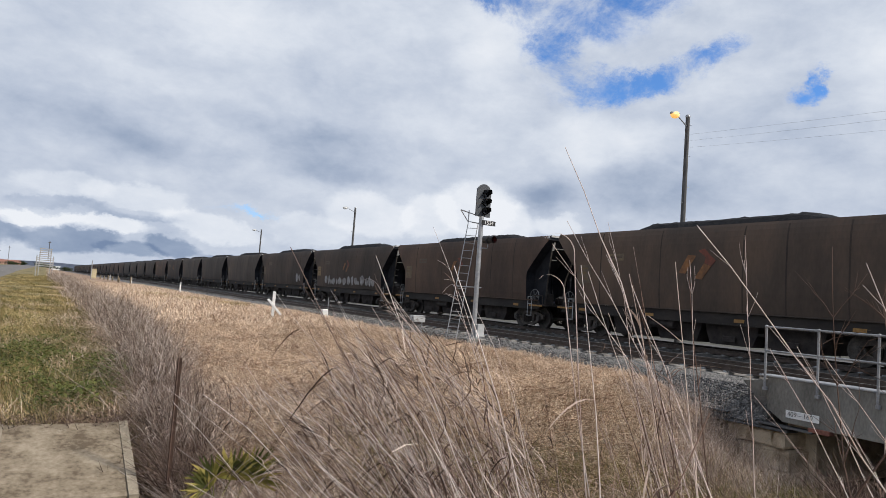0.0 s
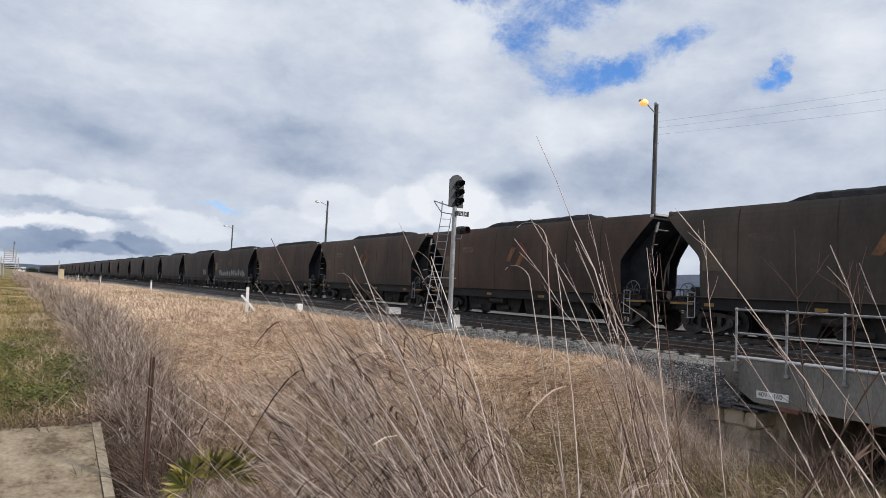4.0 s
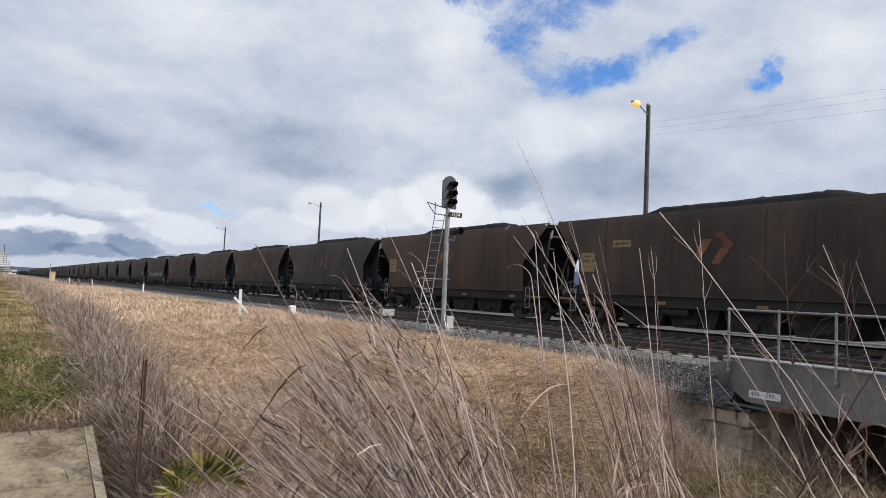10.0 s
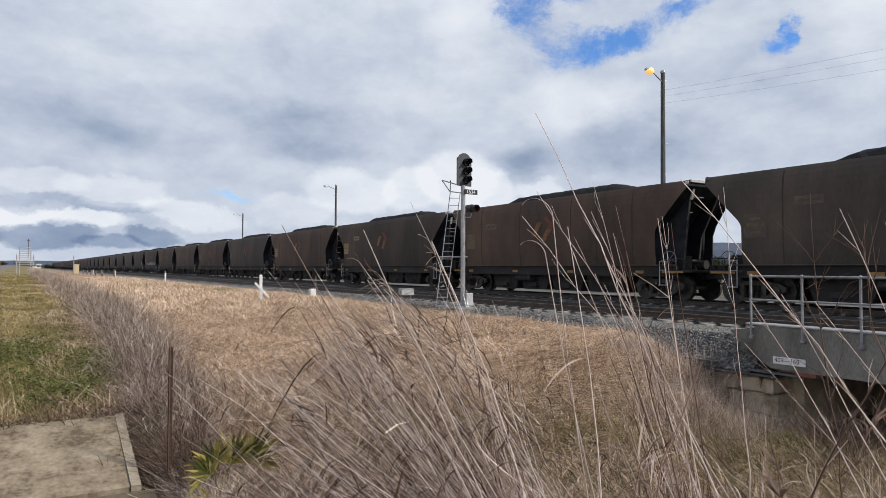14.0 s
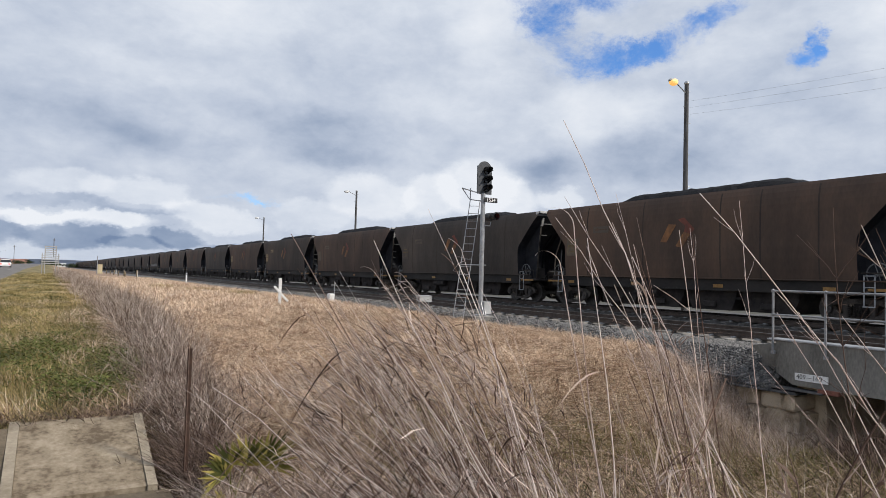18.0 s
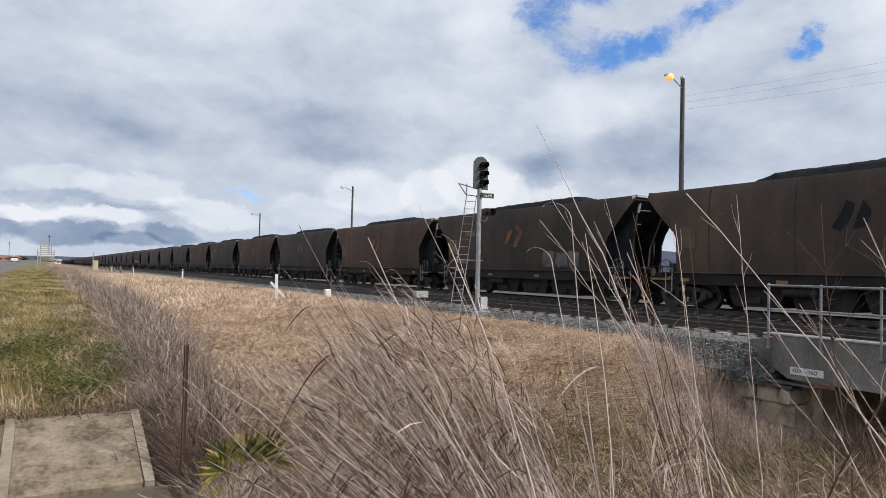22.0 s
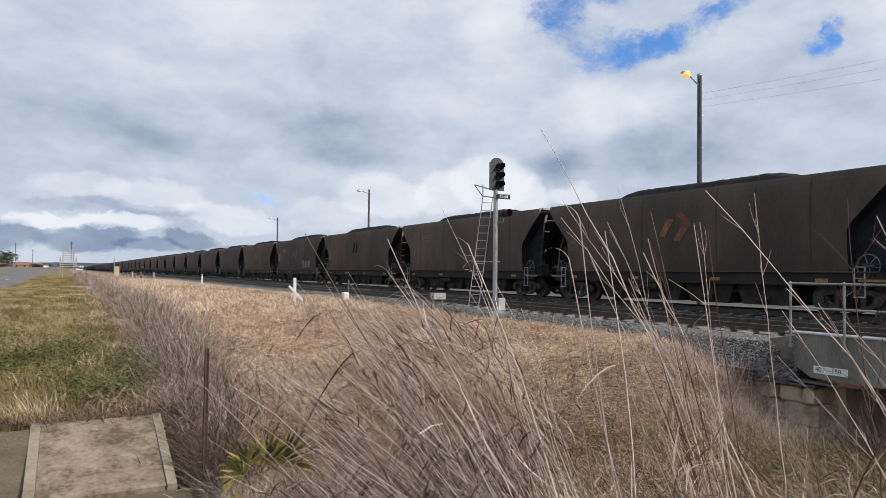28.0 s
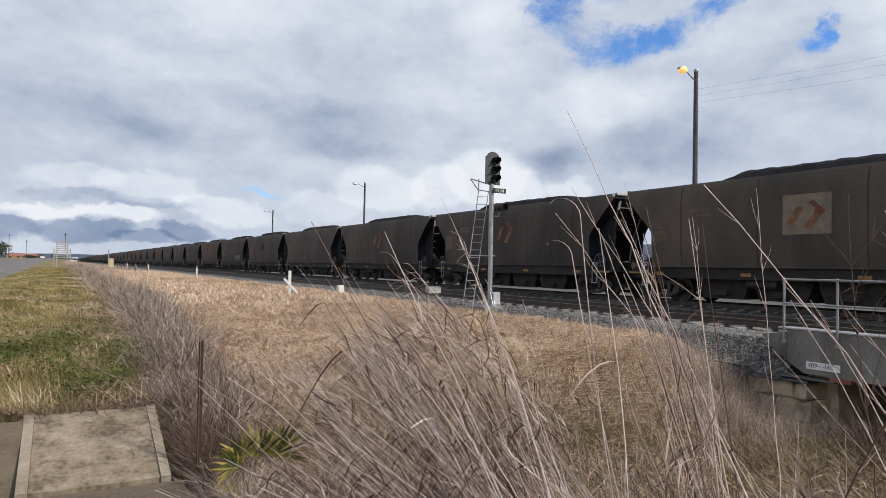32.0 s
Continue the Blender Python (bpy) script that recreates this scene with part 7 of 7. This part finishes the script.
def seed_stalk(az, dist, top, heads, seed):
    """A stalk with a drooping seed head: spikelets on one side of its tip."""
    r = np.random.default_rng(300 + seed)
    x, y = math.sin(radians(az)) * dist, math.cos(radians(az)) * dist
    root = new("seed_stalk")
    foot = np.array([x, y, float(ground_z(x, y)) - 0.03])
    root.location = foot
    tagged(root, "pale dry grass stalk with a feathery seed head", "dry grass", "seed-headed stalks")
    rise = np.array(top) - foot
    t = np.linspace(0, 1, 11)[:, None]
    side = np.array([-0.85, 0.5, 0.0])
    stem = rise[None, :] * t + side[None, :] * (-0.03 * np.sin(math.pi * t)) + r.normal(0, 0.004, (11, 3)) * t
    V, F = rods(stem[None], np.linspace(0.0042, 0.0016, 11)[None, :])
    soup("stem", V, F, M["stalk"]).parent = root
    for k in range(heads):
        at = stem[-1] - rise * (0.085 * k / max(1, heads - 1)) * r.uniform(0.7, 1.1)
        a = r.uniform(-0.2, 1.0)
        way = side * math.cos(a) + np.array([0, 0, 1.0]) * math.sin(a) + r.normal(0, 0.15, 3)
        u = np.linspace(0, 1, 7)[:, None]
        Q = at[None, :] + way[None, :] * u * r.uniform(0.04, 0.10) - np.array([0, 0, 1.0])[None, :] * u ** 2 * r.uniform(0.0, 0.06)
        V, F = rods(Q[None], (np.array([0.0007, 0.0013, 0.0008, 0.0015, 0.0009, 0.0013, 0.0005]) * r.uniform(0.8, 1.2))[None, :])
        soup("spikelet", V, F, M["stalk"]).parent = root
    STALKS.append(root)


seed_stalk(51.2, 3.45, (1.46, 2.9, 1.11), 9, 1)
seed_stalk(46.3, 3.4, (1.35, 2.96, 1.15), 3, 2)
seed_stalk(42.0, 3.29, (1.68, 2.78, 1.25), 5, 3)
seed_stalk(50.2, 3.45, (1.41, 2.93, 1.06), 7, 4)
hooked_stalk(46.4, 3.25, (2.06, 2.38, 1.38), 0.075, 1)
hooked_stalk(48.0, 3.30, (2.04, 2.44, 1.20), 0.06, 2)


def drain_brush():
    """Dead brushwood that hangs into the drain before the bridge opening, and a dark-leaved dead weed in front of it."""
    rng = np.random.default_rng(61)
    for x, y, n, h in ((11.7, 6.7, 60, 0.8), (11.4, 6.2, 70, 0.9), (11.0, 5.8, 70, 1.0), (10.2, 5.2, 60, 0.9), (11.8, 5.0, 60, 1.1)):
        root = new("brushwood")
        z = float(ground_z(x, y))
        root.location = (x, y, z - 0.03)
        tagged(root, "grey dead brushwood arching into the drain by the bridge", "brushwood", "brushwood in the drain")
        off = rng.normal(0, 0.16, (n, 2))
        base = np.concatenate([off, np.zeros((n, 1))], 1)
        lean = WIND * rng.uniform(-0.2, 0.9, n)[:, None] + rng.normal(0, 0.4, (n, 2))
        V, F = branching(base, h * rng.uniform(0.4, 1.1, n), lean, rng.normal(0, 0.5, (n, 2)), rng, rng.uniform(0.003, 0.008, n), 5, 0.4, k=5, wobble=0.012)
        soup("thatch", V, F, M["tangle"]).parent = root
    # the thick clump of tall stalks that stands out against the ballast
    root = new("tall_grass_clump")
    x, y = math.sin(radians(54.0)) * 3.3, math.cos(radians(54.0)) * 3.3
    root.location = (x, y, float(ground_z(x, y)) - 0.03)
    tagged(root, "dense clump of tall brownish dry grass stalks with torn leaves", "dry grass")
    n = 36
    off = rng.normal(0, 0.045, (n, 2))
    lean = np.array([-0.19, 0.15]) + off * 1.0 + rng.normal(0, 0.045, (n, 2))
    h = 1.10 + 1.15 * rng.uniform(0, 1, n) ** 2.0
    V, F = branching(np.concatenate([off, np.zeros((n, 1))], 1), h, lean, rng.normal(0, 0.05, (n, 2)), rng, rng.uniform(0.0020, 0.0052, n), 2, 0.12, k=6, wobble=0.005)
    soup("sheaf", V, F, M["brown_stalk"]).parent = root
    m = 90
    i = rng.integers(0, n, m)
    f = rng.uniform(0.45, 0.95, m)[:, None]
    foot = np.concatenate([off[i] + lean[i] * h[i][:, None] * f, h[i][:, None] * f * 0.97], 1)
    a = rng.uniform(0, 6.28, m)
    d = np.stack([np.cos(a), np.sin(a)], 1)
    P = spines(foot, rng.uniform(0.08, 0.24, m), d * rng.uniform(0.2, 0.7, m)[:, None], d * rng.uniform(0.2, 0.9, m)[:, None], 4, rng)
    P[:, :, 2] -= (np.linspace(0, 1, 5) ** 2)[None, :] * rng.uniform(0.0, 0.16, m)[:, None]
    W = rng.uniform(0.003, 0.008, m)[:, None] * np.array([0.7, 1, 0.9, 0.6, 0.15])[None, :]
    for q in range(m):
        V, F = ribbons(P[q:q + 1], W[q:q + 1], rng)
        soup("leaf", V, F, M["dry_leaf" if q % 3 else "tangle"]).parent = root
    for az, dist, h, lx, ly, seed in ((57.2, 3.3, 1.45, 0.30, -0.14, 7), (59.0, 3.5, 1.25, 0.42, -0.2, 8), (60.5, 3.2, 1.05, -0.1, 0.1, 9)):
        r = np.random.default_rng(seed)
        x, y = math.sin(radians(az)) * dist, math.cos(radians(az)) * dist
        root = new("dark_weed")
        root.location = (x, y, float(ground_z(x, y)) - 0.03)
        tagged(root, "dark dead weed with drooping curled leaves above the drain", "weed", "dark-leaved dead weeds")
        lean = np.array([[lx, ly]])
        P = spines(np.zeros((1, 3)), np.array([h]), lean, lean * 0.3, 9, r, 0.004)
        V, F = rods(P, 0.007 * np.linspace(1, 0.35, 10)[None, :])
        soup("stem", V, F, M["tangle"]).parent = root
        for k in range(9):
            i = int(r.integers(4, 9))
            a = r.uniform(0, 6.28)
            d = np.array([[math.cos(a), math.sin(a)]])
            Q = spines(P[:, i], np.array([r.uniform(0.12, 0.30)]), d * r.uniform(0.3, 0.9) + lean, d * 0.6, 5, r, 0.02)
            Q[:, :, 2] -= (np.linspace(0, 1, 6) ** 2)[None, :] * r.uniform(0.02, 0.2)
            V, F = ribbons(Q, np.array([[0.006, 0.013, 0.014, 0.011, 0.007, 0.002]]) * r.uniform(0.6, 1.2), r)
            soup("leaf", V, F, M["curl"]).parent = root


def forked_weed(az, dist, height, lean_x, lean_y, seed):
    """A tall dead weed whose dark stem forks again and again towards its tip."""
    r = np.random.default_rng(400 + seed)
    x, y = math.sin(radians(az)) * dist, math.cos(radians(az)) * dist
    root = new("forked_weed")
    root.location = (x, y, float(ground_z(x, y)) - 0.03)
    tagged(root, "tall dead weed with a dark much-forked stem beside the drain", "weed", "tall swaying stalks")
    k = 14
    t = np.linspace(0, 1, k + 1)[:, None]
    stem = np.concatenate([lean_x * height * t, lean_y * height * t, height * t], 1)
    stem[1:] += np.cumsum(r.normal(0, 0.012, (k, 3)), 0)
    V, F = rods(stem[None], np.linspace(0.0062, 0.0016, k + 1)[None, :])
    soup("stem", V, F, M["curl"]).parent = root
    for j in range(11):
        i = int(r.integers(6, k))
        a = r.uniform(0, 6.28)
        d = np.array([math.cos(a), math.sin(a), r.uniform(0.8, 1.7)])
        d /= np.linalg.norm(d)
        L = r.uniform(0.16, 0.42) * (1.25 - i / k)
        u = np.linspace(0, 1, 5)[:, None]
        Q = stem[i][None, :] + d[None, :] * L * u + np.array([0, 0, 1.0])[None, :] * (L * 0.25 * u ** 2) + np.cumsum(r.normal(0, 0.006, (5, 3)), 0) * u
        V, F = rods(Q[None], np.linspace(0.0032, 0.0011, 5)[None, :])
        branch = soup("branch", V, F, M["curl"])
        branch.parent = root
        for q in range(3):
            b = Q[int(r.integers(2, 5))]
            w = d + r.normal(0, 0.5, 3)
            T = b[None, :] + w[None, :] * (np.linspace(0, 1, 3)[:, None] * r.uniform(0.05, 0.13))
            V, F = rods(T[None], np.array([[0.0016, 0.0012, 0.0007]]))
            soup("twig", V, F, M["curl"]).parent = branch
    STALKS.append(root)


drain_brush()
forked_weed(64.0, 3.3, 2.10, -0.06, 0.10, 1)
forked_weed(66.5, 3.1, 1.90, -0.02, 0.08, 2)

# ---- far things beside the road ----


def leafy_crown(root, name, c, r, n, seed, leaf=0.2):
    rng = np.random.default_rng(seed)
    lobes = rng.normal(0, 0.45, (14, 3)) * np.array(r)
    which = rng.integers(0, 14, n)
    p = lobes[which] + rng.normal(0, 0.26, (n, 3)) * np.array(r) + np.array(c)
    a = rng.normal(0, 1, (n, 3))
    a /= np.linalg.norm(a, axis=1, keepdims=True)
    b = np.cross(a, rng.normal(0, 1, (n, 3)))
    b /= np.linalg.norm(b, axis=1, keepdims=True)
    s = rng.uniform(0.5, 1.2, n)[:, None] * leaf
    V = np.stack([p - a * s, p + b * s * 0.5, p + a * s, p - b * s * 0.5], 1)
    ob = soup(name, V, np.arange(n * 4).reshape(-1, 4), M["bush"])
    ob.parent = root
    return ob


def tree(x, y, h, w, seed, label):
    z = float(ground_z(x, y)) - 0.1
    root = new("tree")
    root.location = (x, y, z)
    tagged(root, label, "tree", "trees beside the road")
    bm = bmesh.new()
    tube(bm, [(0, 0, 0), (0.1, 0, h * 0.3), (0.0, 0.1, h * 0.65)], 0.05 * h, 8, taper=0.4)
    for k in range(5):
        a = k * 1.3
        tube(bm, [(0.05, 0, h * 0.25), (math.cos(a) * w * 0.2, math.sin(a) * w * 0.2, h * 0.5), (math.cos(a) * w * 0.36, math.sin(a) * w * 0.36, h * 0.7)], 0.022 * h, 6, taper=0.3)
    part("trunk", bm, M["wood"], root)
    leafy_crown(root, "crown", (0, 0, h * 0.52), (w / 2, w / 2, h * 0.40), 6000, seed, 0.05 * h)
    return root


def roadside():
    tree(-20.5, 230, 6.4, 10.0, 1, "dark green bushy roadside tree")
    tree(-26.0, 250, 6.0, 9.0, 2, "dark green bushy roadside tree")
    tree(97.0, 71.0, 4.3, 7.0, 3, "dark green bushy tree beyond the railway")
    rng = random.Random(6)
    for k in range(12):
        tree(-60 + 11 * k + rng.uniform(-3, 3), 640 + rng.uniform(-40, 140), rng.uniform(2.6, 4.2), rng.uniform(8, 15), 30 + k, "distant dark tree on the skyline")
    for x, y, h in ((-19.5, 330, 10.5), (-24, 255, 9.5), (-17, 420, 10)):
        r = new("power_pole")
        r.location = (x, y, float(ground_z(x, y)) - 0.1)
        tagged(r, "timber power pole with a crossarm beside the road", "power pole", "roadside power poles")
        bm = bmesh.new()
        tube(bm, [(0, 0, 0), (0, 0, h)], 0.13, 8, taper=0.75)
        part("pole", bm, M["wood"], r)
        bm = bmesh.new()
        box(bm, -0.7, 0.7, -0.05, 0.05, h - 0.9, h - 0.80)
        part("crossarm", bm, M["wood"], r)
    for i, (x, y, w) in enumerate(((-24.0, 700, 11), (-38, 720, 12), (-31, 830, 12), (-62, 800, 14), (8, 860, 12))):
        r = new("house")
        r.location = (x, y, float(ground_z(x, y)) - 0.1)
        tagged(r, "low brick house with a red roof, far along the road" if i != 4 else "low white building far along the road", "house", "houses far along the road")
        bm = bmesh.new()
        box(bm, -w / 2, w / 2, -4, 4, 0, 2.6)
        wall = part("wall", bm, M["brick"] if i != 4 else M["white"], r)
        bm = bmesh.new()
        prism(bm, [(-4.6, 2.6), (4.6, 2.6), (0, 4.7)], "x", -w / 2 - 0.5, w / 2 + 0.5)
        part("roof", bm, M["roof_red"] if i != 4 else M["grey_box"], r)
        for sx in (-w / 4, w / 4):
            bm = bmesh.new()
            box(bm, sx - 0.7, sx + 0.7, -4.05, -4.0, 0.9, 2.1)
            part("window", bm, M["glass_dark"], wall)


roadside()


def make_car():
    root = new("car")
    tagged(root, "white hatchback car driving away along the road", "car")
    bm = bmesh.new()
    prism(bm, [(-2.1, 0.30), (2.05, 0.30), (2.15, 0.55), (2.05, 0.78), (1.10, 0.92), (-1.95, 0.98), (-2.15, 0.80), (-2.15, 0.45)], "x", -0.86, 0.86)
    bmesh.ops.bevel(bm, geom=bm.edges[:], offset=0.05, segments=2, affect="EDGES", clamp_overlap=True)
    body = part("body", bm, M["car_white"], root)
    bm = bmesh.new()
    prism(bm, [(1.05, 0.92), (0.35, 1.40), (-1.35, 1.45), (-1.95, 0.98)], "x", -0.76, 0.76)
    bmesh.ops.bevel(bm, geom=bm.edges[:], offset=0.06, segments=2, affect="EDGES", clamp_overlap=True)
    part("cabin", bm, M["glass_dark"], body, "tinted glass cabin")
    bm = bmesh.new()
    box(bm, -0.70, 0.70, -1.30, 0.32, 1.43, 1.49, 0.03)
    part("roof", bm, M["car_white"], body)
    for sx in (-0.66, 0.66):
        bm = bmesh.new()
        box(bm, sx - 0.12, sx + 0.12, -2.18, -2.12, 0.62, 0.84, 0.01)
        part("tail_light", bm, M["lens_red"], body)
    wheels = []
    for sx in (-0.78, 0.78):
        for y in (-1.3, 1.35):
            bm = bmesh.new()
            disc(bm, 0, 0, 0.31, -0.1, 0.1, 18)
            w = part("wheel", bm, M["rubber"], root)
            w.location = (sx, y, 0.31)
            bm = bmesh.new()
            disc(bm, 0, 0, 0.19, -0.105, 0.105, 10)
            part("rim", bm, M["galv"], w)
            wheels.append(w)
    return root, wheels


CAR, CAR_WHEELS = make_car()

# ---- what moves ----


def travelled(t):
    """Metres that the train has gone since the start; it gathers a little speed."""
    slack = np.interp(t, [0, 5, 8, 11, 13, 17, 20, 24, 27, 28, 32], [-0.2, -0.03, -0.02, 0.12, 0.34, 0.44, 0.27, 0.0, -0.27, -0.40, -0.5])
    return 6.03 * t + 0.0110 * t * t + float(slack)


def car_y(t):
    """The car's place along the road; it comes into view late, and drives away."""
    return float(np.interp(t, [0, 17, 18, 19, 20, 22, 24, 27, 29, 31, 32], [-100, 138, 152, 166, 181, 216, 247, 279, 297, 318, 328]))


def motions():
    steps = [i * 1.0 for i in range(33)]
    for k, w in TRAIN:
        x, y0, z = w.location
        walk(w, [(t, pose(x, y0 + travelled(t), z)) for t in steps])
    # wheels roll with the train: four axle lines, each keyed once and shared by all wagons
    ticks = [i * 0.1 for i in range(321)]
    kept = {}
    for k, w in TRAIN:
        for b in w.children:
            if not b.name.startswith("bogie"):
                continue
            for ws in b.children:
                if not ws.name.startswith("wheelset"):
                    continue
                key = ws.location.y > 0
                if key not in kept:
                    y, z = ws.location.y, ws.location.z
                    walk(ws, [(t, pose(0, y, z) @ Matrix.Rotation(-travelled(t) / WHEEL_R, 4, "X")) for t in ticks])
                    kept[key] = ws.animation_data
                else:
                    ws.rotation_mode = "QUATERNION"
                    a = ws.animation_data_create()
                    a.action = kept[key].action
                    a.action_slot = kept[key].action_slot
    # stalks sway in the wind about their feet, a gust pressing them over late on
    times = [i * 0.5 for i in range(65)]
    rng = np.random.default_rng(77)
    for i, s in enumerate(STALKS):
        x, y, z = s.location
        ph, f, share = rng.uniform(0, 6.28, 2), rng.uniform(0.8, 1.3), 1.0 if i == 0 else rng.uniform(0.1, 0.35)
        rows = []
        for t in times:
            gust = float(np.interp(t, [0, 1, 6, 9, 13, 19, 21.5, 23, 24, 28, 32], [1.8, 0.95, 1.4, 0.8, 0, 1.4, 0.4, -4.5, -3.1, -2.9, 1.4]))
            a = gust * share + (0.35 if i == 0 else 0.6) * math.sin(2.1 * f * t + ph[0]) + 0.3 * math.sin(4.3 * f * t + ph[1])
            rows.append((t, pose(x, y, z, 0.515 * a, 0.857 * a, 0)))
        walk(s, rows)
    for c in CLUMPS:
        x, y, z = c.location
        ph, f = rng.uniform(0, 6.28, 2), rng.uniform(0.8, 1.3)
        walk(c, [(t, pose(x, y, z, 0.4 * math.sin(1.5 * f * t + ph[0]), -0.8 * math.sin(2.0 * f * t + ph[1]), 0)) for t in times])
    # the car
    rows = []
    for i in range(33):
        y = car_y(i)
        z0, z1 = float(ground_z(-9, y)), float(ground_z(-9, y + 2))
        rows.append((i * 1.0, pose(-7.4, y, z0 + 0.31, math.degrees(math.atan2(z1 - z0, 2)))))
    walk(CAR, rows)


motions()
